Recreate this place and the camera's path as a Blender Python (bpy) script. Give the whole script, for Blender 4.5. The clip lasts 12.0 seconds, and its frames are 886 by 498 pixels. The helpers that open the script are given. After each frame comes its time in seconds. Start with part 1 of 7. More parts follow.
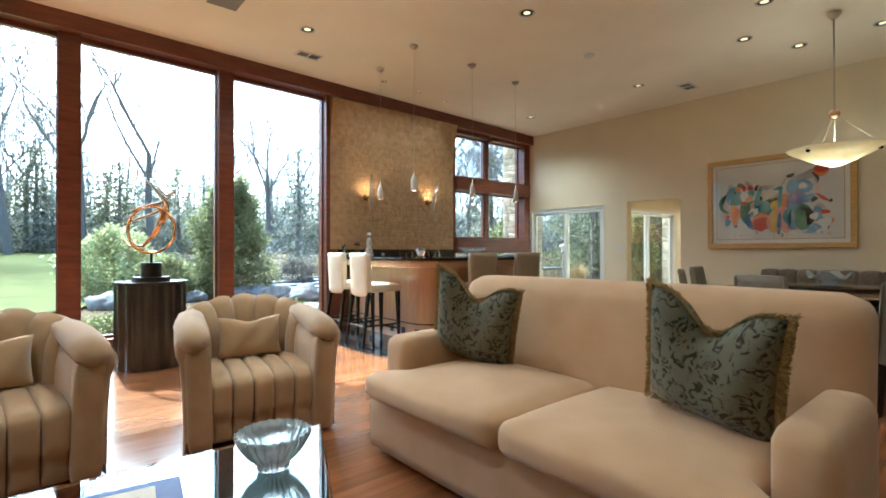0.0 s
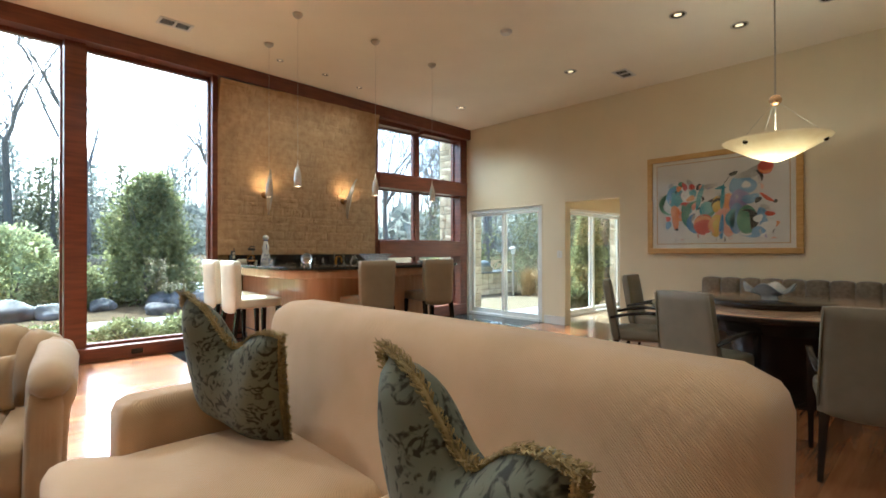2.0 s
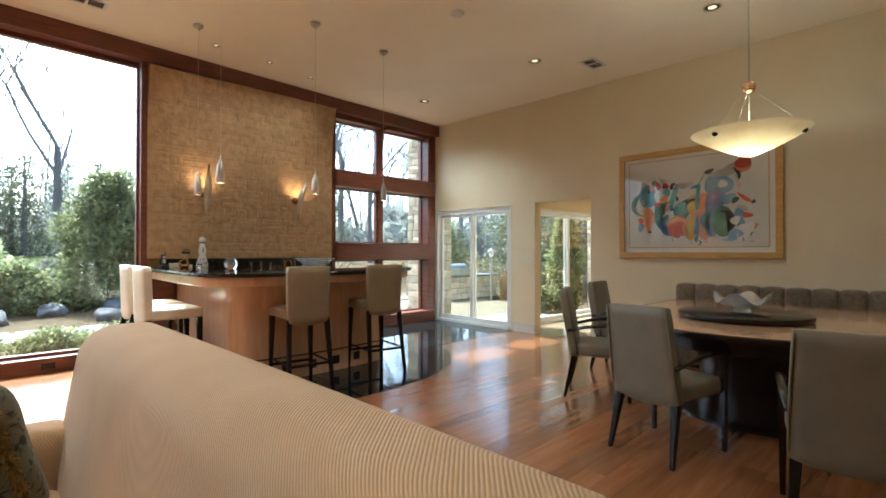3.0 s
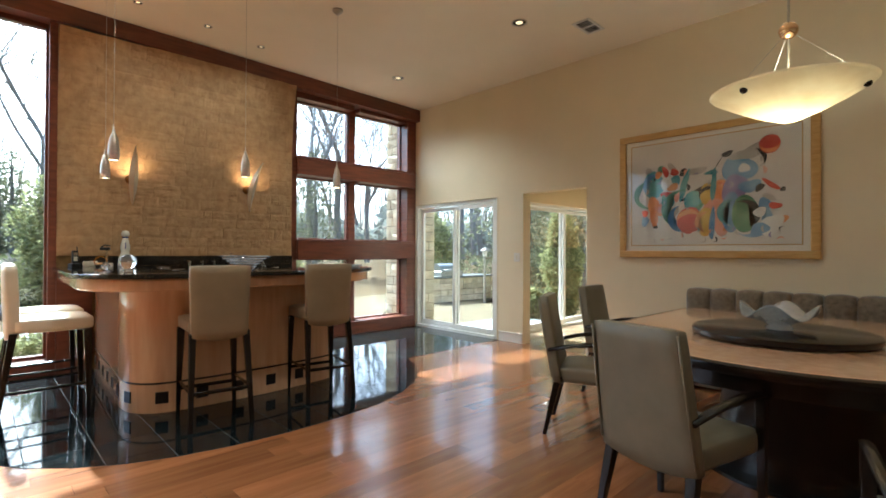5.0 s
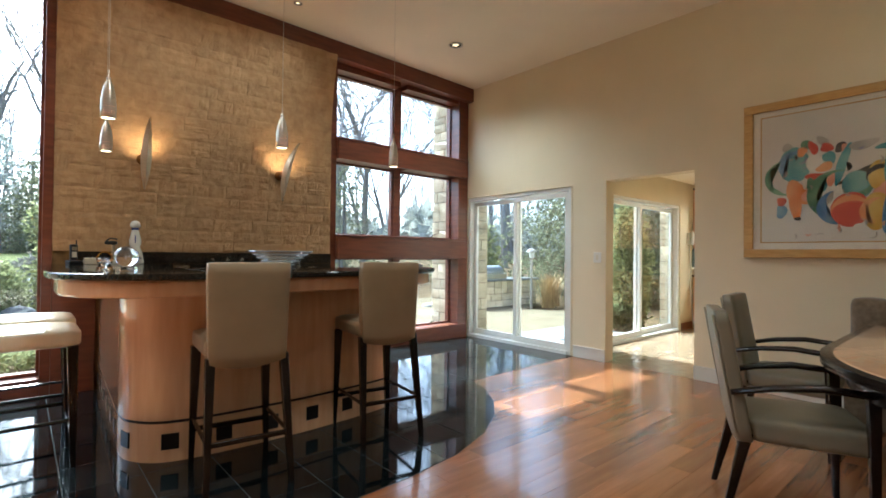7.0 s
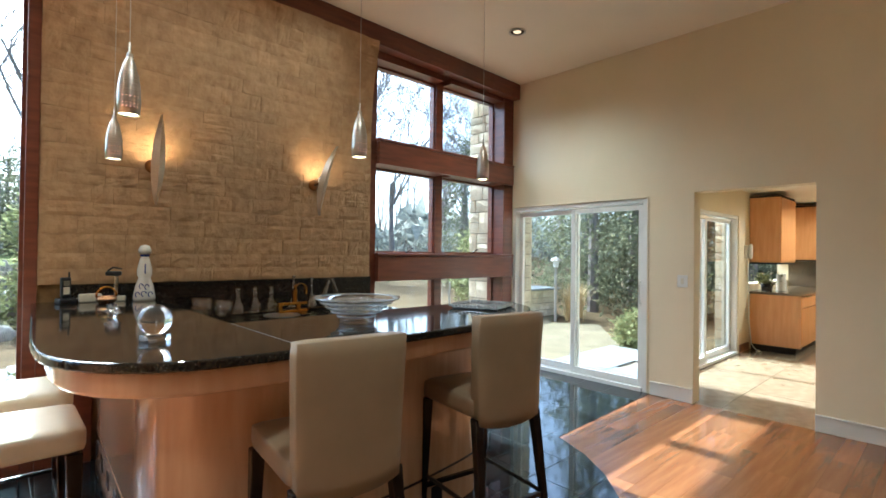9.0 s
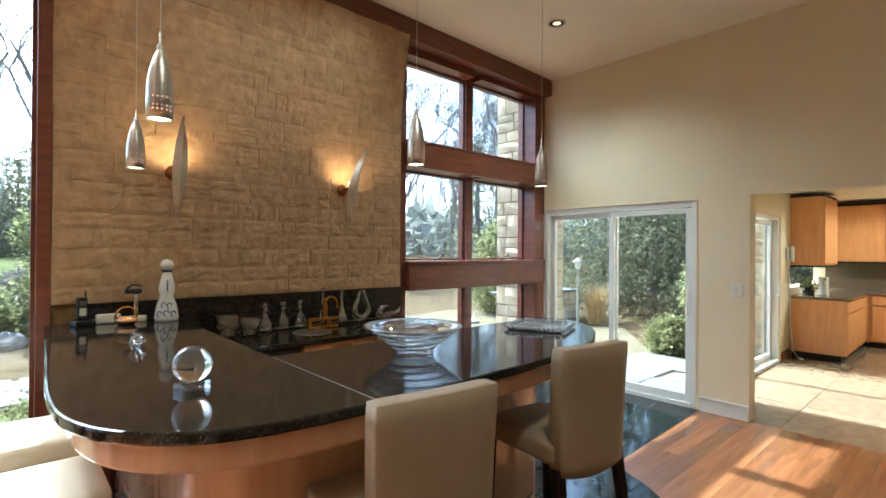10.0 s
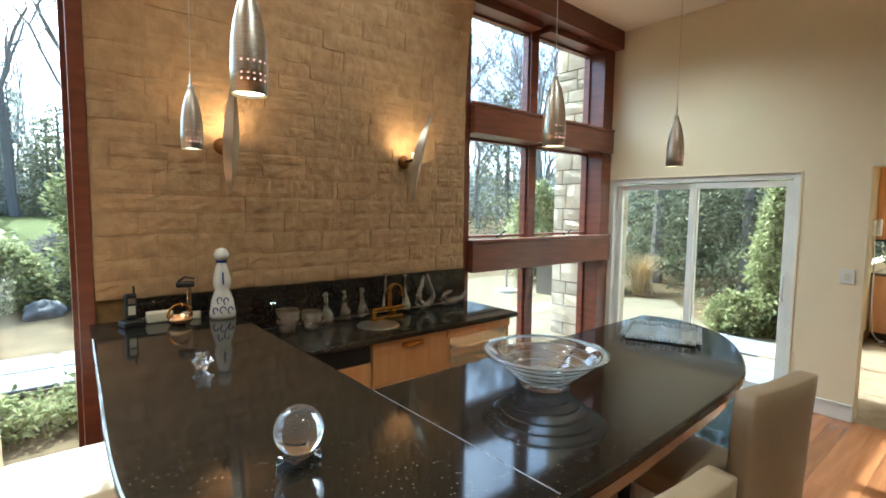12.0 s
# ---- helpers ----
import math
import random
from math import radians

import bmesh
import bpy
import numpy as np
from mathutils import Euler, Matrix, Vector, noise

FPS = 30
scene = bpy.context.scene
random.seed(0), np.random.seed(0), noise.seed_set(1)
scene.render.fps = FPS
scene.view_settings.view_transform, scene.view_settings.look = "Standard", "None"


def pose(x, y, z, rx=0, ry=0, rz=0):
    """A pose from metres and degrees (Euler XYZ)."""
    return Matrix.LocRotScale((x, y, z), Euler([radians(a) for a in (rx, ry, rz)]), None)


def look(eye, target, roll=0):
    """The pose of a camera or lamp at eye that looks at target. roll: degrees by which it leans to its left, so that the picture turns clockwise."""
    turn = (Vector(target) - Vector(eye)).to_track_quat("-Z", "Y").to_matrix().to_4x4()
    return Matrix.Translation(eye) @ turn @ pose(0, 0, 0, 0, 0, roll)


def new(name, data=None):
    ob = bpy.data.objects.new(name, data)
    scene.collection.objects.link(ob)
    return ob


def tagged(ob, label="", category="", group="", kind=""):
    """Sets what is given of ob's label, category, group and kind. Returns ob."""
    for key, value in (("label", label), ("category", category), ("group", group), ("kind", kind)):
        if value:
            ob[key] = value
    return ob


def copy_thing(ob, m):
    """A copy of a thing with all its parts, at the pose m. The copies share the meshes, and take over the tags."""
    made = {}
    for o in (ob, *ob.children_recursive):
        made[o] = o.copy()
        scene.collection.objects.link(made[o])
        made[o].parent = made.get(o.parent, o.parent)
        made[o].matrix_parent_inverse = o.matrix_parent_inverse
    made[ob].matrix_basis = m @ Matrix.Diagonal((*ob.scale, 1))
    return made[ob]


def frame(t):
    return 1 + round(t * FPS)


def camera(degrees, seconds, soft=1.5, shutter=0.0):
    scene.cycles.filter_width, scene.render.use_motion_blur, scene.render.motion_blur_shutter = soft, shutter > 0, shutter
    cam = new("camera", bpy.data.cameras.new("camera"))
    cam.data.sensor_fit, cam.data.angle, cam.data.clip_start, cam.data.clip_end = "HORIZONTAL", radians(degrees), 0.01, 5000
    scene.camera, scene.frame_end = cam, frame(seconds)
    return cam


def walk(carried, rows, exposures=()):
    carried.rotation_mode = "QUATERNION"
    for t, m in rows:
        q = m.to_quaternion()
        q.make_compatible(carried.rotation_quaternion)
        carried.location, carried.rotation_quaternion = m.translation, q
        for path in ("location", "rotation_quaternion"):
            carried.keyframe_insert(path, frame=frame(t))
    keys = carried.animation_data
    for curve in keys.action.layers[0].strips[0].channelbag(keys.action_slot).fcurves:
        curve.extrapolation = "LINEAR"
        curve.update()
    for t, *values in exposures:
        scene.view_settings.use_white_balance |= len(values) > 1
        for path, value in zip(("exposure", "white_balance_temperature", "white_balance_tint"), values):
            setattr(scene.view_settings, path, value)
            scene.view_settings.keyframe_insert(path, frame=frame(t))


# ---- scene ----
# ---------- camera and walk ----------
cam = camera(85.1, 12.0, soft=1.65)
EXPO, KELVIN, TINT = 2.5, 4800, -5
PATH = [
    (0, (-0.2, -0.418, 1.169), (1.098, 1.104, 1.178), -0.1),
    (0.5, (0.09, -0.363, 1.169), (1.429, 1.122, 1.182), -0.1),
    (1, (0.379, -0.315, 1.219), (1.745, 1.145, 1.224), -0.2),
    (1.5, (0.716, -0.325, 1.244), (2.088, 1.131, 1.247), -0.2),
    (2, (1.052, -0.312, 1.245), (2.432, 1.135, 1.254), -0.1),
    (2.5, (1.39, -0.259, 1.285), (2.788, 1.17, 1.291), -0.2),
    (3, (1.77, -0.27, 1.275), (3.172, 1.156, 1.29), 0.0),
    (3.5, (2.073, -0.223, 1.274), (3.486, 1.192, 1.291), -0.0),
    (3.7, (2.162, -0.187, 1.284), (3.584, 1.22, 1.299), -0.1),
    (5.5, (2.895, 0.353, 1.228), (4.26, 1.814, 1.242), 0.4),
    (6, (3.003, 0.66, 1.202), (4.345, 2.143, 1.217), 0.5),
    (6.5, (3.083, 0.921, 1.171), (4.4, 2.425, 1.195), 0.6),
    (7, (3.101, 1.217, 1.197), (4.419, 2.722, 1.223), 0.6),
    (9, (3.101, 2.336, 1.433), (4.461, 3.802, 1.453), 0.7),
    (9.5, (3.1, 2.554, 1.504), (4.453, 4.027, 1.517), 0.7),
    (10, (3.109, 2.746, 1.534), (4.45, 4.23, 1.542), 0.4),
    (10.5, (3.145, 2.909, 1.589), (4.458, 4.417, 1.565), 0.3),
    (11, (3.13, 3.092, 1.633), (4.432, 4.608, 1.568), 0.4),
    (11.5, (3.12, 3.239, 1.686), (4.408, 4.765, 1.566), 0.6),
    (12, (3.1, 3.355, 1.692), (4.378, 4.884, 1.529), 0.7),
]
walk(cam, [(t, look(eye, target, roll)) for t, eye, target, roll in PATH], exposures=[
    (0.0, EXPO + 0.29, KELVIN - 60, TINT - 4), (3.5, EXPO + 0.23, KELVIN + 230, TINT), (5.5, EXPO + 0.26, KELVIN + 250, TINT), (7.0, EXPO + 0.29, KELVIN + 120, TINT), (9.0, EXPO + 0.25, KELVIN + 30, TINT), (12.0, EXPO + 0.33, KELVIN + 60, TINT - 4)])

# ---------- world, sun, lamps ----------
world = bpy.data.worlds.new("sky")
scene.world = world
world.use_nodes = True
wn = world.node_tree.nodes
sky = wn.new("ShaderNodeTexSky")
sky.sky_type = "NISHITA"
sky.sun_disc = False
SUN = Vector((0.0, 1.0, 1.07)).normalized()
sky.sun_elevation = math.asin(SUN.z)
sky.sun_rotation = math.atan2(SUN.x, SUN.y)
sky.air_density, sky.dust_density, sky.ozone_density = 0.75, 5.0, 0.4
world.node_tree.links.new(sky.outputs[0], wn["Background"].inputs[0])
wn["Background"].inputs[1].default_value = 0.15
sun = new("sun", bpy.data.lights.new("sun", "SUN"))
sun.data.energy, sun.data.angle, sun.data.color = 2.6, radians(0.8), (1.0, 0.95, 0.87)
sun.matrix_world = look((0, 30, 30), Vector((0, 30, 30)) - SUN)

CAN_W, BOWL_W, SCONCE_W, DROP_W = 26.0, 2.6, 1.1, 0.6
WARM = (1.0, 0.90, 0.76)


def lamp(name, kind, at, watts, color=WARM, radius=0.05, target=None, spread=120, blend=0.6):
    l = bpy.data.lights.new(name, kind)
    l.energy, l.color = watts, color
    l.shadow_soft_size = radius
    if kind == "SPOT":
        l.spot_size, l.spot_blend = radians(spread), blend
    ob = new(name, l)
    ob.matrix_world = look(at, target) if target else Matrix.Translation(at)
    return ob


# ---------- materials ----------
def lin(c):
    """sRGB hex to linear."""
    c = c.lstrip("#")
    v = [int(c[i:i + 2], 16) / 255 for i in (0, 2, 4)]
    return tuple(x / 12.92 if x <= 0.04045 else ((x + 0.055) / 1.055) ** 2.4 for x in v) + (1,)


def M(name, a, b=None, scale=4.0, rough=0.5, metal=0.0, bump=0.0, bscale=60.0, stretch=(1, 1, 1), rand=0.0, coat=0.0,
      rvar=0.1, trans=0.0, ior=1.45, emit=None, power=0.0, sheen=0.0, island=False, spec=0.5, detail=6.0, sub=0.0):
    m = bpy.data.materials.new(name)
    m.use_nodes = True
    nt = m.node_tree
    N, L = nt.nodes, nt.links
    p = N["Principled BSDF"]
    tc, mp = N.new("ShaderNodeTexCoord"), N.new("ShaderNodeMapping")
    mp.inputs["Scale"].default_value = stretch
    L.new(tc.outputs["Object"], mp.inputs[0])
    n1 = N.new("ShaderNodeTexNoise")
    n1.inputs["Scale"].default_value, n1.inputs["Detail"].default_value = scale, detail
    L.new(mp.outputs[0], n1.inputs["Vector"])
    mix = N.new("ShaderNodeMix")
    mix.data_type = "RGBA"
    ramp = N.new("ShaderNodeValToRGB")
    ramp.color_ramp.elements[0].position, ramp.color_ramp.elements[1].position = 0.32, 0.68
    L.new(n1.outputs[0], ramp.inputs[0])
    L.new(ramp.outputs[0], mix.inputs[0])
    ca = lin(a) if isinstance(a, str) else a
    cb = lin(b) if isinstance(b, str) else (b or ca)
    mix.inputs[6].default_value, mix.inputs[7].default_value = ca, cb
    col = mix.outputs[2]
    if rand:
        src = N.new("ShaderNodeNewGeometry").outputs["Random Per Island"] if island else N.new("ShaderNodeObjectInfo").outputs["Random"]
        mr = N.new("ShaderNodeMapRange")
        mr.inputs[3].default_value, mr.inputs[4].default_value = 1 - rand, 1 + rand
        L.new(src, mr.inputs[0])
        hsv = N.new("ShaderNodeHueSaturation")
        L.new(mr.outputs[0], hsv.inputs["Value"])
        L.new(col, hsv.inputs["Color"])
        col = hsv.outputs[0]
    L.new(col, p.inputs["Base Color"])
    rr = N.new("ShaderNodeMapRange")
    rr.inputs[3].default_value, rr.inputs[4].default_value = max(0.0, rough - rvar * rough), min(1, rough + rvar * rough)
    n2 = N.new("ShaderNodeTexNoise")
    n2.inputs["Scale"].default_value, n2.inputs["Detail"].default_value = bscale, 4
    L.new(mp.outputs[0], n2.inputs["Vector"])
    L.new(n2.outputs[0], rr.inputs[0])
    L.new(rr.outputs[0], p.inputs["Roughness"])
    if bump:
        bp = N.new("ShaderNodeBump")
        bp.inputs["Strength"].default_value, bp.inputs["Distance"].default_value = bump, 0.01
        L.new(n2.outputs[0], bp.inputs["Height"])
        L.new(bp.outputs[0], p.inputs["Normal"])
    p.inputs["Metallic"].default_value = metal
    p.inputs["Coat Weight"].default_value = coat
    p.inputs["Coat Roughness"].default_value = 0.05
    p.inputs["Transmission Weight"].default_value = trans
    p.inputs["IOR"].default_value = ior
    p.inputs["Sheen Weight"].default_value = sheen
    p.inputs["Specular IOR Level"].default_value = spec
    p.inputs["Subsurface Weight"].default_value = sub
    if emit:
        p.inputs["Emission Color"].default_value = lin(emit)
        p.inputs["Emission Strength"].default_value = power
    return m


def leafy(name, a, b, scale=3, share=0.45, **kw):
    """Leaves that let some light through."""
    m = M(name, a, b, scale, 0.8, spec=0.08, **kw)
    N, L = m.node_tree.nodes, m.node_tree.links
    p, out = N["Principled BSDF"], N["Material Output"]
    t, mx = N.new("ShaderNodeBsdfTranslucent"), N.new("ShaderNodeMixShader")
    L.new(p.inputs["Base Color"].links[0].from_socket, t.inputs[0])
    mx.inputs[0].default_value = share
    L.new(p.outputs[0], mx.inputs[1])
    L.new(t.outputs[0], mx.inputs[2])
    L.new(mx.outputs[0], out.inputs[0])
    return m


def flecked(m, scale, color):
    """Adds fine pale flecks to a dark stone."""
    N, L = m.node_tree.nodes, m.node_tree.links
    p = N["Principled BSDF"]
    tc, v, r, mx = N.new("ShaderNodeTexCoord"), N.new("ShaderNodeTexVoronoi"), N.new("ShaderNodeValToRGB"), N.new("ShaderNodeMix")
    v.inputs["Scale"].default_value = scale
    L.new(tc.outputs["Object"], v.inputs["Vector"])
    r.color_ramp.elements[0].position, r.color_ramp.elements[1].position = 0.09, 0.14
    r.color_ramp.elements[0].color, r.color_ramp.elements[1].color = (1, 1, 1, 1), (0, 0, 0, 1)
    L.new(v.outputs["Distance"], r.inputs[0])
    mx.data_type = "RGBA"
    old = p.inputs["Base Color"].links[0].from_socket
    L.new(r.outputs[0], mx.inputs[0])
    L.new(old, mx.inputs[6])
    mx.inputs[7].default_value = lin(color)
    L.new(mx.outputs[2], p.inputs["Base Color"])
    return m


def weave(m, scale, depth, kind="BANDS", rot=(0, 0, 0), dist=0.0):
    """Adds a ribbed relief to a cloth."""
    nt = m.node_tree
    N, L = nt.nodes, nt.links
    tc, mp, w, bp = N.new("ShaderNodeTexCoord"), N.new("ShaderNodeMapping"), N.new("ShaderNodeTexWave"), N.new("ShaderNodeBump")
    mp.inputs["Rotation"].default_value = rot
    L.new(tc.outputs["Object"], mp.inputs[0])
    L.new(mp.outputs[0], w.inputs[0])
    w.wave_type = kind
    w.inputs["Scale"].default_value, w.inputs["Distortion"].default_value = scale, dist
    bp.inputs["Strength"].default_value, bp.inputs["Distance"].default_value = depth, 0.004
    L.new(w.outputs[1], bp.inputs["Height"])
    L.new(bp.outputs[0], N["Principled BSDF"].inputs["Normal"])
    return m


def damask(name, ground, figure):
    """Leafy two-tone silk."""
    m = M(name, ground, ground, rough=0.65, sheen=0.1, bump=0.1, bscale=300, spec=0.25)
    nt = m.node_tree
    N, L = nt.nodes, nt.links
    p = N["Principled BSDF"]
    tc = N.new("ShaderNodeTexCoord")
    warp, mp, wv, rp, mx = N.new("ShaderNodeTexNoise"), N.new("ShaderNodeMixRGB"), N.new("ShaderNodeTexVoronoi"), N.new("ShaderNodeValToRGB"), N.new("ShaderNodeMix")
    warp.inputs["Scale"].default_value, warp.inputs["Detail"].default_value = 9, 3
    mp.inputs[0].default_value = 0.16
    L.new(tc.outputs["Object"], warp.inputs["Vector"])
    L.new(tc.outputs["Object"], mp.inputs[1])
    L.new(warp.outputs["Color"], mp.inputs[2])
    wv.feature = "DISTANCE_TO_EDGE"
    wv.inputs["Scale"].default_value = 19
    L.new(mp.outputs[0], wv.inputs["Vector"])
    n3 = N.new("ShaderNodeTexNoise")
    n3.inputs["Scale"].default_value, n3.inputs["Detail"].default_value, n3.inputs["Distortion"].default_value = 17, 2.0, 2.6
    L.new(tc.outputs["Object"], n3.inputs["Vector"])
    mul = N.new("ShaderNodeMath")
    mul.operation = "MULTIPLY_ADD"
    mul.inputs[1].default_value = 0.55
    L.new(wv.outputs["Distance"], mul.inputs[0])
    L.new(n3.outputs[0], mul.inputs[2])
    rp.color_ramp.elements[0].position, rp.color_ramp.elements[1].position = 0.43, 0.55
    L.new(mul.outputs[0], rp.inputs[0])
    mx.data_type = "RGBA"
    mx.inputs[6].default_value, mx.inputs[7].default_value = lin(ground), lin(figure)
    L.new(rp.outputs[0], mx.inputs[0])
    L.new(mx.outputs[2], p.inputs["Base Color"])
    return m


def glassy(name, color=(1, 1, 1, 1), rough=0.0, ior=1.5):
    m = bpy.data.materials.new(name)
    m.use_nodes = True
    p = m.node_tree.nodes["Principled BSDF"]
    p.inputs["Base Color"].default_value, p.inputs["Roughness"].default_value = color, rough
    p.inputs["Transmission Weight"].default_value, p.inputs["IOR"].default_value = 1.0, ior
    return m


def pane_glass(name, gloss=0.035, rough=0.0, power=5.0):
    """Thin window glass: clear, with the gloss of its angle."""
    m = bpy.data.materials.new(name)
    m.use_nodes = True
    N, L = m.node_tree.nodes, m.node_tree.links
    out = N["Material Output"]
    t, g, mx, f = N.new("ShaderNodeBsdfTransparent"), N.new("ShaderNodeBsdfGlossy"), N.new("ShaderNodeMixShader"), N.new("ShaderNodeLayerWeight")
    pw, ma = N.new("ShaderNodeMath"), N.new("ShaderNodeMath")
    t.inputs[0].default_value = (0.97, 0.98, 0.98, 1)
    g.inputs["Roughness"].default_value = rough
    pw.operation, ma.operation = "POWER", "MULTIPLY_ADD"
    f.inputs[0].default_value, pw.inputs[1].default_value = 0.5, power
    ma.inputs[1].default_value, ma.inputs[2].default_value = 0.9, gloss
    L.new(f.outputs["Facing"], pw.inputs[0])
    L.new(pw.outputs[0], ma.inputs[0])
    L.new(ma.outputs[0], mx.inputs[0])
    L.new(t.outputs[0], mx.inputs[1])
    L.new(g.outputs[0], mx.inputs[2])
    L.new(mx.outputs[0], out.inputs[0])
    return m


MAHOG = M("mahogany", "#5c3020", "#743f29", 3, 0.36, stretch=(1, 1, 8), bump=0.05, bscale=120, coat=0.2)
WALLP = M("cream_paint", "#dccdac", "#d6c7a5", 1.5, 0.75, bump=0.04, bscale=180)
CEILP = M("ceiling_paint", "#eee3ca", "#e8dcc2", 1.2, 0.85, bump=0.04, bscale=160)
WHITE = M("white_trim", "#d8d4ca", "#cfcbc0", 3, 0.45, bump=0.02, bscale=80)
VINYL = M("white_vinyl", "#e2e0d8", "#d6d4cc", 3, 0.4, bump=0.02, bscale=90)
PLANK = M("cherry_planks", "#7d4d2d", "#90603a", 5, 0.2, stretch=(0.35, 4, 1), bump=0.03, bscale=160, rand=0.26, coat=0.35, rvar=0.3)
PLANK2 = M("cherry_planks_far", "#7d4d2d", "#90603a", 5, 0.2, stretch=(0.35, 4, 1), bump=0.03, bscale=160, rand=0.26, coat=0.35, rvar=0.3, island=True)
SUBFL = M("dark_gap", "#2a1a10", "#20130c", 5, 0.7)
SLATE = M("polished_slate", "#0f1213", "#1b2021", 9, 0.05, bump=0.012, bscale=30, rand=0.3, rvar=0.5)
GROUT = M("grout", "#4b4c49", "#3d3e3b", 20, 0.8)
STONE = M("sandstone", "#9a7953", "#b08f66", 11, 0.85, bump=0.75, bscale=26, rand=0.06)
MORTAR = M("sandstone_joint", "#8a6a3c", "#755832", 20, 0.9, bump=0.3)
GRANITE = flecked(flecked(M("black_granite", "#12100e", "#2b251d", 90, 0.07, bump=0.0, bscale=300, rvar=0.3), 60, "#6b6355"), 140, "#4d463b")
MAPLE = M("maple_veneer", "#c59a74", "#d2a984", 4, 0.16, stretch=(5, 5, 0.6), bump=0.02, bscale=90, coat=0.5)
MAPLE2 = M("maple_cabinet", "#c98d52", "#d69d63", 4, 0.3, stretch=(5, 5, 0.6), bump=0.02, bscale=90)
EBONY = M("ebony_lacquer", "#120c09", "#1e140f", 8, 0.22, stretch=(1, 1, 6), bump=0.02, bscale=90)
BLACK = M("black_inlay", "#0c0b0a", "#15120f", 8, 0.3)
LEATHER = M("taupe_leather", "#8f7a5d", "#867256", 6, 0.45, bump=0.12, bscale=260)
# same stool leather, paler: the sunlight on it is put into the colour
LEATHER_LIT = M("sunlit_leather", "#d8cdb6", "#cec2a8", 6, 0.42, bump=0.1, bscale=260)
TAUPE = M("taupe_vinyl", "#807660", "#746a55", 6, 0.4, bump=0.1, bscale=260)
SOFA = weave(M("ribbed_sofa_cloth", "#cfaa7f", "#c59f72", 5, 0.85, sheen=0.25), 62, 0.45, rot=(0.4, 0.5, 0.9))
VELV = weave(M("beige_chair_cloth", "#bf9f74", "#b29066", 6, 0.85, sheen=0.35), 110, 0.4)
DAMASK = damask("green_damask", "#322e1f", "#6f6d58")
FRINGE = M("gold_fringe", "#98804c", "#b39a62", 40, 0.7, rand=0.3, island=True)
BANQ = M("banquette_cloth", "#7c6b54", "#63543f", 26, 0.8, bump=0.1, bscale=200, sheen=0.3)
OLDBRASS = M("aged_bronze", "#8a6238", "#7a542e", 10, 0.4, metal=1.0)
ROCK = M("dark_garden_rock", "#524f49", "#85807a", 4, 0.85, bump=0.6, bscale=18, rand=0.15)
POST = M("pale_post_paint", "#857d72", "#948c80", 8, 0.6)
MATT = M("tan_coir", "#b98e62", "#a87d52", 30, 0.95, bump=0.5, bscale=120)
BRONZE = M("gilded_bronze", "#cf965c", "#e4bd90", 6, 0.2, metal=1.0, bump=0.02, bscale=40)
SILVER = M("polished_silver", "#d8d4cc", "#c2beb6", 8, 0.18, metal=1.0)
NICKEL = M("brushed_nickel", "#c4bcac", "#b4ab9b", 30, 0.36, metal=1.0, stretch=(1, 1, 8))
BRASS = M("brass", "#c8963e", "#b58534", 20, 0.25, metal=1.0)
GUNMETAL = M("dark_gunmetal", "#413d39", "#2b2825", 4, 0.22, metal=0.7, stretch=(6, 6, 0.5))
GOLDF = M("gilt_frame", "#b08a4c", "#c39d5e", 8, 0.4, stretch=(1, 1, 6), bump=0.05, metal=0.15)
PAPERM = M("white_mat", "#e2dacb", "#dcd4c4", 6, 0.7, bump=0.03)
PAPERC = M("art_paper", "#d8d2c6", "#cfc7bb", 2.5, 0.7)
ALAB = leafy("alabaster_bowl", "#e8dcc0", "#dccba8", 7, 0.55, emit="#ffdca0", power=0.05)
BULB = M("lit_bulb", "#fff0d0", "#fff0d0", 3, 0.4, emit="#ffd9a0", power=2.0)
HOLE = M("glowing_perforation", "#e8c8a8", "#e8c8a8", 3, 0.4, emit="#ffae98", power=0.3)
GLASS = M("clear_crystal", "#ffffff", "#ffffff", 3, 0.02, trans=0.97, ior=1.47)
PANE = pane_glass("window_glass")
THIN = pane_glass("thin_crystal", 0.15, power=2.0)
# white body colour stands in for window light that cut crystal refracts
FACET = M("whitened_facets", "#eef0f0", "#dde2e4", 40, 0.1, trans=0.7)
CUT = pane_glass("cut_crystal", 0.28, 0.04)
RIBBED = pane_glass("pressed_glass", 0.42, 0.16)
CANB = M("can_bulb", "#fff0d0", "#fff0d0", 3, 0.4, emit="#ffd9a0", power=0.2)
TGLASS = glassy("table_glass", (0.86, 0.93, 0.91, 1))
MIRROR = M("table_mirror", "#aab4b6", "#aab4b6", 3, 0.02, metal=1.0)
PORC = M("white_porcelain", "#d9d4c8", "#cdc8bc", 10, 0.2, coat=0.4)
BLUE = M("cobalt_glaze", "#2c3f86", "#26346e", 20, 0.25)
PLAST = M("black_plastic", "#161616", "#1f1f1f", 20, 0.4)
IVORY = M("ivory_plastic", "#cfc6ae", "#c8bfa6", 20, 0.4)
BOOKB = M("blue_book_cloth", "#4a5f9a", "#42558c", 20, 0.5)
KSTONE = M("beige_floor_stone", "#7f6d55", "#917f66", 9, 0.16, bump=0.03, bscale=40, rand=0.08)
KGRAN = M("brown_granite", "#7a6a52", "#55493a", 70, 0.15)
DARKGAP = M("shadow_gap", "#1a130d", "#120d09", 10, 0.6)
FIELD = M("fieldstone", "#a99c80", "#cabfa3", 5, 0.9, bump=0.5, bscale=30, rand=0.25)
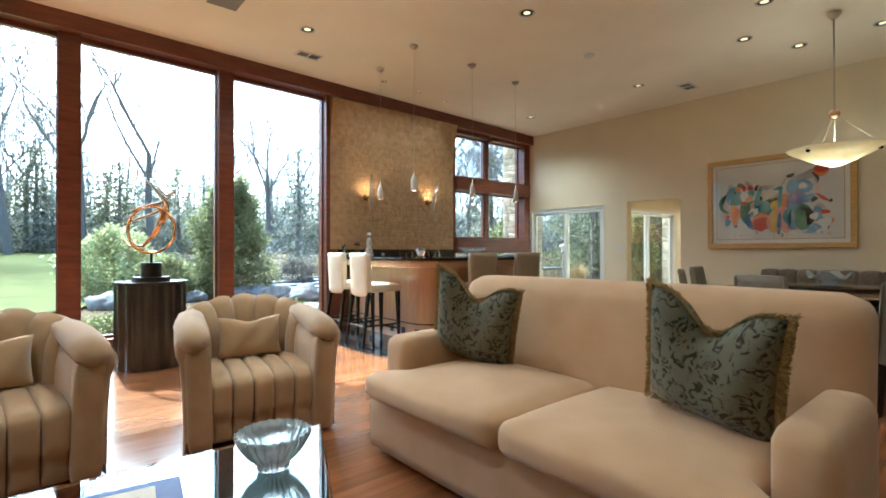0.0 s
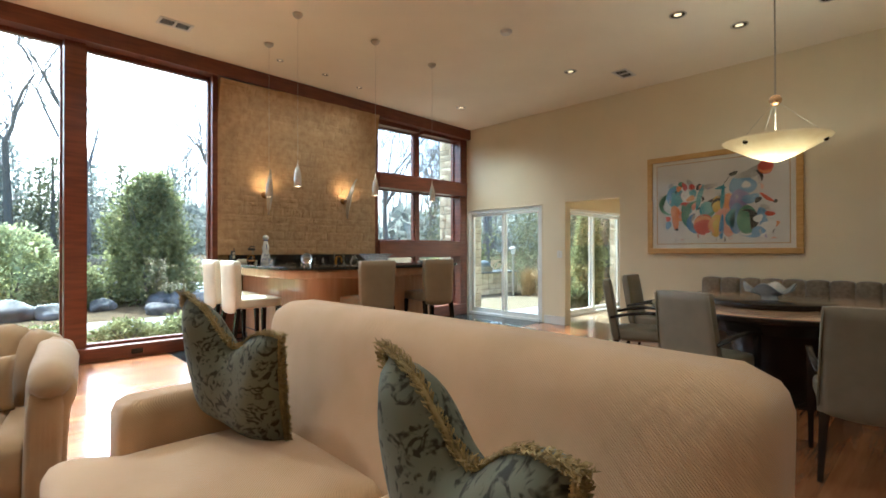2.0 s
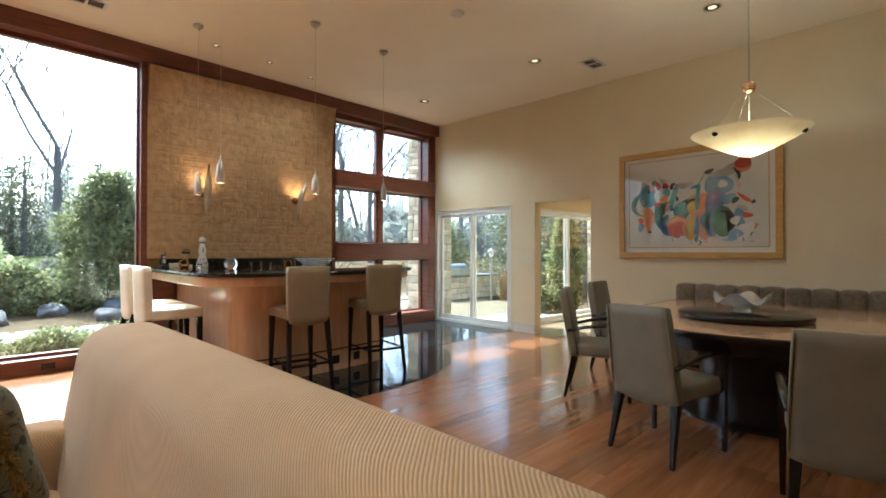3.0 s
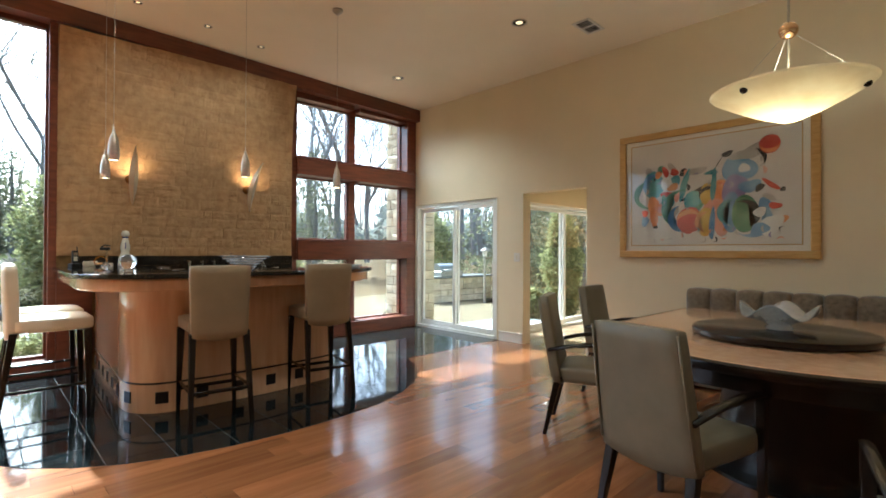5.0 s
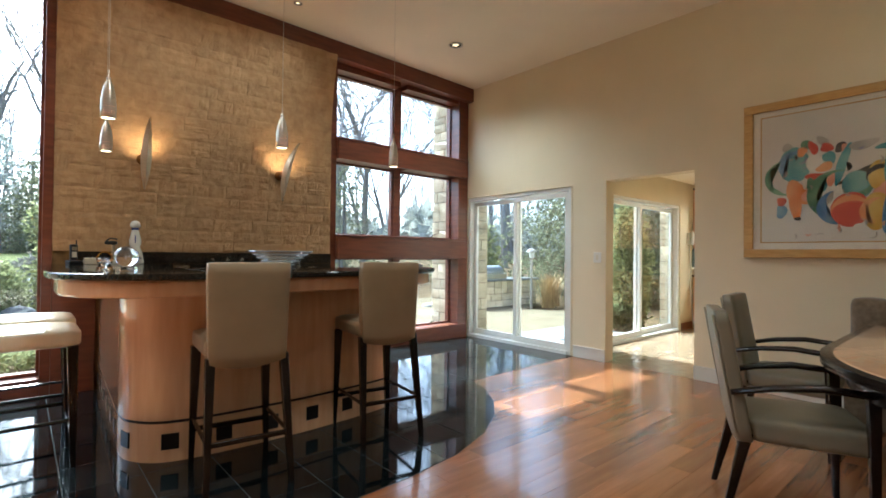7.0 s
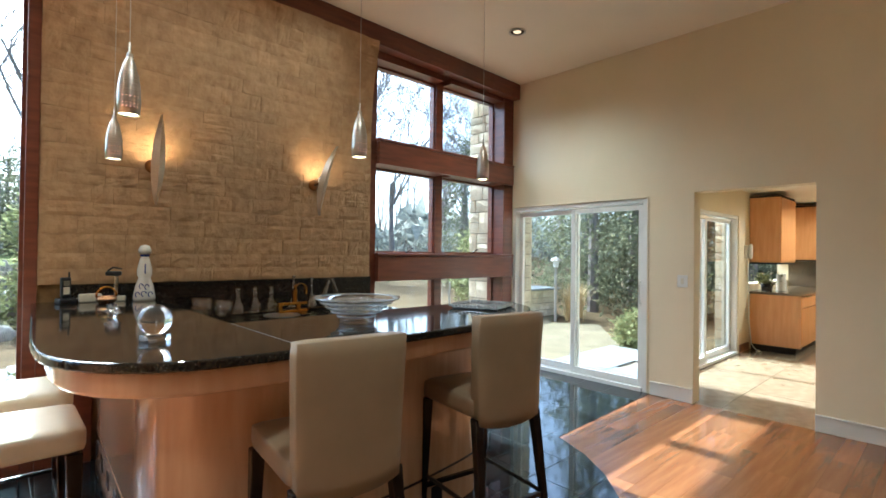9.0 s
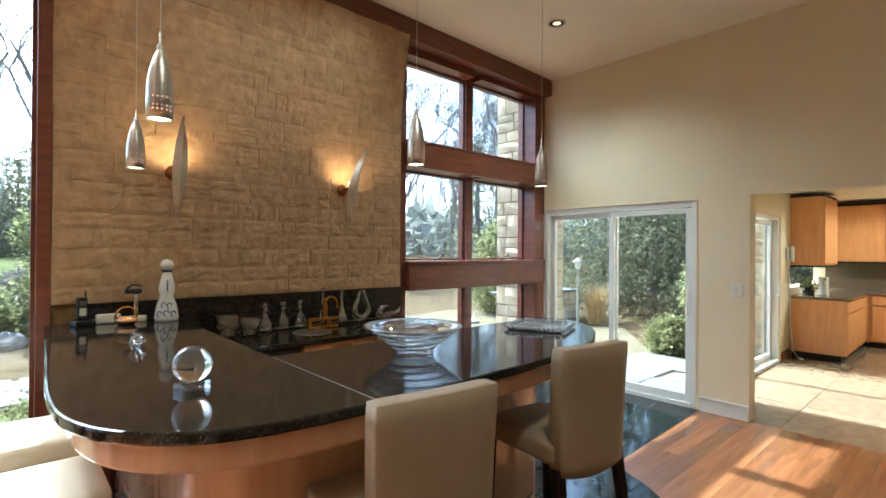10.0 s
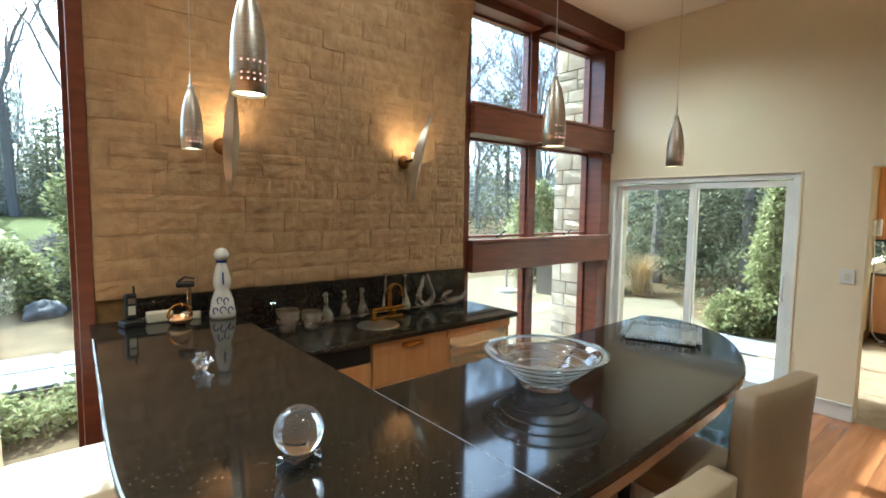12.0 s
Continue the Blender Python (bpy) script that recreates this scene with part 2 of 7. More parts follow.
FJOINT = M("fieldstone_joint", "#7a705e", "#6a6152", 20, 0.95)
PATIO = M("patio_aggregate", "#625947", "#706651", 3, 0.85, bump=0.2, bscale=140, spec=0.05)
FLAG = M("bluestone", "#77787a", "#696b6d", 5, 0.7, bump=0.1, bscale=30, rand=0.12)
SOIL = M("leaf_litter", "#4a3e2c", "#5f5039", 3, 0.95, bump=0.6, bscale=25, spec=0.05)
LAWN = M("lawn_green", "#50532f", "#646539", 1.2, 0.95, bump=0.6, bscale=60, spec=0.05)
# bark and twigs are paled, with garden haze put into their colour
BARK = M("grey_bark", "#6d665f", "#7f7871", 14, 0.9, bump=0.4, bscale=50, stretch=(1, 1, 0.3), spec=0.05)
TWIG = M("hazed_twigs", "#7d766f", "#8c857d", 14, 0.9, spec=0.05)
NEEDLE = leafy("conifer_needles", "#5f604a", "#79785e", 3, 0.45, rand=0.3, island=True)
# greyed and paled: haze over the distant evergreens is put into the colour
HAZED_NEEDLE = leafy("hazed_needles", "#7e8077", "#9a9b92", 3, 0.45, rand=0.3, island=True)
LEAF = leafy("fresh_leaves", "#757850", "#97976d", 3, 0.45, rand=0.3, island=True)
PALELEAF = leafy("pale_leaves", "#a09f68", "#c4c8a0", 3, 0.4, rand=0.3, island=True)
GREYLEAF = leafy("greyish_twigs", "#69645c", "#848078", 3, 0.3, rand=0.3, island=True)
STRAW = M("dry_straw", "#8d764f", "#ab946a", 6, 0.9, rand=0.25, island=True)
STEEL = M("stainless_steel", "#b9b9b6", "#a8a8a6", 10, 0.3, metal=1.0)


# ---------- mesh helpers ----------
def link(name, bm, mat, parent=None, label="", smooth=False, angle=None):
    me = bpy.data.meshes.new(name)
    bm.normal_update()
    bm.to_mesh(me)
    bm.free()
    me.materials.append(mat)
    if smooth:
        for p in me.polygons:
            p.use_smooth = True
        if angle:
            me.set_sharp_from_angle(angle=radians(angle))
    ob = new(name, me)
    if parent:
        ob.parent = parent
    if label:
        ob["label"] = label
    return ob


def part(name, bm, mat, parent, label="", smooth=False, angle=None):
    return link(name, bm, mat, parent, label, smooth, angle)


def thing(name, label, category, group="", m=None):
    ob = tagged(new(name), label, category, group)
    ob.empty_display_size = 0.1
    if m is not None:
        ob.matrix_world = m
    return ob


def box(x0, x1, y0, y1, z0, z1, bev=0.0, seg=2, bm=None):
    b = bmesh.new()
    bmesh.ops.create_cube(b, size=1)
    for v in b.verts:
        v.co = (x0 + (v.co.x + 0.5) * (x1 - x0), y0 + (v.co.y + 0.5) * (y1 - y0), z0 + (v.co.z + 0.5) * (z1 - z0))
    if bev:
        bmesh.ops.bevel(b, geom=b.edges[:], offset=bev, segments=seg, profile=0.5, affect="EDGES")
    return merge(bm, b)


def merge(bm, b):
    """Adds b to bm, if there is one."""
    if bm is None:
        return b
    me = bpy.data.meshes.new("tmp")
    b.to_mesh(me)
    b.free()
    bm.from_mesh(me)
    bpy.data.meshes.remove(me)
    return bm


def prism(pts, z0, z1, bev=0.0, seg=2, bm=None):
    b = bmesh.new()
    lo = [b.verts.new((x, y, z0)) for x, y in pts]
    hi = [b.verts.new((x, y, z1)) for x, y in pts]
    n = len(pts)
    b.faces.new(lo[::-1])
    top = b.faces.new(hi)
    for i in range(n):
        b.faces.new((lo[i], lo[(i + 1) % n], hi[(i + 1) % n], hi[i]))
    bmesh.ops.recalc_face_normals(b, faces=b.faces[:])
    if bev:
        ed = [e for e in b.edges if abs(e.verts[0].co.z - e.verts[1].co.z) < 1e-6]
        bmesh.ops.bevel(b, geom=ed, offset=bev, segments=seg, profile=0.5, affect="EDGES")
    return merge(bm, b)


def lathe(profile, seg=32, at=(0, 0, 0), bm=None, flute=0, depth=0.0):
    b = bmesh.new()
    rings = []
    for r, z in profile:
        if r < 1e-5:
            rings.append([b.verts.new((at[0], at[1], at[2] + z))])
        else:
            ring = []
            for i in range(seg):
                a = 2 * math.pi * i / seg
                q = r * (1 + depth * math.cos(flute * a)) if flute else r
                ring.append(b.verts.new((at[0] + q * math.cos(a), at[1] + q * math.sin(a), at[2] + z)))
            rings.append(ring)
    for a, c in zip(rings, rings[1:]):
        for i in range(seg):
            j = (i + 1) % seg
            if len(a) == 1 and len(c) == 1:
                continue
            if len(a) == 1:
                b.faces.new((a[0], c[j], c[i]))
            elif len(c) == 1:
                b.faces.new((a[i], a[j], c[0]))
            else:
                b.faces.new((a[i], a[j], c[j], c[i]))
    bmesh.ops.recalc_face_normals(b, faces=b.faces[:])
    return merge(bm, b)


def tube(pts, radii, seg=8, bm=None, flat=1.0, closed=False):
    """A tube along points; flat squeezes it across."""
    b = bmesh.new()
    pts = [Vector(p) for p in pts]
    if not hasattr(radii, "__len__"):
        radii = [radii] * len(pts)
    rings, n = [], len(pts)
    up = Vector((0.31, 0.2, 0.93))
    for i, p in enumerate(pts):
        if closed:
            d = pts[(i + 1) % n] - pts[i - 1]
        else:
            d = pts[min(i + 1, n - 1)] - pts[max(i - 1, 0)]
        d.normalize()
        u = d.cross(up)
        if u.length < 1e-3:
            u = d.cross(Vector((1, 0, 0)))
        u.normalize()
        w = u.cross(d)
        rings.append([b.verts.new(p + radii[i] * (math.cos(2 * math.pi * k / seg) * u + flat * math.sin(2 * math.pi * k / seg) * w)) for k in range(seg)])
    m = n if closed else n - 1
    for i in range(m):
        a, c = rings[i], rings[(i + 1) % n]
        for k in range(seg):
            b.faces.new((a[k], a[(k + 1) % seg], c[(k + 1) % seg], c[k]))
    if not closed:
        b.faces.new(rings[0][::-1])
        b.faces.new(rings[-1])
    bmesh.ops.recalc_face_normals(b, faces=b.faces[:])
    return merge(bm, b)


def soft(x0, x1, y0, y1, z0, z1, r=0.05, puff=0.0, cuts=8, seg=3, crown=(0, 0, 1)):
    """A padded block with round edges whose faces swell."""
    b = box(x0, x1, y0, y1, z0, z1)
    bmesh.ops.subdivide_edges(b, edges=b.edges[:], cuts=cuts, use_grid_fill=True)
    c = Vector(((x0 + x1) / 2, (y0 + y1) / 2, (z0 + z1) / 2))
    h = Vector(((x1 - x0) / 2, (y1 - y0) / 2, (z1 - z0) / 2))
    for v in b.verts:
        d = v.co - c
        inner = Vector([max(-(h[i] - r), min(h[i] - r, d[i])) for i in range(3)])
        o = d - inner
        if o.length > 1e-6:
            o = o.normalized() * r
        u = [d[i] / h[i] for i in range(3)]
        sw = Vector((0, 0, 0))
        for i in range(3):
            j, k = (i + 1) % 3, (i + 2) % 3
            if abs(u[i]) > 0.98:
                sw[i] += math.copysign(puff * crown[i] * (1 - u[j] ** 2) * (1 - u[k] ** 2), u[i])
        v.co = c + inner + o + sw
    return b


def taper(x0, y0, z0, x1, y1, z1, w0, w1, d0=None, d1=None, bm=None):
    """A square tapered leg from the lower to the upper point."""
    d0, d1 = d0 or w0, d1 or w1
    b = bmesh.new()
    q = [b.verts.new((x + sx * w / 2, y + sy * d / 2, z)) for x, y, z, w, d in ((x0, y0, z0, w0, d0), (x1, y1, z1, w1, d1)) for sx, sy in ((-1, -1), (1, -1), (1, 1), (-1, 1))]
    b.faces.new(q[3::-1])
    b.faces.new(q[4:])
    for i in range(4):
        b.faces.new((q[i], q[(i + 1) % 4], q[4 + (i + 1) % 4], q[4 + i]))
    bmesh.ops.bevel(b, geom=b.edges[:], offset=min(w0, w1) * 0.12, segments=1, affect="EDGES")
    return merge(bm, b)


def setting(name, bm, mat, label="", category="", smooth=False):
    return tagged(link(name, bm, mat, smooth=smooth), label, category or name.split("_")[0], kind="structure")


rnd = random.Random(7)
SLOPE = 0.0195


def ceil_z(x):
    return 3.66 + SLOPE * (8.12 - x)


def slab(x0, x1, y0, y1, zb, zt, bm=None):
    """A block whose lower and upper faces follow functions of x."""
    b = bmesh.new()
    v = [b.verts.new((x, y, f(x))) for f in (zb, zt) for x, y in ((x0, y0), (x1, y0), (x1, y1), (x0, y1))]
    for f in ((3, 2, 1, 0), (4, 5, 6, 7), (0, 1, 5, 4), (1, 2, 6, 5), (2, 3, 7, 6), (3, 0, 4, 7)):
        b.faces.new([v[i] for i in f])
    return merge(bm, b)


# ---------- large structure ----------
WX, GY = 8.12, 6.5          # the cream wall's face; the window wall's glass
X0, Y0 = -4.2, -4.2         # the unseen sides
setting("ceiling", slab(X0 - 0.2, WX + 0.3, Y0 - 0.2, 6.75, ceil_z, lambda x: ceil_z(x) + 0.3), CEILP, "smooth cream painted ceiling that slopes slightly", "ceiling")
sub = setting("floor", box(X0 - 0.2, WX + 0.02, Y0 - 0.2, 6.55, -0.14, -0.012), SUBFL, "glossy cherry plank floor with a curved inlay of black slate", "floor")

# cream wall with a sliding door and an open doorway
b = slab(WX, WX + 0.16, Y0 - 0.2, 3.17, lambda x: -0.1, ceil_z)
slab(WX, WX + 0.16, 3.17, 4.13, lambda x: 2.07, ceil_z, b)
slab(WX, WX + 0.16, 4.13, 4.59, lambda x: -0.1, ceil_z, b)
slab(WX, WX + 0.16, 4.59, 6.405, lambda x: 2.05, ceil_z, b)
slab(WX, WX + 0.16, 6.405, 6.62, lambda x: -0.1, ceil_z, b)
setting("wall_east", b, WALLP, "cream painted wall with a sliding door and doorway", "wall")
setting("wall_south", slab(X0 - 0.2, WX + 0.16, Y0 - 0.2, Y0, lambda x: -0.1, ceil_z), WALLP, "plain cream painted wall", "wall")
setting("wall_west", slab(X0 - 0.2, X0, Y0, 6.6, lambda x: -0.1, ceil_z), WALLP, "plain cream painted wall", "wall")
b = box(WX - 0.016, WX, Y0, 3.17, 0, 0.125, 0.004)
box(WX - 0.024, WX, Y0, 3.17, 0.125, 0.14, 0.004, bm=b)
setting("baseboard", b, WHITE, "white moulded baseboard along the cream wall", "baseboard")
b = box(WX - 0.016, WX, 4.13, 4.55, 0, 0.125, 0.004)
box(WX - 0.024, WX, 4.13, 4.55, 0.125, 0.14, 0.004, bm=b)
setting("baseboard", b, WHITE, "white moulded baseboard on the pier", "baseboard")

# window wall: sill board, mullions, beam, glass
BEAM_LO = lambda x: 3.469 + SLOPE * (8.12 - x)
beam = setting("beam", slab(X0, WX - 0.003, 6.29, 6.62, BEAM_LO, lambda x: ceil_z(x) + 0.02), MAHOG, "dark red mahogany beam above the windows", "beam")


def big_window(name, x0, x1):
    w = tagged(new(name), "tall fixed window with mahogany posts and sill", "window", kind="structure")
    part("window_sill", box(x0 - 0.19, x1, 6.34, 6.60, 0.0, 0.155, 0.006), MAHOG, w)
    part("mullion", slab(x0 - 0.19, x0 - 0.0002, 6.40, 6.62, lambda x: 0.157, BEAM_LO), MAHOG, w)
    b = box(x0, x1, 6.47, 6.55, 0.157, 0.19, 0.003)
    slab(x0, x1, 6.47, 6.55, lambda x: BEAM_LO(x) - 0.05, BEAM_LO, b)
    box(x0, x0 + 0.022, 6.47, 6.55, 0.19, BEAM_LO(x0) - 0.051, bm=b)
    box(x1 - 0.022, x1, 6.47, 6.55, 0.19, BEAM_LO(x1) - 0.051, bm=b)
    part("glazing_bead", b, MAHOG, w)
    g = part("pane", slab(x0 + 0.023, x1 - 0.023, 6.505, 6.511, lambda x: 0.191, lambda x: BEAM_LO(x) - 0.051), PANE, w)
    g.visible_shadow = False


xs = [(-3.35, -1.87), (-1.68, 0.03), (0.21, 1.69), (1.89, 3.233)]
for i, (a, c) in enumerate(xs):
    big_window("window_%d" % (i + 1), a, c)
setting("trim", slab(3.2332, 3.298, 6.36, 6.62, lambda x: 0.0, BEAM_LO), MAHOG, "mahogany jamb beside the stone panel", "trim")

# window grid right of the stone
wg = tagged(new("window_5"), "six-light mahogany window grid with crank handles", "window", kind="structure")
COLS, ROWS = [(5.93, 6.88), (6.99, 7.93)], [(0.20, 1.15), (1.435, 2.34), (2.60, 3.43)]
for x0, x1, nm in ((5.86, 5.93, "jamb"), (6.88, 6.99, "mullion")):
    part(nm, slab(x0, x1, 6.555 if nm == "mullion" else 6.40, 6.66, lambda x: 0.0, BEAM_LO), MAHOG, wg)
part("jamb", slab(7.932, WX - 0.002, 6.40, 6.66, lambda x: 0.0, BEAM_LO), MAHOG, wg)
part("window_sill", box(5.86, 8.075, 6.36, 6.397, 0.0, 0.195, 0.006), MAHOG, wg)
for x0, x1 in COLS:
    part("rail", box(x0 + 0.002, x1 - 0.002, 6.42, 6.66, 0.0, 0.197), MAHOG, wg)
    part("rail", slab(x0 + 0.002, x1 - 0.002, 6.42, 6.66, lambda x: 3.43, BEAM_LO), MAHOG, wg)
for z0, z1 in ((1.15, 1.405), (2.34, 2.57)):
    part("rail", box(5.93, 8.075, 6.345, 6.398, z0, z1, 0.006), MAHOG, wg)
    part("sash_rail", box(5.92, 8.075, 6.335, 6.40, z1, z1 + 0.03, 0.006), MAHOG, wg)
    for x0, x1 in COLS:
        part("rail", box(x0 + 0.002, x1 - 0.002, 6.40, 6.66, z0, z1), MAHOG, wg)
for z0, z1 in ROWS:
    for x0, x1 in COLS:
        f = box(x0 + 0.001, x1 - 0.001, 6.58, 6.65, z0, z0 + 0.02)
        box(x0 + 0.001, x1 - 0.001, 6.58, 6.65, z1 - 0.02, z1, bm=f)
        box(x0 + 0.001, x0 + 0.02, 6.58, 6.65, z0 + 0.02, z1 - 0.02, bm=f)
        box(x1 - 0.02, x1 - 0.001, 6.58, 6.65, z0 + 0.02, z1 - 0.02, bm=f)
        part("sash", f, MAHOG, wg)
        g = part("pane", box(x0 + 0.021, x1 - 0.021, 6.61, 6.615, z0 + 0.021, z1 - 0.021), PANE, wg)
        g.visible_shadow = False
        cx, zc = (x0 + x1) / 2 + 0.06, (z0 + 0.02)
        h = tube([(cx, 6.58, zc - 0.02), (cx, 6.53, zc), (cx + 0.02, 6.51, zc + 0.03), (cx + 0.06, 6.515, zc + 0.035)], [0.012, 0.009, 0.007, 0.009], 8)
        part("crank_handle", h, GUNMETAL, wg, smooth=True)

# sliding doors
def sliding_door(name, axis, a0, a1, at, z1, label, face=1):
    """A two-leaf glass door along axis x or y between a0 and a1."""
    d = tagged(new(name), label, "sliding door", kind="structure")
    sw = (lambda u0, u1, w0, w1: (w0, w1, u0, u1)) if axis == "y" else (lambda u0, u1, w0, w1: (u0, u1, w0, w1))

    def bar(nm, u0, u1, w0, w1, za, zb, m, bev=0.004):
        return part(nm, box(*sw(u0, u1, at + w0, at + w1), za, zb, bev), m, d)
    bar("frame", a0, a0 + 0.05, 0.012, 0.15, 0, z1, VINYL)
    bar("frame", a1 - 0.05, a1, 0.012, 0.15, 0, z1, VINYL)
    bar("head", a0 + 0.051, a1 - 0.051, 0.012, 0.15, z1 - 0.045, z1, VINYL)
    bar("threshold", a0 + 0.051, a1 - 0.051, -0.01, 0.15, 0.0, 0.045, VINYL)
    bar("casing", a0 - 0.018, a0 - 0.001, -0.006, 0.02, 0, z1 + 0.018, WALLP)
    bar("casing", a1 + 0.001, a1 + 0.018, -0.006, 0.02, 0, z1 + 0.018, WALLP)
    bar("casing", a0 - 0.0005, a1 + 0.0005, -0.006, 0.02, z1 + 0.001, z1 + 0.018, WALLP)
    mid = (a0 + a1) / 2
    for u0, u1, w in ((a0 + 0.052, mid + 0.03, 0.03), (mid - 0.03, a1 - 0.052, 0.09)):
        leaf = part("door_leaf", box(*sw(u0, u0 + 0.055, at + w, at + w + 0.045), 0.047, z1 - 0.062, 0.004), VINYL, d)
        box_m = box(*sw(u1 - 0.055, u1, at + w, at + w + 0.045), 0.047, z1 - 0.062, 0.004)
        part("stile", box_m, VINYL, leaf)
        part("rail", box(*sw(u0 + 0.056, u1 - 0.056, at + w, at + w + 0.045), 0.047, 0.12, 0.004), VINYL, leaf)
        part("rail", box(*sw(u0 + 0.056, u1 - 0.056, at + w, at + w + 0.045), z1 - 0.115, z1 - 0.062, 0.004), VINYL, leaf)
        g = part("pane", box(*sw(u0 + 0.056, u1 - 0.056, at + w + 0.02, at + w + 0.026), 0.121, z1 - 0.116), PANE, leaf)
        g.visible_shadow = False
    hx = a0 + 0.08 if axis == "y" else a1 - 0.08
    pts = [(hx, -0.0, 0.92), (hx, -0.035, 0.95), (hx, -0.035, 1.13), (hx, -0.0, 1.16)]
    pts = [(at + 0.03 + w, u, z) if axis == "y" else (u, at + 0.03 + w, z) for u, w, z in pts]
    part("pull_handle", tube(pts, 0.009, 8), VINYL, d, smooth=True)
    return d


sliding_door("door_1", "y", 4.595, 6.40, WX, 2.045, "white framed sliding glass patio door")

# kitchen beyond the doorway
KY = 4.62
b = box(WX + 0.16, 8.73, KY, KY + 0.07, -0.1, 2.75)
box(8.73, 11.27, KY, KY + 0.16, 2.06, 2.75, bm=b)
box(11.27, 11.75, KY, KY + 0.16, -0.1, 2.75, bm=b)
box(11.75, 14.2, KY, KY + 0.16, -0.1, 1.02, bm=b)
box(11.75, 14.2, KY, KY + 0.16, 1.34, 2.75, bm=b)
setting("wall_kitchen_north", b, WALLP, "cream kitchen wall with a sliding door", "wall")
setting("wall_kitchen_east", box(14.2, 14.36, 0.9, KY + 0.16, -0.1, 2.75), WALLP, "cream kitchen wall", "wall")
setting("wall_kitchen_south", box(WX + 0.16, 14.36, 0.74, 0.9, -0.1, 2.75), WALLP, "plain kitchen wall", "wall")
setting("ceiling_kitchen", box(WX + 0.16, 14.36, 0.74, KY + 0.16, 2.45, 2.9), CEILP, "white kitchen ceiling", "ceiling")
sliding_door("door_2", "x", 8.75, 11.25, KY, 2.05, "white framed kitchen sliding glass door")
kf = setting("floor_kitchen", box(WX + 0.022, 14.3, 0.8, KY - 0.002, -0.14, -0.008), GROUT, "polished beige stone kitchen floor", "floor")
for i in range(7):
    for j in range(5):
        x, y = WX + 0.024 + i * 0.9, 0.9 + j * 0.75
        t = part("tile", box(x + 0.002, x + 0.896, y + 0.002, min(y + 0.746, KY - 0.004), -0.008, -0.001), KSTONE, kf)
setting("baseboard", box(11.31, 11.73, KY - 0.016, KY, 0, 0.12), M("brown_baseboard", "#8a5a3a", "#7a4c30", 6, 0.4), "brown wooden kitchen baseboard", "baseboard")

# ---------- ground and sky outside ----------
b = bmesh.new()


def rise(y):
    """The garden climbs gently away from the house."""
    k = min(1.0, max(0.0, (y - 13) / 24))
    return 1.15 * k * k * (3 - 2 * k)


bmesh.ops.create_grid(b, x_segments=200, y_segments=200, size=400)
for v in b.verts:
    v.co.z = -0.14 + rise(v.co.y) + 0.35 * max(0.0, (v.co.length - 40) / 40)
setting("ground", b, SOIL, "brown leaf-strewn garden ground", "ground", smooth=True)
b = bmesh.new()
rows_l = []
for i in range(40):
    y = 10.8 + i * 1.0
    edge = -1.2 + 2.0 * min(1, max(0, (y - 11.3) / 1.7)) + 0.3 * (y - 13) * (y > 13)
    rows_l.append([b.verts.new((-60 + (edge + 60) * (j / 24) ** 0.6, y, -0.06 + rise(y) + 0.35 * max(0.0, (math.hypot(-60 + (edge + 60) * (j / 24) ** 0.6, y) - 40) / 40))) for j in range(25)])
for p, q in zip(rows_l, rows_l[1:]):
    for j in range(24):
        b.faces.new((p[j], p[j + 1], q[j + 1], q[j]))
setting("lawn", b, LAWN, "bright green mown lawn", "lawn")
b = bmesh.new()
f = b.faces.new([b.verts.new((x, y, -0.085)) for x, y in [(8.30, 4.8), (11.0, 4.8), (10.9, 6.3), (12.9, 7.8), (12.3, 8.7), (13.8, 9.3), (12.5, 12.5), (8.6, 12.0), (7.6, 13.2), (6.2, 13), (6.0, 8.2), (8.3, 7.4)]])
bmesh.ops.triangulate(b, faces=[f])
setting("patio", b, PATIO, "tan exposed-aggregate patio", "patio")
pv = setting("pavement", box(8.30, 10.6, 4.79, 6.3, -0.084, -0.075), FJOINT, "bluestone landing outside the sliding doors", "pavement")
for i, (x0, x1, y0, y1) in enumerate([(8.3, 9.2, 4.8, 5.5), (9.2, 10.6, 4.8, 5.3), (8.3, 9.0, 5.5, 6.3), (9.0, 9.8, 5.5, 6.3), (9.8, 10.6, 5.3, 6.3)]):
    part("flagstone", box(x0 + 0.006, x1 - 0.006, y0 + 0.006, y1 - 0.006, -0.075, -0.045, 0.006, 1), FLAG, pv)
path = setting("path", box(1.4, 5.0, 9.3, 10.6, -0.13, -0.09), FJOINT, "pale flagstone garden path", "path")
for i in range(4):
    for j in range(2):
        x, y = 1.42 + i * 0.9, 9.32 + j * 0.65
        part("flagstone", box(x + 0.01, x + 0.87 + rnd.uniform(-0.03, 0), y + 0.01, y + 0.62, -0.09, -0.06, 0.01, 1), FLAG, path)


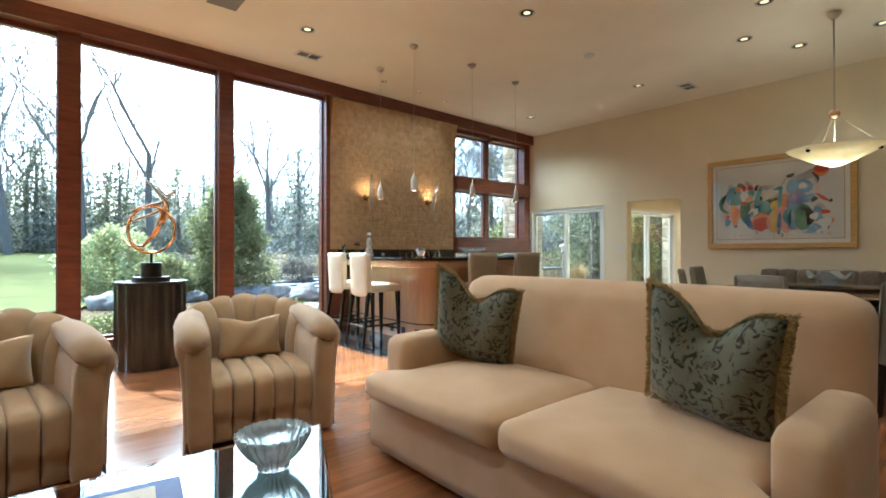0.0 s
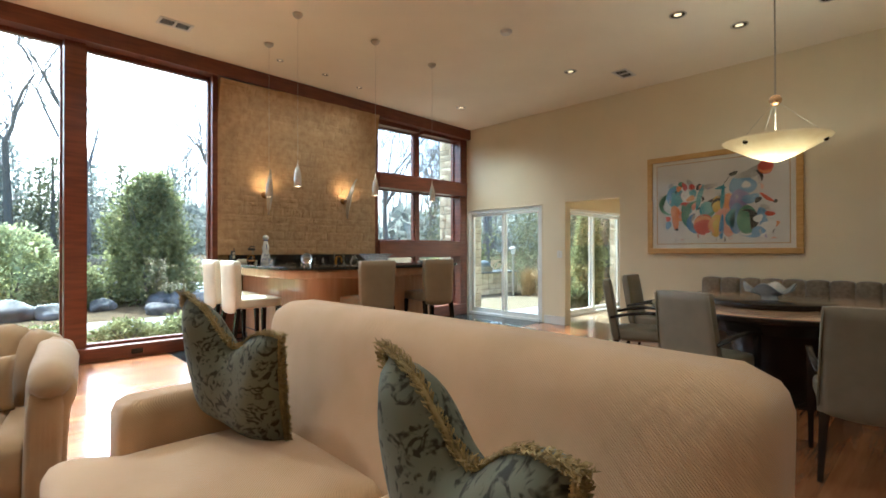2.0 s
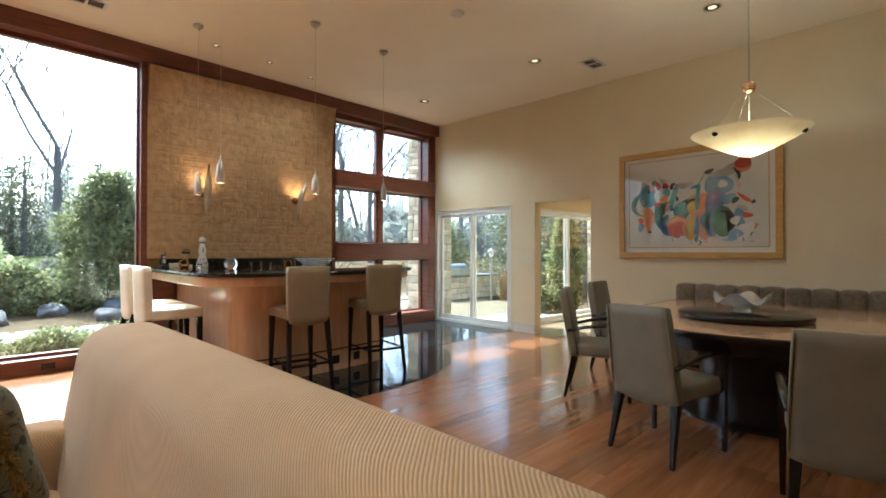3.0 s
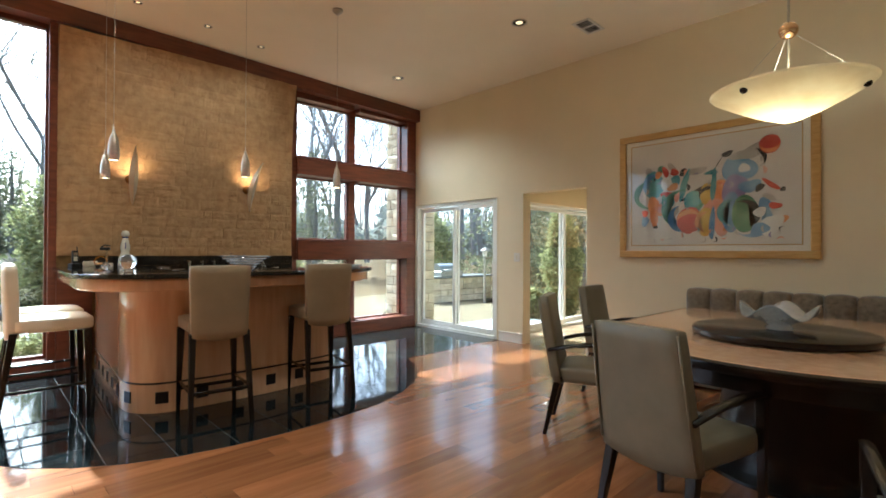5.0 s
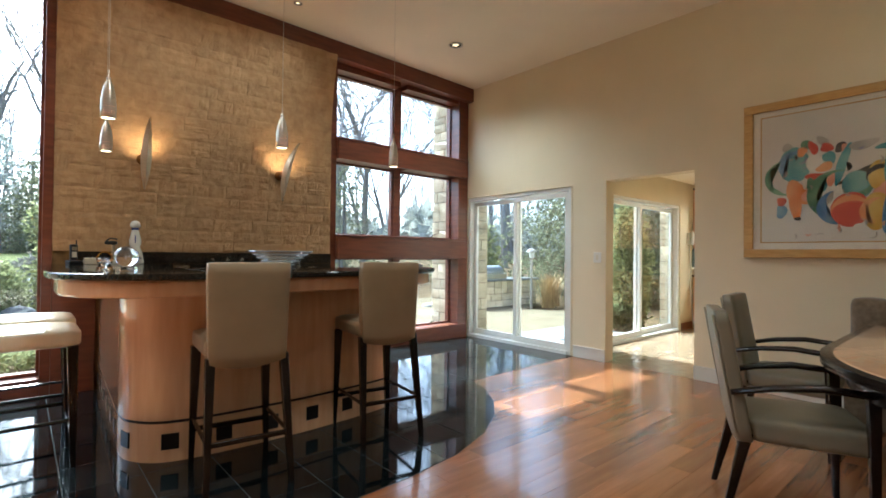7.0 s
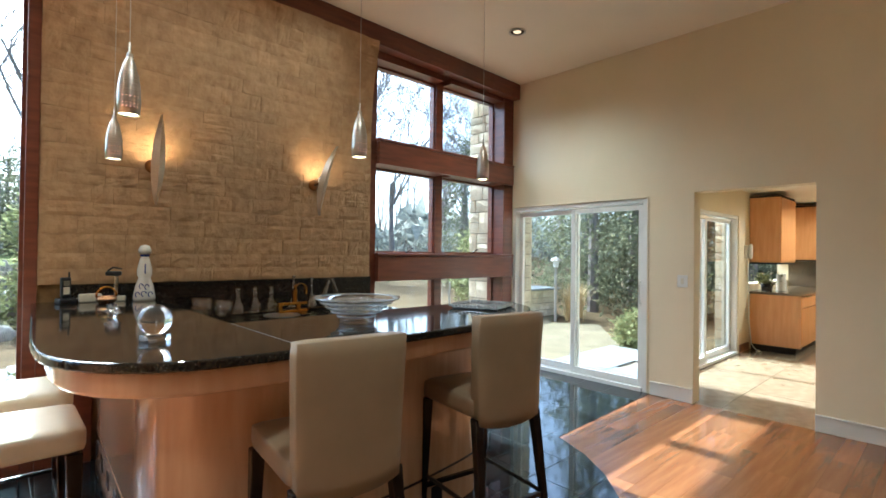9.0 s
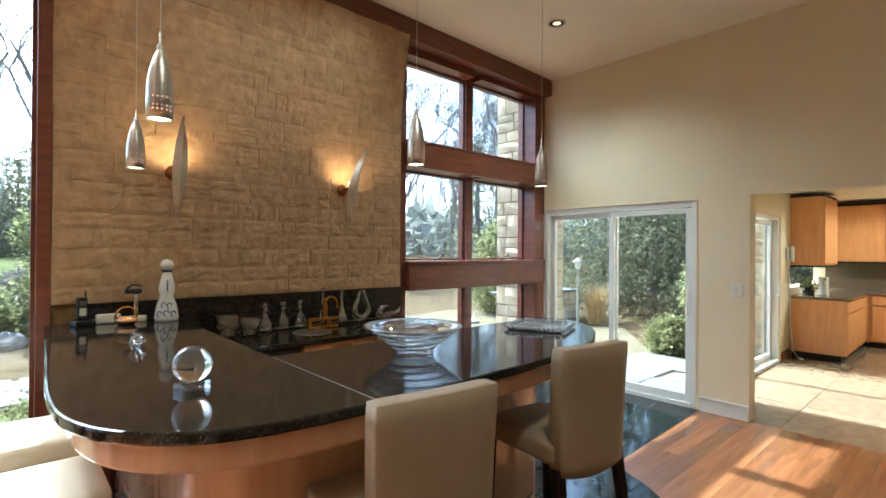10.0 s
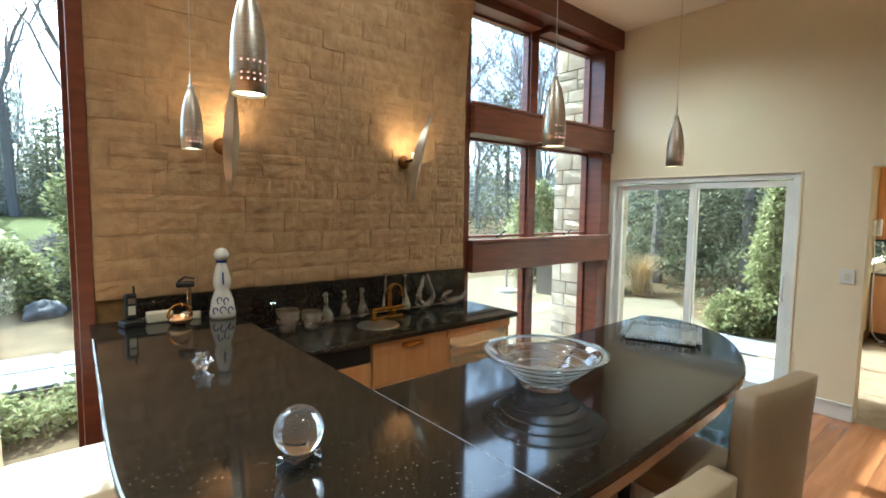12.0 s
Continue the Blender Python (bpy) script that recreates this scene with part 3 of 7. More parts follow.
def stone_block(u0, u1, z0, z1, depth, nu=3, nz=2, rough=0.012):
    """A split-faced stone: front at w = 0, rough, in the (u, w, z) frame."""
    pts, faces = [], []
    for j in range(nz + 1):
        for i in range(nu + 1):
            edge = i in (0, nu) or j in (0, nz)
            w = rnd.uniform(0.0, min(0.006, 0.5 * rough)) if edge else -rnd.uniform(0, rough)
            ju = 0 if i in (0, nu) else rnd.uniform(-0.2, 0.2) * (u1 - u0) / nu
            pts.append((u0 + (u1 - u0) * i / nu + ju, w, z0 + (z1 - z0) * j / nz))
    k = nu + 1
    for j in range(nz):
        for i in range(nu):
            faces.append((j * k + i, j * k + i + 1, (j + 1) * k + i + 1, (j + 1) * k + i))
    n = len(pts)
    pts += [(u0, depth, z0), (u1, depth, z0), (u1, depth, z1), (u0, depth, z1)]
    faces += [(n, n + 1) + tuple(range(nu, -1, -1)), tuple(range(nz * k, nz * k + k)) + (n + 2, n + 3),
              (n + 3, n) + tuple(j * k for j in range(nz + 1)), (n + 1, n + 2) + tuple(j * k + nu for j in range(nz, -1, -1))]
    return pts, faces


def courses(u0, u1, z0, z1, hmin, hmax, lmin, lmax):
    """Courses of uneven stones, some of them split in two."""
    out, z = [], z0
    while z < z1 - 0.02:
        h = min(rnd.uniform(hmin, hmax), z1 - z)
        if z1 - z - h < hmin * 0.6:
            h = z1 - z
        u = u0
        while u < u1 - 0.01:
            w = min(rnd.uniform(lmin, lmax), u1 - u)
            if u1 - u - w < lmin * 0.7:
                w = u1 - u
            if h > hmin * 1.75 and rnd.random() < 0.45:
                s = h * rnd.uniform(0.4, 0.6)
                out += [(u, u + w, z, z + s), (u, u + w, z + s, z + h)]
            else:
                out.append((u, u + w, z, z + h))
            u += w
        z += h
    return out


# stone panel behind the bar, which curves forward at the top
def cove(z):
    return -0.13 * max(0.0, (z - 2.55) / 0.95) ** 2


PANEL_TOP = 3.52
b = bmesh.new()
zs = [0.0] + [0.4 + i * (PANEL_TOP - 0.4) / 16 for i in range(17)]
vv = [[b.verts.new((x, 6.385 + cove(z), z)) for z in zs] + [b.verts.new((x, 6.60, z)) for z in zs[::-1]] for x in (3.30, 5.845)]
n = len(vv[0])
b.faces.new(vv[0][::-1])
b.faces.new(vv[1])
for i in range(n):
    b.faces.new((vv[0][i], vv[0][(i + 1) % n], vv[1][(i + 1) % n], vv[1][i]))
bmesh.ops.recalc_face_normals(b, faces=b.faces[:])
setting("trim", box(3.3005, 3.60, 6.352, 6.384, 0.0, 1.05, 0.003, 1), MAHOG, "mahogany board below the end of the bar top", "trim")
wall_stone = setting("wall_stone", b, MORTAR, "split-face golden sandstone panel behind the bar", "wall")


# stone fins outside
def stone_pier(name, x0, x1, y0, y1, z1, label):
    p = tagged(new(name), label, "stone pier", kind="structure")
    part("core", box(x0 + 0.02, x1 - 0.02, y0 + 0.02, y1 - 0.02, -0.12, z1), FJOINT, p)
    for axis, a0, a1, at, sg in (("x", x0, x1, y0, 1), ("y", y0, y1, x0, 1), ("y", y0, y1, x1, -1)):
        for u0, u1, z0, zt in courses(a0, a1, -0.1, z1, 0.13, 0.30, 0.16, 0.36):
            pts, fc = stone_block(u0 + 0.006, u1 - 0.006, z0 + 0.006, zt - 0.006, 0.03, 2, 2, 0.02)
            me = bpy.data.meshes.new("stone")
            me.from_pydata([(u, at + sg * w, z) if axis == "x" else (at + sg * w, u, z) for u, w, z in pts], [], fc)
            me.materials.append(FIELD)
            new("stone", me).parent = p
    return p


# ---------- living area ----------
def sofa():
    s = thing("sofa", "beige ribbed-cloth two-cushion sofa with rolled square arms", "sofa")
    part("base", soft(1.30, 2.14, -0.115, 2.02, 0.03, 0.36, 0.03, 0.0, 4), SOFA, s, smooth=True)
    b = soft(1.99, 2.28, -0.095, 2.02, 0.10, 1.0, 0.10, 0.015, 20, crown=(1, 0.3, 0.5))
    for v in b.verts:
        v.co.x += 0.16 * max(0.0, v.co.z - 0.5) - 0.06 * max(0.0, 0.9 - v.co.z) * (v.co.x > 2.15)
    part("backrest", b, SOFA, s, smooth=True)
    for y0, y1 in ((-0.125, 0.045), (1.82, 2.03)):
        b = soft(1.42, 2.06, y0, y1, 0.05, 0.665, 0.055, 0.012, 10, crown=(0.4, 0.3, 1))
        part("arm", b, SOFA, s, smooth=True)
    for y0, y1, e in ((0.05, 0.925, -1), (0.93, 1.81, 1)):
        b = soft(1.20, 2.02, y0, y1, 0.345, 0.50, 0.06, 0.04, 14, crown=(0.5, 0.1, 1))
        for v in b.verts:
            k = (v.co.y - 0.927) * e
            if v.co.x < 1.40 and k > 0.7:
                v.co.y += e * 0.12 * min(1, (k - 0.7) / 0.16) * min(1, (1.40 - v.co.x) / 0.08)
        part("seat_cushion", b, SOFA, s, smooth=True)
    return s


sofa()


def pillow(name, label, category, mat, w, h, d, m, fringe=None, dip=0.0, parent=None):
    """A cushion in its own frame: u across, v up, thickness along the third axis."""
    b = bmesh.new()
    n = 18
    sides = []
    for sgn in (1, -1):
        g = []
        for j in range(n + 1):
            row = []
            for i in range(n + 1):
                u, v = 2 * i / n - 1, 2 * j / n - 1
                t = max(0.0, (1 - u ** 4) * (1 - v ** 4)) ** 0.55
                x = u * w / 2 * (1 - 0.07 * (1 - v * v) * abs(u))
                z = v * h / 2 * (1 - 0.07 * (1 - u * u))
                z -= dip * max(0, v) * math.exp(-(u * 2.6) ** 2)
                y = sgn * d / 2 * t * (1 + 0.05 * math.sin(5 * u - 4 * v + sgn)) * (1 - 0.5 * dip / 0.1 * max(0, v) * math.exp(-(u * 2.2) ** 2) if dip else 1)
                y += 0.006 * math.sin(7 * u + 3 * v * sgn) * t
                row.append(b.verts.new((x, y, z)))
            g.append(row)
        for j in range(n):
            for i in range(n):
                q = (g[j][i], g[j][i + 1], g[j + 1][i + 1], g[j + 1][i])
                b.faces.new(q if sgn < 0 else q[::-1])
        sides.append(g)
    edge = [v.co.copy() for v in [sides[0][0][i] for i in range(n)] + [sides[0][j][n] for j in range(n)] + [sides[0][n][i] for i in range(n, 0, -1)] + [sides[0][j][0] for j in range(n, 0, -1)]]
    bmesh.ops.remove_doubles(b, verts=b.verts[:], dist=1e-5)
    t = thing(name, label, category, m=m)
    part("cover", b, mat, t, smooth=True)
    if fringe:
        b = bmesh.new()
        for i, p in enumerate(edge):
            q = edge[(i + 1) % len(edge)]
            for k in range(46):
                o = p.lerp(q, rnd.random())
                out = Vector((o.x / w, 0, o.z / h)).normalized()
                tang = (q - p).normalized()
                ln = rnd.uniform(0.016, 0.031)
                e = o + out * ln + tang * rnd.uniform(-0.012, 0.012) + Vector((0, rnd.uniform(-0.018, 0.018), -0.005))
                r = tang * 0.0018
                s0 = o + Vector((0, rnd.uniform(-0.008, 0.008), 0)) - out * 0.006
                mid = s0.lerp(e, 0.55) + Vector((rnd.uniform(-1, 1), rnd.uniform(-1, 1), rnd.uniform(-1, 1))) * 0.006
                dy = Vector((0, 0.003, 0))
                v = [b.verts.new(x) for x in (s0 - r, s0 + r, mid + r + dy, mid - r + dy, e + r * 1.3, e - r * 1.3)]
                b.faces.new(v[:4])
                b.faces.new((v[3], v[2], v[4], v[5]))
        part("fringe", b, fringe, t, "gold eyelash fringe")
        part("cord", tube(edge, 0.006, 6, closed=True), fringe, t, smooth=True)
    return t


pillow("throw_pillow", "green damask pillow with gold fringe leaning on the sofa", "pillow", DAMASK, 0.51, 0.55, 0.19, pose(1.77, 1.61, 0.765, 20, 15, -69), FRINGE, 0.13)
pillow("throw_pillow", "larger green damask pillow with gold fringe on the sofa", "pillow", DAMASK, 0.48, 0.50, 0.20, pose(1.707, 0.30, 0.764, 16, 11, -95), FRINGE, 0.13)


def armchair(m):
    """A channel-backed tub chair facing local -y."""
    a = thing("armchair", "beige channel-tufted tub armchair with flared arms", "armchair", "pair of armchairs", m)
    part("base", soft(-0.36, 0.36, -0.36, 0.30, 0.02, 0.30, 0.03, 0.0, 4), VELV, a, smooth=True)
    # tufted seat of five channels that rolls over the front
    for i in range(5):
        x0 = -0.30 + i * 0.12
        b = soft(x0 - 0.004, x0 + 0.124, -0.42, 0.22, 0.03, 0.43, 0.03, 0.014, 10, crown=(0.0, 0.7, 1))
        for v in b.verts:
            v.co.y += 0.03 * (v.co.z < 0.2)
            if v.co.z > 0.25 and v.co.y < -0.2:
                v.co.z -= 0.35 * (v.co.y + 0.2) ** 2 * (v.co.z - 0.25) / 0.18 * 2
        part("seat_channel", b, VELV, a, smooth=True)
    # one padded wall round the seat: two arm pads and seven upright channels
    prof = [(0.34, 0.02, 0), (0.31, 0.26, 0.3), (0.295, 0.31, 1), (0.285, 0.42, 1), (0.290, 0.54, 1), (0.305, 0.63, 1), (0.335, 0.70, 1), (0.385, 0.735, 1), (0.435, 0.72, 0.8), (0.465, 0.67, 0.4), (0.462, 0.62, 0.1), (0.44, 0.56, 0), (0.428, 0.40, 0), (0.42, 0.02, 0)]

    def section(s, puff):
        """The section at s: -1 to 0 along one arm, 0 to 1 round the back, 1 to 2 along the other."""
        row = []
        for i, (r, z, soft_k) in enumerate(prof):
            th = math.pi * max(0.0, min(1.0, s))
            rise = 1 + 0.20 * math.sin(th) ** 1.2
            if z > 0.3:
                z = 0.3 + (z - 0.3) * rise
            r0, z0 = prof[max(i - 1, 0)][:2]
            r1, z1 = prof[min(i + 1, len(prof) - 1)][:2]
            t = Vector((r1 - r0, z1 - z0)).normalized()
            r, z = r - t.y * puff * soft_k, z + t.x * puff * soft_k
            y = 0.03 + r * math.sin(th) * 0.92
            if s < 0:
                y = 0.03 + 0.43 * s
            elif s > 1:
                y = 0.03 - 0.43 * (s - 1)
            if s < 0 or s > 1:
                q = -s if s < 0 else s - 1
                z -= 0.035 * q * (z > 0.3)
                r += 0.02 * q
            row.append((r * math.cos(th), y, z))
        return row

    spans = [("arm", -1.0, 0.0, 0.012)] + [("back_channel", i / 7, (i + 1) / 7, 0.034) for i in range(7)] + [("arm", 1.0, 2.0, 0.012)]
    for nm, s0, s1, amp in spans:
        b = bmesh.new()
        g = []
        for k in range(13):
            q = k / 12
            g.append([b.verts.new(c) for c in section(s0 + (s1 - s0) * q, amp * max(0.0, math.sin(math.pi * q)) ** 0.45)])
        for p, q in zip(g, g[1:]):
            for k in range(len(prof) - 1):
                b.faces.new((p[k], p[k + 1], q[k + 1], q[k]))
        if nm == "arm":
            end = g[0] if s0 < 0 else g[-1]
            c = sum((v.co for v in end), Vector()) / len(end)
            ring = [b.verts.new(v.co + Vector((0, -0.022, 0)) + (c - v.co) * Vector((0.16, 0, 0.03)).x) for v in end]
            for k in range(len(end) - 1):
                b.faces.new((end[k], end[k + 1], ring[k + 1], ring[k]))
            b.faces.new(ring)
            bmesh.ops.recalc_face_normals(b, faces=b.faces[:])
        part(nm, b, VELV, a, smooth=True)
    # soft rolls that crown the arms and turn over in front
    for sx in (-1, 1):
        run = [(0.375, -0.458, 0.600), (0.38, -0.45, 0.625), (0.385, -0.41, 0.648), (0.387, -0.30, 0.665), (0.386, -0.16, 0.680), (0.382, -0.02, 0.696), (0.365, 0.10, 0.712), (0.33, 0.19, 0.725)]
        b = tube([(sx * x, y, z) for x, y, z in run], [0.03, 0.062, 0.085, 0.093, 0.094, 0.092, 0.08, 0.05], 20, flat=0.86)
        part("arm_roll", b, VELV, a, smooth=True)
        b = soft(0.292, 0.425, -0.452, -0.33, 0.02, 0.62, 0.03, 0.006, 8, crown=(0.4, 1, 0))
        for v in b.verts:
            v.co.x = sx * (v.co.x + 0.03 * (v.co.z - 0.2))
        bmesh.ops.recalc_face_normals(b, faces=b.faces[:])
        part("arm_front", b, VELV, a, smooth=True)
    return a


ac_m = pose(0.955, 2.95, 0, 0, 0, -9)
armchair(ac_m)
pillow("lumbar_pillow", "small beige pillow resting in the armchair", "pillow", VELV, 0.42, 0.28, 0.12, ac_m @ pose(0, 0.10, 0.575, -12, 0, 0), None, 0.03)
ac_m1 = pose(-0.385, 2.95, 0, 0, 0, 6)
armchair(ac_m1)
pillow("lumbar_pillow", "small beige pillow resting in the armchair", "pillow", VELV, 0.42, 0.28, 0.12, ac_m1 @ pose(0, 0.10, 0.575, -12, 0, 0), None, 0.03)

# coffee table
ct = thing("coffee_table", "low glass-topped coffee table with a mirror finish", "coffee table")
CT = [(0.76, 1.53), (-1.05, 1.60), (-1.10, 0.50), (0.32, 0.50)]
part("glass_top", prism(CT, 0.405, 0.42, 0.004, 1), TGLASS, ct)
part("mirror", prism([(0.745, 1.52), (-1.04, 1.588), (-1.088, 0.512), (0.315, 0.512)], 0.398, 0.404), MIRROR, ct)
part("base", prism([(0.5, 1.35), (-0.85, 1.42), (-0.9, 0.66), (0.2, 0.66)], 0.0, 0.397, 0.01), EBONY, ct)
bw = thing("glass_bowl", "ribbed clear glass bowl on the coffee table", "bowl", m=Matrix.Translation((0.44, 1.24, 0.42)))
part("bowl", lathe([(0.0, 0.004), (0.045, 0.0), (0.055, 0.006), (0.05, 0.018), (0.085, 0.05), (0.118, 0.10), (0.125, 0.125), (0.121, 0.127), (0.112, 0.10), (0.08, 0.056), (0.04, 0.03), (0.0, 0.026)], 144, flute=24, depth=0.04), FACET, bw, smooth=True)
bk = thing("book", "blue hardcover book with a pale label plate", "book", m=pose(-0.02, 1.22, 0.42, 0, 0, -8))
part("cover", box(-0.17, 0.17, -0.13, 0.13, 0.0, 0.026, 0.003, 1), BOOKB, bk)
part("plate", box(-0.09, 0.10, -0.085, 0.085, 0.026, 0.03, 0.002, 1), PAPERM, bk)
part("text_bar", box(-0.05, 0.06, -0.03, -0.015, 0.0301, 0.0306), IVORY, bk)
part("text_bar", box(-0.05, 0.06, 0.015, 0.03, 0.0301, 0.0306), IVORY, bk)

# sculpture on its pedestal
PX, PY = 0.74, 5.32
ped = thing("pedestal", "fluted dark metal drum pedestal", "pedestal", m=Matrix.Translation((PX, PY, 0)))
part("drum", lathe([(0.0, 0), (0.315, 0), (0.315, 0.835), (0.0, 0.835)], 128, flute=16, depth=0.03), GUNMETAL, ped, smooth=True, angle=40)
part("top", lathe([(0.0, 0.836), (0.335, 0.836), (0.335, 0.866), (0.0, 0.866)], 64), GUNMETAL, ped, smooth=True, angle=40)
sc = thing("sculpture", "gilded bronze ribbon ring sculpture on a black base", "sculpture", m=Matrix.Translation((PX, PY, 0.866)))
b = lathe([(0.0, 0), (0.17, 0), (0.17, 0.045), (0.0, 0.045)], 48)
lathe([(0.0, 0.046), (0.095, 0.046), (0.095, 0.19), (0.0, 0.19)], 48, bm=b)
lathe([(0.014, 0.19), (0.014, 0.30)], 12, bm=b)
e = Vector((0.77, -0.64, 0))          # the plane that the ring lies in
zc = 0.53
ring = [e * (0.24 * math.cos(a)) + Vector((0, 0, zc + 0.24 * math.sin(a))) for a in [2 * math.pi * i / 48 for i in range(48)]]
sweep = lambda p, r, fl=0.45: tube([e * x + Vector((0.64, 0.77, 0)) * dd + Vector((0, 0, z)) for x, z, dd in p], r, 8, flat=fl)
part("base", b, BLACK, sc, smooth=True, angle=40)
g = tube(ring, [0.022 + 0.008 * math.sin(2 * math.pi * i / 48 * 2) for i in range(48)], 8, flat=0.6, closed=True)
part("ring", g, BRONZE, sc, smooth=True)
for pts, r in (([(-0.30, 0.46, 0), (-0.24, 0.36, 0.02), (-0.1, 0.36, 0.03), (0.02, 0.48, 0.02), (0.11, 0.64, 0.0), (0.15, 0.78, 0.0)], [0.006, 0.018, 0.022, 0.026, 0.034, 0.03]),
               ([(0.08, 0.56, 0), (0.13, 0.68, 0.02), (0.15, 0.80, 0.0), (0.09, 0.90, 0.0), (-0.02, 1.00, 0), (-0.12, 1.14, 0)], [0.03, 0.045, 0.05, 0.042, 0.024, 0.006]),
               ([(0.24, 0.92, 0), (0.16, 0.88, 0.02), (0.05, 0.97, 0.03), (-0.03, 1.05, 0.02)], [0.014, 0.034, 0.026, 0.01]),
               ([(0.22, 0.90, 0), (0.10, 0.80, -0.02), (-0.10, 0.76, -0.02), (-0.26, 0.68, 0)], [0.01, 0.026, 0.02, 0.006]),
               ([(0.16, 0.78, 0.03), (0.0, 0.70, 0.04), (-0.18, 0.64, 0.04), (-0.34, 0.56, 0.02)], [0.02, 0.022, 0.016, 0.005])):
    part("ribbon", sweep(pts, r), BRONZE if pts[0][0] < 0.05 else SILVER, sc, smooth=True)


# ---------- bar ----------
def smooth_line(pts, n=8):
    """Rounds an open run of points with a Catmull-Rom curve."""
    out = []
    P = [Vector((*p, 0)) for p in pts]
    P = [2 * P[0] - P[1]] + P + [2 * P[-1] - P[-2]]
    for a, c, d, f in zip(P, P[1:], P[2:], P[3:]):
        for i in range(n):
            t = i / n
            q = 0.5 * (2 * c + (d - a) * t + (2 * a - 5 * c + 4 * d - f) * t * t + (3 * c - a - 3 * d + f) * t ** 3)
            out.append((q.x, q.y))
    out.append((pts[-1][0], pts[-1][1]))
    return out


TOPZ = 1.09
EDGE = smooth_line([(3.27, 6.345), (3.225, 5.3), (3.20, 4.62), (3.235, 4.30), (3.365, 4.085), (3.58, 3.965), (4.0, 3.925), (4.6, 3.94), (5.08, 3.975), (5.45, 4.115), (5.72, 4.31), (5.84, 4.56), (5.80, 4.75)], 6)
TOP = EDGE + [(3.934, 4.71), (3.934, 6.345)]
bar = thing("bar_counter", "curved maple bar with a black granite top", "bar counter")
part("granite_top", prism(TOP, TOPZ - 0.035, TOPZ, 0.008, 2), GRANITE, bar, smooth=True, angle=14)


def inset(pts, d):
    """Moves an open line to its left-hand side by d."""
    out = []
    for i, p in enumerate(pts):
        a, c = Vector(pts[max(i - 1, 0)]), Vector(pts[min(i + 1, len(pts) - 1)])
        t = (c - a).normalized()
        out.append((p[0] - t.y * d, p[1] + t.x * d))
    return out


part("apron", prism(inset(EDGE, 0.045) + [(3.90, 4.64), (3.90, 6.34)], 0.965, TOPZ - 0.036, 0.012, 2), MAPLE, bar, smooth=True, angle=14)
BODY = smooth_line([(3.62, 6.34), (3.575, 5.2), (3.555, 4.66), (3.60, 4.45), (3.76, 4.315), (4.1, 4.27), (4.65, 4.275), (5.2, 4.345), (5.28, 4.42), (5.30, 4.64)], 6)
BODYC = BODY + [(3.90, 4.64), (3.90, 6.34)]
part("body", prism(BODYC, 0.238, 0.964), MAPLE, bar, smooth=True, angle=40)
part("black_band", prism(inset(BODY, 0.004) + [(3.90, 4.64), (3.90, 6.34)], 0.222, 0.2375), BLACK, bar, smooth=True, angle=40)
part("plinth", prism(BODYC, 0.004, 0.2215), MAPLE, bar, smooth=True, angle=40)
part("seam", box(3.926, 3.930, 3.945, 4.70, TOPZ - 0.002, TOPZ + 0.0004), STEEL, bar)


def along(line, s):
    for p, q in zip(line, line[1:]):
        d = math.dist(p, q)
        if s <= d:
            k = s / d
            return Vector((p[0] + (q[0] - p[0]) * k, p[1] + (q[1] - p[1]) * k, 0)), Vector((q[0] - p[0], q[1] - p[1], 0)).normalized()
        s -= d
    return None


for i in range(12):
    r = along(BODY, 0.12 + 0.285 * i)
    if not r:
        break
    p, t = r
    n = Vector((t.y, -t.x, 0))
    b = box(-0.045, 0.045, -0.004, 0.006, 0.075, 0.165, 0.002, 1)
    bmesh.ops.transform(b, matrix=Matrix.Translation(p) @ Matrix(((t.x, -n.x, 0, 0), (t.y, -n.y, 0, 0), (0, 0, 1, 0), (0, 0, 0, 1))), verts=b.verts)
    part("inlay_square", b, BLACK, bar)

bs = thing("backsplash", "black granite strip below the stone panel", "backsplash")
part("strip", box(3.435, 5.845, 6.348, 6.366, TOPZ + 0.001, 1.198, 0.002, 1), GRANITE, bs)
part("lower_strip", box(3.96, 5.845, 6.348, 6.366, 0.932, TOPZ, 0.002, 1), GRANITE, bs)
bc = thing("back_counter", "black granite back counter with a small sink", "counter")
b = box(3.938, 5.84, 5.74, 6.346, 0.895, 0.93, 0.006)
part("top", b, GRANITE, bc)
part("sink_bowl", lathe([(0.0, 0.9305), (0.10, 0.9308), (0.135, 0.934), (0.14, 0.9305)], 32, (4.78, 6.02, 0)), STEEL, bc, smooth=True)
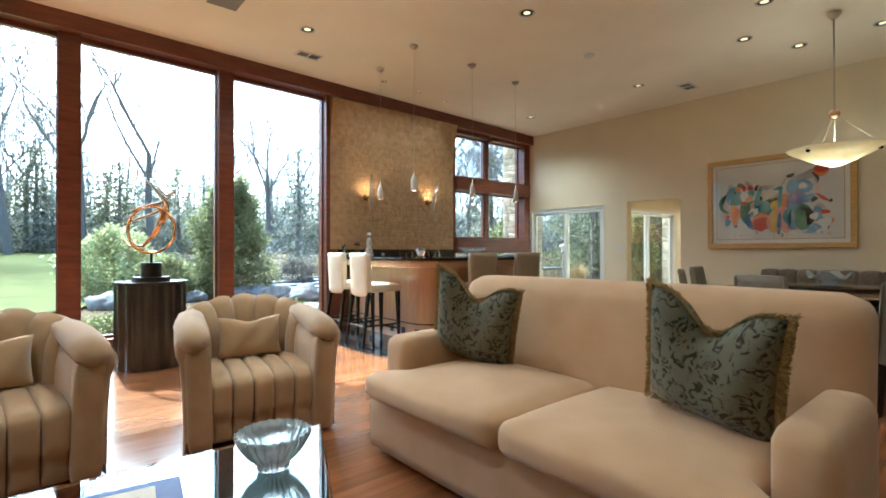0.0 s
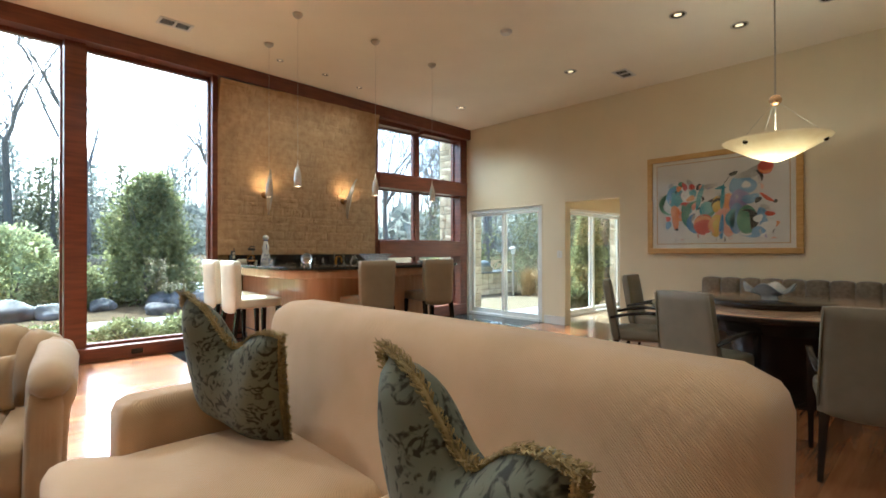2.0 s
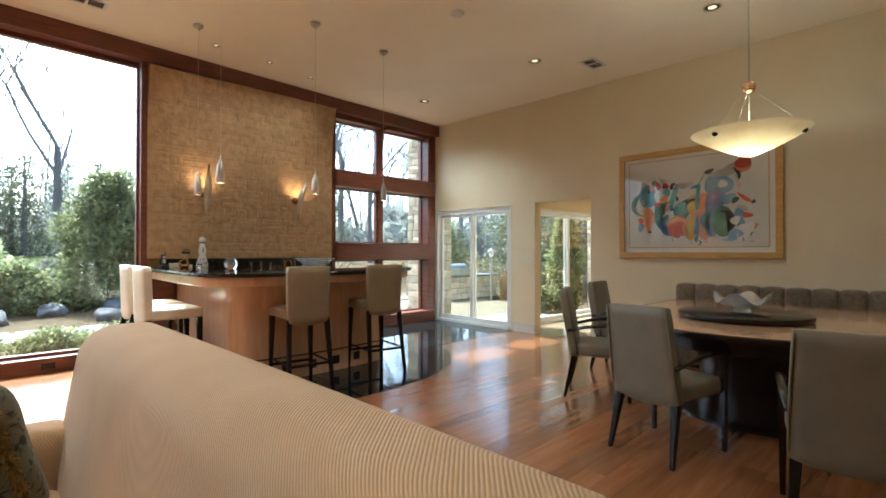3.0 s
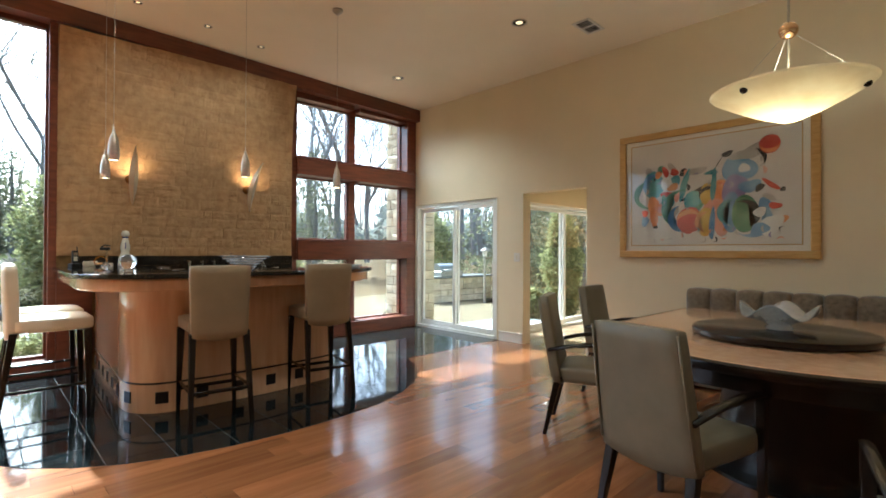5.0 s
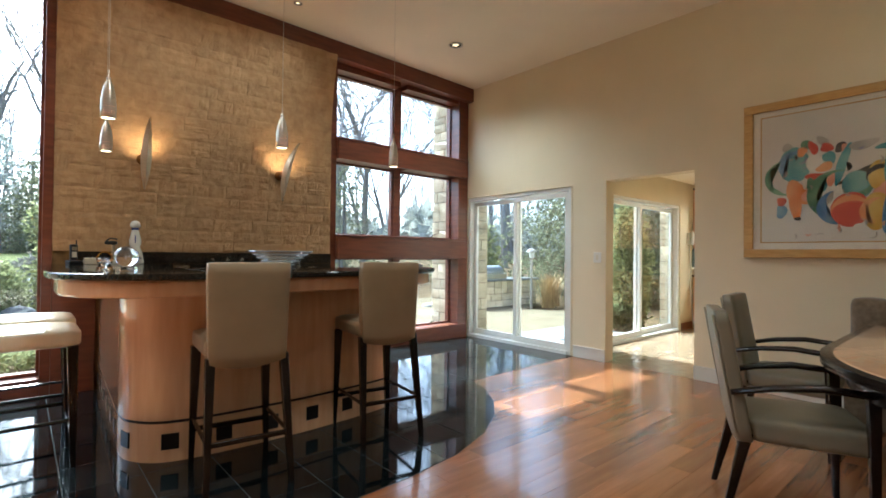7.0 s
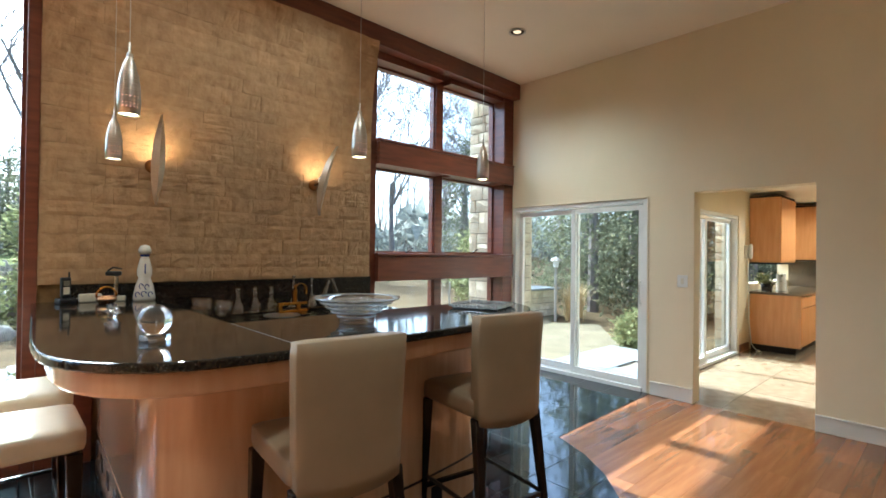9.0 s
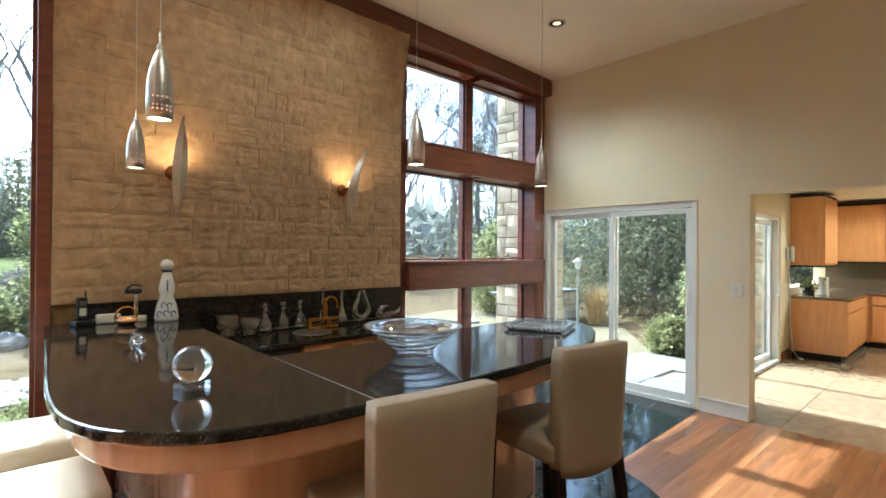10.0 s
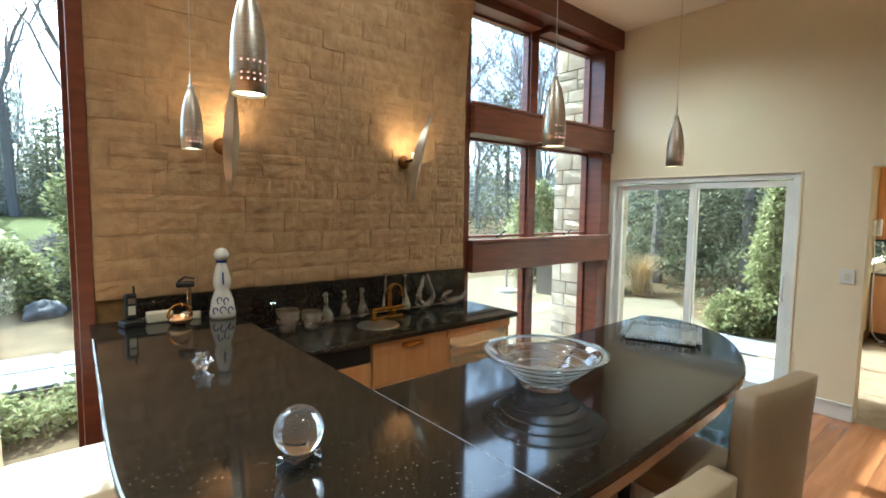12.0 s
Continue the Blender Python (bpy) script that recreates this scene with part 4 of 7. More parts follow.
for i, (x0, x1, hd) in enumerate(((4.0, 4.58, False), (4.59, 5.17, True), (5.18, 5.80, True))):
    c = thing("base_cabinet", "maple base cabinet with a brass pull under the back counter", "cabinet", "bar cabinets")
    part("body", box(x0, x1, 5.80, 6.345, 0.10, 0.893), MAPLE2 if hd else BLACK, c)
    part("toe_kick", box(x0, x1, 5.86, 6.345, 0.005, 0.099), BLACK, c)
    if hd and i == 2:
        part("top_rail", box(x0 + 0.004, x1 - 0.004, 5.782, 5.799, 0.83, 0.885), MAPLE2, c)
        part("open_recess", box(x0 + 0.03, x1 - 0.03, 5.795, 5.7995, 0.5, 0.82), MIRROR, c)
    else:
        d = part("drawer" if hd else "dark_panel", box(x0 + 0.004, x1 - 0.004, 5.78, 5.799, 0.62 if hd else 0.78, 0.885, 0.002, 1), MAPLE2 if hd else PLAST, c)
        if hd:
            part("pull", box((x0 + x1) / 2 - 0.08, (x0 + x1) / 2 + 0.08, 5.755, 5.779, 0.835, 0.86, 0.004), BRASS, d)
        part("door", box(x0 + 0.004, x1 - 0.004, 5.78, 5.799, 0.11, 0.615 if hd else 0.775, 0.002, 1), MAPLE2, c)


def bar_stool(m, mat, label):
    """A counter chair facing local +y, its back towards -y."""
    s = thing("bar_stool", label, "bar stool", "bar stools", m)
    b = soft(-0.205, 0.205, -0.02, 0.44, 0.665, 0.765, 0.028, 0.012, 8)
    for v in b.verts:
        v.co.x *= 1 + 0.10 * max(0, v.co.y - 0.1)
    part("seat", b, mat, s, smooth=True)
    b = soft(-0.205, 0.205, -0.055, 0.02, 0.64, 1.15, 0.016, 0.006, 8, crown=(0, 1, 0))
    for v in b.verts:
        k = (v.co.z - 0.64) / 0.51
        v.co.x *= 0.93 + 0.07 * k
        v.co.y -= 0.018 * k * k + 0.012 * (1 - (v.co.x / 0.2) ** 2)
        v.co.z -= 0.03 * (1 - k) * (1 - (v.co.x / 0.2) ** 2)
    part("backrest", b, mat, s, smooth=True)
    for sx in (-1, 1):
        part("leg", taper(sx * 0.205, -0.115, 0, sx * 0.18, -0.02, 0.67, 0.028, 0.046), EBONY, s)
        part("leg", taper(sx * 0.205, 0.41, 0, sx * 0.19, 0.40, 0.67, 0.026, 0.052), EBONY, s)
        part("stretcher", tube([(sx * 0.195, -0.078, 0.26), (sx * 0.20, 0.405, 0.26)], 0.011, 6), EBONY, s)
    part("footrest", box(-0.185, 0.185, 0.392, 0.414, 0.185, 0.21, 0.003, 1), EBONY, s)
    part("stretcher", box(-0.185, 0.185, -0.088, -0.068, 0.245, 0.27, 0.003, 1), EBONY, s)
    return s


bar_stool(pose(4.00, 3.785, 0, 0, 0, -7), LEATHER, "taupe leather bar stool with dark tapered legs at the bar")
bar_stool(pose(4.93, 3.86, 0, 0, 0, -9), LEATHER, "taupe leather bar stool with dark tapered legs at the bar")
# the two window-side stools carry the leather with sunlight painted in
bar_stool(pose(2.93, 4.80, 0, 0, 0, -90), LEATHER_LIT, "leather bar stool at the bar, sunlight painted into its pale leather")
bar_stool(pose(2.95, 5.43, 0, 0, 0, -90), LEATHER_LIT, "leather bar stool by the window, sunlight painted into its pale leather")


# ---------- things on the bar ----------
def glass_thing(name, label, category, profile, at, seg=32, group="", mat=THIN, flute=0, depth=0.0):
    t = thing(name, label, category, group, Matrix.Translation(at))
    part("glass", lathe(profile, seg, flute=flute, depth=depth), mat, t, smooth=True)
    return t


cb = thing("crystal_ball", "clear crystal ball on a square glass foot", "crystal ball", m=pose(3.549, 4.415, TOPZ, 0, 0, 20))
b = bmesh.new()
bmesh.ops.create_uvsphere(b, u_segments=48, v_segments=24, radius=0.058, matrix=Matrix.Translation((0, 0, 0.080)))
part("ball", b, GLASS, cb, smooth=True)
part("foot", box(-0.045, 0.045, -0.03, 0.03, 0.0, 0.026, 0.004), GLASS, cb)
bowl = thing("fruit_bowl", "wide ribbed crystal bowl on the bar", "bowl", m=Matrix.Translation((4.415, 4.375, TOPZ)))
part("bowl", lathe([(0.0, 0.006), (0.075, 0.0), (0.087, 0.008), (0.082, 0.02), (0.098, 0.032), (0.096, 0.044), (0.118, 0.056), (0.118, 0.068), (0.143, 0.08), (0.146, 0.09), (0.175, 0.10), (0.18, 0.108), (0.212, 0.118), (0.214, 0.126), (0.18, 0.120), (0.14, 0.098), (0.10, 0.066), (0.06, 0.036), (0.0, 0.03)], 64), CUT, bowl, smooth=True)
for k in range(5):
    r = 0.094 + 0.027 * k
    part("ridge", tube([(r * math.cos(a), r * math.sin(a), 0.034 + 0.022 * k) for a in [2 * math.pi * i / 48 for i in range(48)]], 0.0045, 6, closed=True), FACET, bowl, smooth=True)
tr = thing("serving_tray", "square cut-crystal serving tray on the bar", "tray", m=pose(5.42, 4.45, TOPZ, 0, 0, 22))
b = box(-0.15, 0.15, -0.15, 0.15, 0.0, 0.012, 0.003, 1)
part("plate", b, FACET, tr)
b = bmesh.new()
for s in range(4):
    q = bmesh.new()
    for i in range(12):
        box(-0.15 + i * 0.025, -0.128 + i * 0.025, 0.15, 0.175, 0.012, 0.03, 0.004, 1, q)
    bmesh.ops.rotate(q, cent=(0, 0, 0), matrix=Matrix.Rotation(s * math.pi / 2, 3, "Z"), verts=q.verts)
    b = merge(b, q)
part("cut_rim", b, FACET, tr)
st = thing("crystal_star", "small faceted crystal star ornament", "ornament", m=Matrix.Translation((3.542, 5.265, TOPZ + 0.035)))
b = bmesh.new()
bmesh.ops.create_icosphere(b, subdivisions=1, radius=0.028)
for f in list(b.faces):
    if rnd.random() < 0.6:
        c = f.calc_center_median()
        o = b.verts.new(c * 1.9)
        vs = list(f.verts)
        b.faces.remove(f)
        for i in range(3):
            b.faces.new((vs[i], vs[(i + 1) % 3], o))
part("star", b, GLASS, st)

# bottle in the shape of a painted porcelain figure of stacked bulbs
bt = thing("decanter_bottle", "white porcelain bottle painted in cobalt blue", "bottle", m=Matrix.Translation((3.85, 6.13, TOPZ)))
part("body", lathe([(0.0, 0), (0.065, 0), (0.068, 0.02), (0.055, 0.10), (0.036, 0.155), (0.045, 0.175), (0.046, 0.21), (0.03, 0.28), (0.022, 0.30), (0.022, 0.315)], 32), PORC, bt, smooth=True)
part("collar", lathe([(0.025, 0.300), (0.030, 0.306), (0.025, 0.314)], 24), BLUE, bt, smooth=True)
part("stopper", lathe([(0.0225, 0.316), (0.037, 0.322), (0.04, 0.345), (0.028, 0.372), (0.0, 0.382)], 24), PORC, bt, smooth=True)
for a, z, r in ((-2.4, 0.045, 0.067), (-1.8, 0.05, 0.067), (-1.2, 0.045, 0.067), (-2.1, 0.10, 0.056), (-1.5, 0.095, 0.057)):
    b = tube([(r * math.cos(a + 0.22 * math.cos(k)), r * math.sin(a + 0.22 * math.cos(k)), z + 0.018 * math.sin(k)) for k in [2 * math.pi * i / 14 for i in range(11)]], 0.003, 5)
    part("painted_scroll", b, BLUE, bt)
part("painted_stripe", tube([(0.0475 * math.cos(-1.7), 0.0475 * math.sin(-1.7), 0.185), (0.040 * math.cos(-1.7), 0.040 * math.sin(-1.7), 0.25)], 0.004, 5), BLUE, bt)

ph = thing("cordless_phone", "black cordless telephone standing in its cradle", "telephone", m=pose(3.43, 6.17, TOPZ, 0, 0, 12))
part("cradle", box(-0.045, 0.045, -0.05, 0.05, 0, 0.035, 0.008), PLAST, ph)
h = part("handset", box(-0.026, 0.026, -0.012, 0.022, 0.036, 0.165, 0.008), PLAST, ph)
part("screen", box(-0.016, 0.016, -0.0135, -0.0125, 0.115, 0.145), NICKEL, h)
part("keypad", box(-0.016, 0.016, -0.0135, -0.0125, 0.06, 0.105), IVORY, h)
part("aerial", tube([(0.02, 0.01, 0.16), (0.02, 0.012, 0.20)], 0.005, 6), PLAST, ph)
ad = thing("adapter_box", "ivory plastic adapter box with a cable", "adapter", m=Matrix.Translation((3.56, 6.21, TOPZ)))
part("housing", box(-0.06, 0.06, -0.03, 0.03, 0, 0.055, 0.008), IVORY, ad)
part("cable", tube([(-0.06, 0, 0.03), (-0.085, 0.01, 0.02), (-0.11, 0.0, 0.008)], 0.003, 6), IVORY, ad)
kb = thing("copper_basket", "small copper basket with a cane handle", "basket", m=Matrix.Translation((3.63, 6.08, TOPZ)))
part("basket", lathe([(0.0, 0.0), (0.04, 0.0), (0.058, 0.02), (0.055, 0.045), (0.05, 0.043), (0.05, 0.02), (0.0, 0.008)], 28), BRONZE, kb, smooth=True)
part("handle", tube([(0.055 * math.cos(a), 0, 0.04 + 0.065 * math.sin(a)) for a in [math.pi * i / 12 for i in range(13)]], 0.006, 6), BRASS, kb, smooth=True)
tp = thing("corkscrew", "black and silver lever corkscrew stand", "corkscrew", m=pose(3.70, 6.20, TOPZ, 0, 0, -15))
part("foot", box(-0.04, 0.055, -0.025, 0.025, 0, 0.035, 0.008), IVORY, tp)
part("post", box(-0.01, 0.012, -0.012, 0.012, 0.035, 0.17, 0.004), SILVER, tp)
part("head", box(-0.06, 0.03, -0.02, 0.02, 0.17, 0.20, 0.008), PLAST, tp)
part("lever", tube([(-0.05, 0, 0.20), (-0.02, 0, 0.225), (0.03, 0, 0.215)], 0.006, 6), PLAST, tp, smooth=True)

CZ = 0.93
tumbler = [(0.0, 0.012), (0.0, 0.0), (0.042, 0.0), (0.052, 0.13), (0.049, 0.131), (0.039, 0.014), (0.0, 0.012)]
glass_thing("ice_bucket", "clear glass ice bucket on the back counter", "ice bucket", [(r * 1.5, z * 1.15) for r, z in tumbler], (4.22, 6.15, CZ))
glass_thing("tumbler", "clear cut-glass tumbler on the back counter", "glass", [(r * 1.35, z * 0.95) for r, z in tumbler], (4.37, 6.14, CZ))
dec = [(0.0, 0.0), (0.05, 0.0), (0.055, 0.02), (0.05, 0.07), (0.022, 0.12), (0.015, 0.15), (0.024, 0.165), (0.014, 0.17), (0.02, 0.19), (0.022, 0.205), (0.0, 0.22)]
for x, y in ((4.51, 6.23), (4.655, 6.25), (4.79, 6.25)):
    glass_thing("decanter", "small stoppered crystal decanter on the back counter", "decanter", dec, (x, y, CZ), 24, "row of decanters", flute=8, depth=0.03)
fc = thing("faucet", "gold faucet beside the small sink", "faucet", m=Matrix.Translation((4.93, 6.14, CZ)))
part("deck", box(-0.13, 0.12, -0.022, 0.028, 0.0, 0.022, 0.003), BRASS, fc)
part("riser", box(-0.13, -0.10, -0.018, 0.024, 0.0225, 0.062, 0.003), BRASS, fc)
part("riser", box(0.03, 0.06, -0.018, 0.024, 0.0225, 0.062, 0.003), BRASS, fc)
part("bridge", box(-0.13, 0.12, -0.018, 0.024, 0.0625, 0.085, 0.003), BRASS, fc)
part("post", box(-0.005, 0.03, -0.014, 0.020, 0.0855, 0.185, 0.003), BRASS, fc)
arch = [(0.062 - 0.05 * math.cos(a), 0.185 + 0.055 * math.sin(a)) for a in [math.pi * i / 12 for i in range(13)]] + [(0.112, 0.15)]
b = bmesh.new()
rows_a = [[b.verts.new((x + dx, y, z + dx * 0.4)) for dx, y in ((-0.006, -0.018), (0.006, -0.018), (0.006, 0.022), (-0.006, 0.022))] for x, z in arch]
for p, q in zip(rows_a, rows_a[1:]):
    for k in range(4):
        b.faces.new((p[k], p[(k + 1) % 4], q[(k + 1) % 4], q[k]))
b.faces.new(rows_a[0][::-1])
b.faces.new(rows_a[-1])
part("spout", b, BRASS, fc)
neck = [(0.0, 0.0), (0.05, 0.0), (0.06, 0.03), (0.045, 0.08), (0.014, 0.16), (0.010, 0.28), (0.018, 0.30), (0.008, 0.28), (0.011, 0.16), (0.04, 0.08), (0.055, 0.03), (0.0, 0.006)]
glass_thing("wine_decanter", "tall slender clear glass wine decanter", "decanter", neck, (4.99, 6.26, CZ), 28)
glass_thing("wine_decanter", "tall slender clear glass wine decanter", "decanter", [(r * 0.9, z * 0.95) for r, z in neck], (5.15, 6.24, CZ), 28)
ld = thing("loop_decanter", "clear glass loop-shaped wine decanter", "decanter", m=Matrix.Translation((5.33, 6.23, CZ)))
pts = [(0.02, 0.27), (0.035, 0.2), (0.065, 0.12), (0.055, 0.06), (0.0, 0.032), (-0.055, 0.06), (-0.065, 0.12), (-0.035, 0.19), (-0.012, 0.26)]
part("glass", tube([(x, 0, z) for x, z in smooth_line(pts, 4)], [0.012 + 0.022 * math.sin(math.pi * i / 32) for i in range(33)], 12), THIN, ld, smooth=True)
sd = thing("snail_decanter", "clear glass duck-shaped decanter on its side", "decanter", m=Matrix.Translation((5.57, 6.22, CZ)))
part("glass", tube([(x, 0, z) for x, z in smooth_line([(0.02, 0.12), (-0.06, 0.10), (-0.06, 0.05), (0.0, 0.036), (0.07, 0.05), (0.12, 0.055), (0.17, 0.11)], 4)], [0.012 + 0.022 * math.sin(math.pi * i / 24) for i in range(25)], 12), THIN, sd, smooth=True)


# ---------- dining area ----------
def dining_chair(m, label):
    """An armchair facing local +y, its back towards -y."""
    s = thing("dining_chair", label, "dining chair", "chairs round the table", m)
    b = soft(-0.23, 0.23, -0.02, 0.46, 0.36, 0.475, 0.035, 0.015, 8)
    for v in b.verts:
        v.co.x *= 0.92 + 0.25 * max(0, v.co.y)
    part("seat", b, TAUPE, s, smooth=True)
    b = soft(-0.225, 0.225, -0.06, 0.01, 0.36, 0.95, 0.018, 0.005, 8, crown=(0, 1, 0))
    for v in b.verts:
        k = (v.co.z - 0.36) / 0.59
        v.co.x *= 1.02 - 0.10 * k
        v.co.y -= 0.10 * k
        v.co.z -= 0.03 * (1 - k) * (1 - (v.co.x / 0.22) ** 2)
    part("backrest", b, TAUPE, s, smooth=True)
    for sx in (-1, 1):
        part("piping", tube([(sx * 0.222, -0.062, 0.40), (sx * 0.215, -0.11, 0.66), (sx * 0.203, -0.158, 0.93)], 0.006, 6), TAUPE, s, smooth=True)
        part("leg", taper(sx * 0.215, -0.11, 0, sx * 0.19, -0.02, 0.40, 0.026, 0.05), EBONY, s)
        part("leg", taper(sx * 0.245, 0.43, 0, sx * 0.245, 0.42, 0.62, 0.026, 0.044), EBONY, s)
        b = tube([(sx * 0.218, -0.085, 0.585), (sx * 0.238, 0.08, 0.625), (sx * 0.25, 0.25, 0.645), (sx * 0.25, 0.40, 0.635), (sx * 0.247, 0.455, 0.62)], [0.02, 0.022, 0.024, 0.024, 0.02], 8, flat=0.6)
        part("arm", b, EBONY, s, smooth=True)
    return s


dining_chair(pose(4.86, 1.0, 0, 0, 0, -101), "taupe upholstered dining armchair with dark wooden arms")
dining_chair(pose(4.46, -0.02, 0, 0, 0, -80), "taupe upholstered dining armchair with dark wooden arms")
dining_chair(pose(5.80, 2.03, 0, 0, 0, -155), "taupe upholstered dining armchair with dark wooden arms")
dining_chair(pose(6.90, 2.30, 0, 0, 0, -175), "taupe upholstered dining armchair beside the doorway")

TX, TY, TR = 6.25, 0.72, 1.08
dt = thing("dining_table", "round-ended maple dining table on a black drum", "dining table")


def d_shape(r, back, n=40):
    return [(TX + back, TY + r)] + [(TX - r * math.sin(math.pi * i / n), TY + r * math.cos(math.pi * i / n)) for i in range(n + 1)] + [(TX + back, TY - r)]


part("tabletop", prism(d_shape(TR - 0.05, 1.22), 0.712, 0.752, 0.004, 1), MAPLE, dt, smooth=True, angle=40)
part("dark_rim", prism(d_shape(TR, 1.25), 0.704, 0.748, 0.006, 2), EBONY, dt, smooth=True, angle=40)
part("apron", prism(d_shape(TR - 0.10, 1.1), 0.61, 0.703, 0.004, 1), EBONY, dt, smooth=True, angle=40)
part("drum", lathe([(0.0, 0.02), (0.44, 0.02), (0.40, 0.40), (0.52, 0.608), (0.0, 0.608)], 48, (TX, TY, 0)), EBONY, dt, smooth=True, angle=40)
part("metal_foot", lathe([(0.0, 0.0), (0.56, 0.0), (0.56, 0.018), (0.0, 0.02)], 48, (TX, TY, 0)), GUNMETAL, dt, smooth=True, angle=40)
ls = thing("lazy_susan", "black turntable disc on the dining table", "lazy susan", m=Matrix.Translation((6.17, 0.80, 0.752)))
part("pivot", lathe([(0.0, 0.0), (0.15, 0.0), (0.15, 0.012), (0.0, 0.012)], 32), GUNMETAL, ls)
part("disc", lathe([(0.0, 0.0125), (0.46, 0.0125), (0.465, 0.02), (0.465, 0.045), (0.455, 0.05), (0.0, 0.05)], 64), EBONY, ls, smooth=True, angle=40)
fb = thing("centrepiece_bowl", "scalloped cut-crystal bowl on the turntable", "bowl", m=Matrix.Translation((6.15, 0.80, 0.802)))
b = lathe([(0.0, 0.004), (0.06, 0.0), (0.075, 0.01), (0.06, 0.03), (0.11, 0.06), (0.19, 0.11), (0.20, 0.118), (0.186, 0.116), (0.105, 0.072), (0.05, 0.04), (0.0, 0.035)], 64)
for v in b.verts:
    a = math.atan2(v.co.y, v.co.x)
    v.co.z += 0.045 * max(0, v.co.z - 0.05) / 0.07 * math.cos(4 * a)
part("bowl", b, FACET, fb, smooth=True)

# channel-tufted banquette along the wall
bq = thing("banquette", "brown channel-tufted banquette along the wall", "banquette")
part("seat_base", box(7.55, 8.09, -2.3, 1.93, 0.02, 0.36, 0.01), BANQ, bq)
part("seat_pad", soft(7.50, 7.98, -2.3, 1.93, 0.36, 0.47, 0.045, 0.01, 8), BANQ, bq, smooth=True)
for i in range(19):
    y1 = 1.95 - i * 0.222
    b = soft(7.93, 8.105, y1 - 0.226, y1 + 0.004, 0.40, 0.895, 0.035, 0.025, 9, crown=(1, 0.0, 0.6))
    part("back_channel", b, BANQ, bq, smooth=True)

# framed print
pc = thing("framed_print", "large colourful abstract print in a gilt frame", "framed picture")
PY0, PY1, PZ0, PZ1 = 0.872, 2.728, 1.205, 2.578
F = 0.075
for y0, y1, z0, z1 in ((PY0, PY1, PZ0, PZ0 + F), (PY0, PY1, PZ1 - F, PZ1), (PY0, PY0 + F, PZ0 + F, PZ1 - F), (PY1 - F, PY1, PZ0 + F, PZ1 - F)):
    part("frame", box(WX - 0.045, WX - 0.001, y0, y1, z0, z1, 0.008), GOLDF, pc)
part("mat_board", box(WX - 0.022, WX - 0.002, PY0 + F, PY1 - F, PZ0 + F, PZ1 - F), PAPERM, pc)
IY0, IY1, IZ0, IZ1 = PY0 + 0.16, PY1 - 0.16, PZ0 + 0.16, PZ1 - 0.15
for y0, y1, z0, z1 in ((IY0 - 0.03, IY1 + 0.03, IZ0 - 0.03, IZ0 - 0.02), (IY0 - 0.03, IY1 + 0.03, IZ1 + 0.02, IZ1 + 0.03), (IY0 - 0.03, IY0 - 0.02, IZ0 - 0.02, IZ1 + 0.02), (IY1 + 0.02, IY1 + 0.03, IZ0 - 0.02, IZ1 + 0.02)):
    part("fillet", box(WX - 0.026, WX - 0.0225, y0, y1, z0, z1), GOLDF, pc)
part("print", box(WX - 0.0245, WX - 0.0225, IY0 - 0.018, IY1 + 0.018, IZ0 - 0.018, IZ1 + 0.018), PAPERC, pc)
gl = part("glazing", box(WX - 0.034, WX - 0.032, PY0 + F, PY1 - F, PZ0 + F, PZ1 - F), PANE, pc)
gl.visible_shadow = False
INK = {k: M("ink_" + k, c, d, 4.5, 0.75, detail=1.0) for k, c, d in (("teal", "#2f7f8a", "#8fb9b0"), ("blue", "#3f6f9c", "#97b2c6"), ("red", "#a8231f", "#d8694f"), ("orange", "#cf6f2c", "#e3ab78"),
      ("yellow", "#c08a1c", "#dfc06a"), ("violet", "#6f6390", "#a99fb8"), ("green", "#2f6a4a", "#86a986"), ("ink", "#25242a", "#5b5852"), ("grey", "#958e84", "#c4bcb0"), ("pink", "#cf8468", "#e2b8a2"), ("white", "#d6d0c4", "#e4ded2"))}
art = random.Random(21)
layer = 0


def blob(cu, cv, ru, rv, ink, rot=0.0, k=0.25, n=22):
    """A curved patch of ink on the print: u runs from its left edge (0) to its right (1), v from its foot (0) to its head (1)."""
    global layer
    layer += 1
    b = bmesh.new()
    ph1, ph2 = art.uniform(0, 6), art.uniform(0, 6)
    rv *= 1.2
    x = WX - 0.0248 - 0.00003 * layer
    vs = []
    for i in range(n):
        a = 2 * math.pi * i / n
        r = 1 + k * math.sin(2 * a + ph1) * 0.6 + k * 0.5 * math.sin(3 * a + ph2)
        p, q = ru * r * math.cos(a), rv * r * math.sin(a)
        p, q = p * math.cos(rot) - q * math.sin(rot), p * math.sin(rot) + q * math.cos(rot)
        vs.append(b.verts.new((x, IY1 - cu * (IY1 - IY0) - p, IZ0 + cv * (IZ1 - IZ0) + q)))
    b.faces.new(vs)
    part("ink_patch", b, INK[ink], pc)


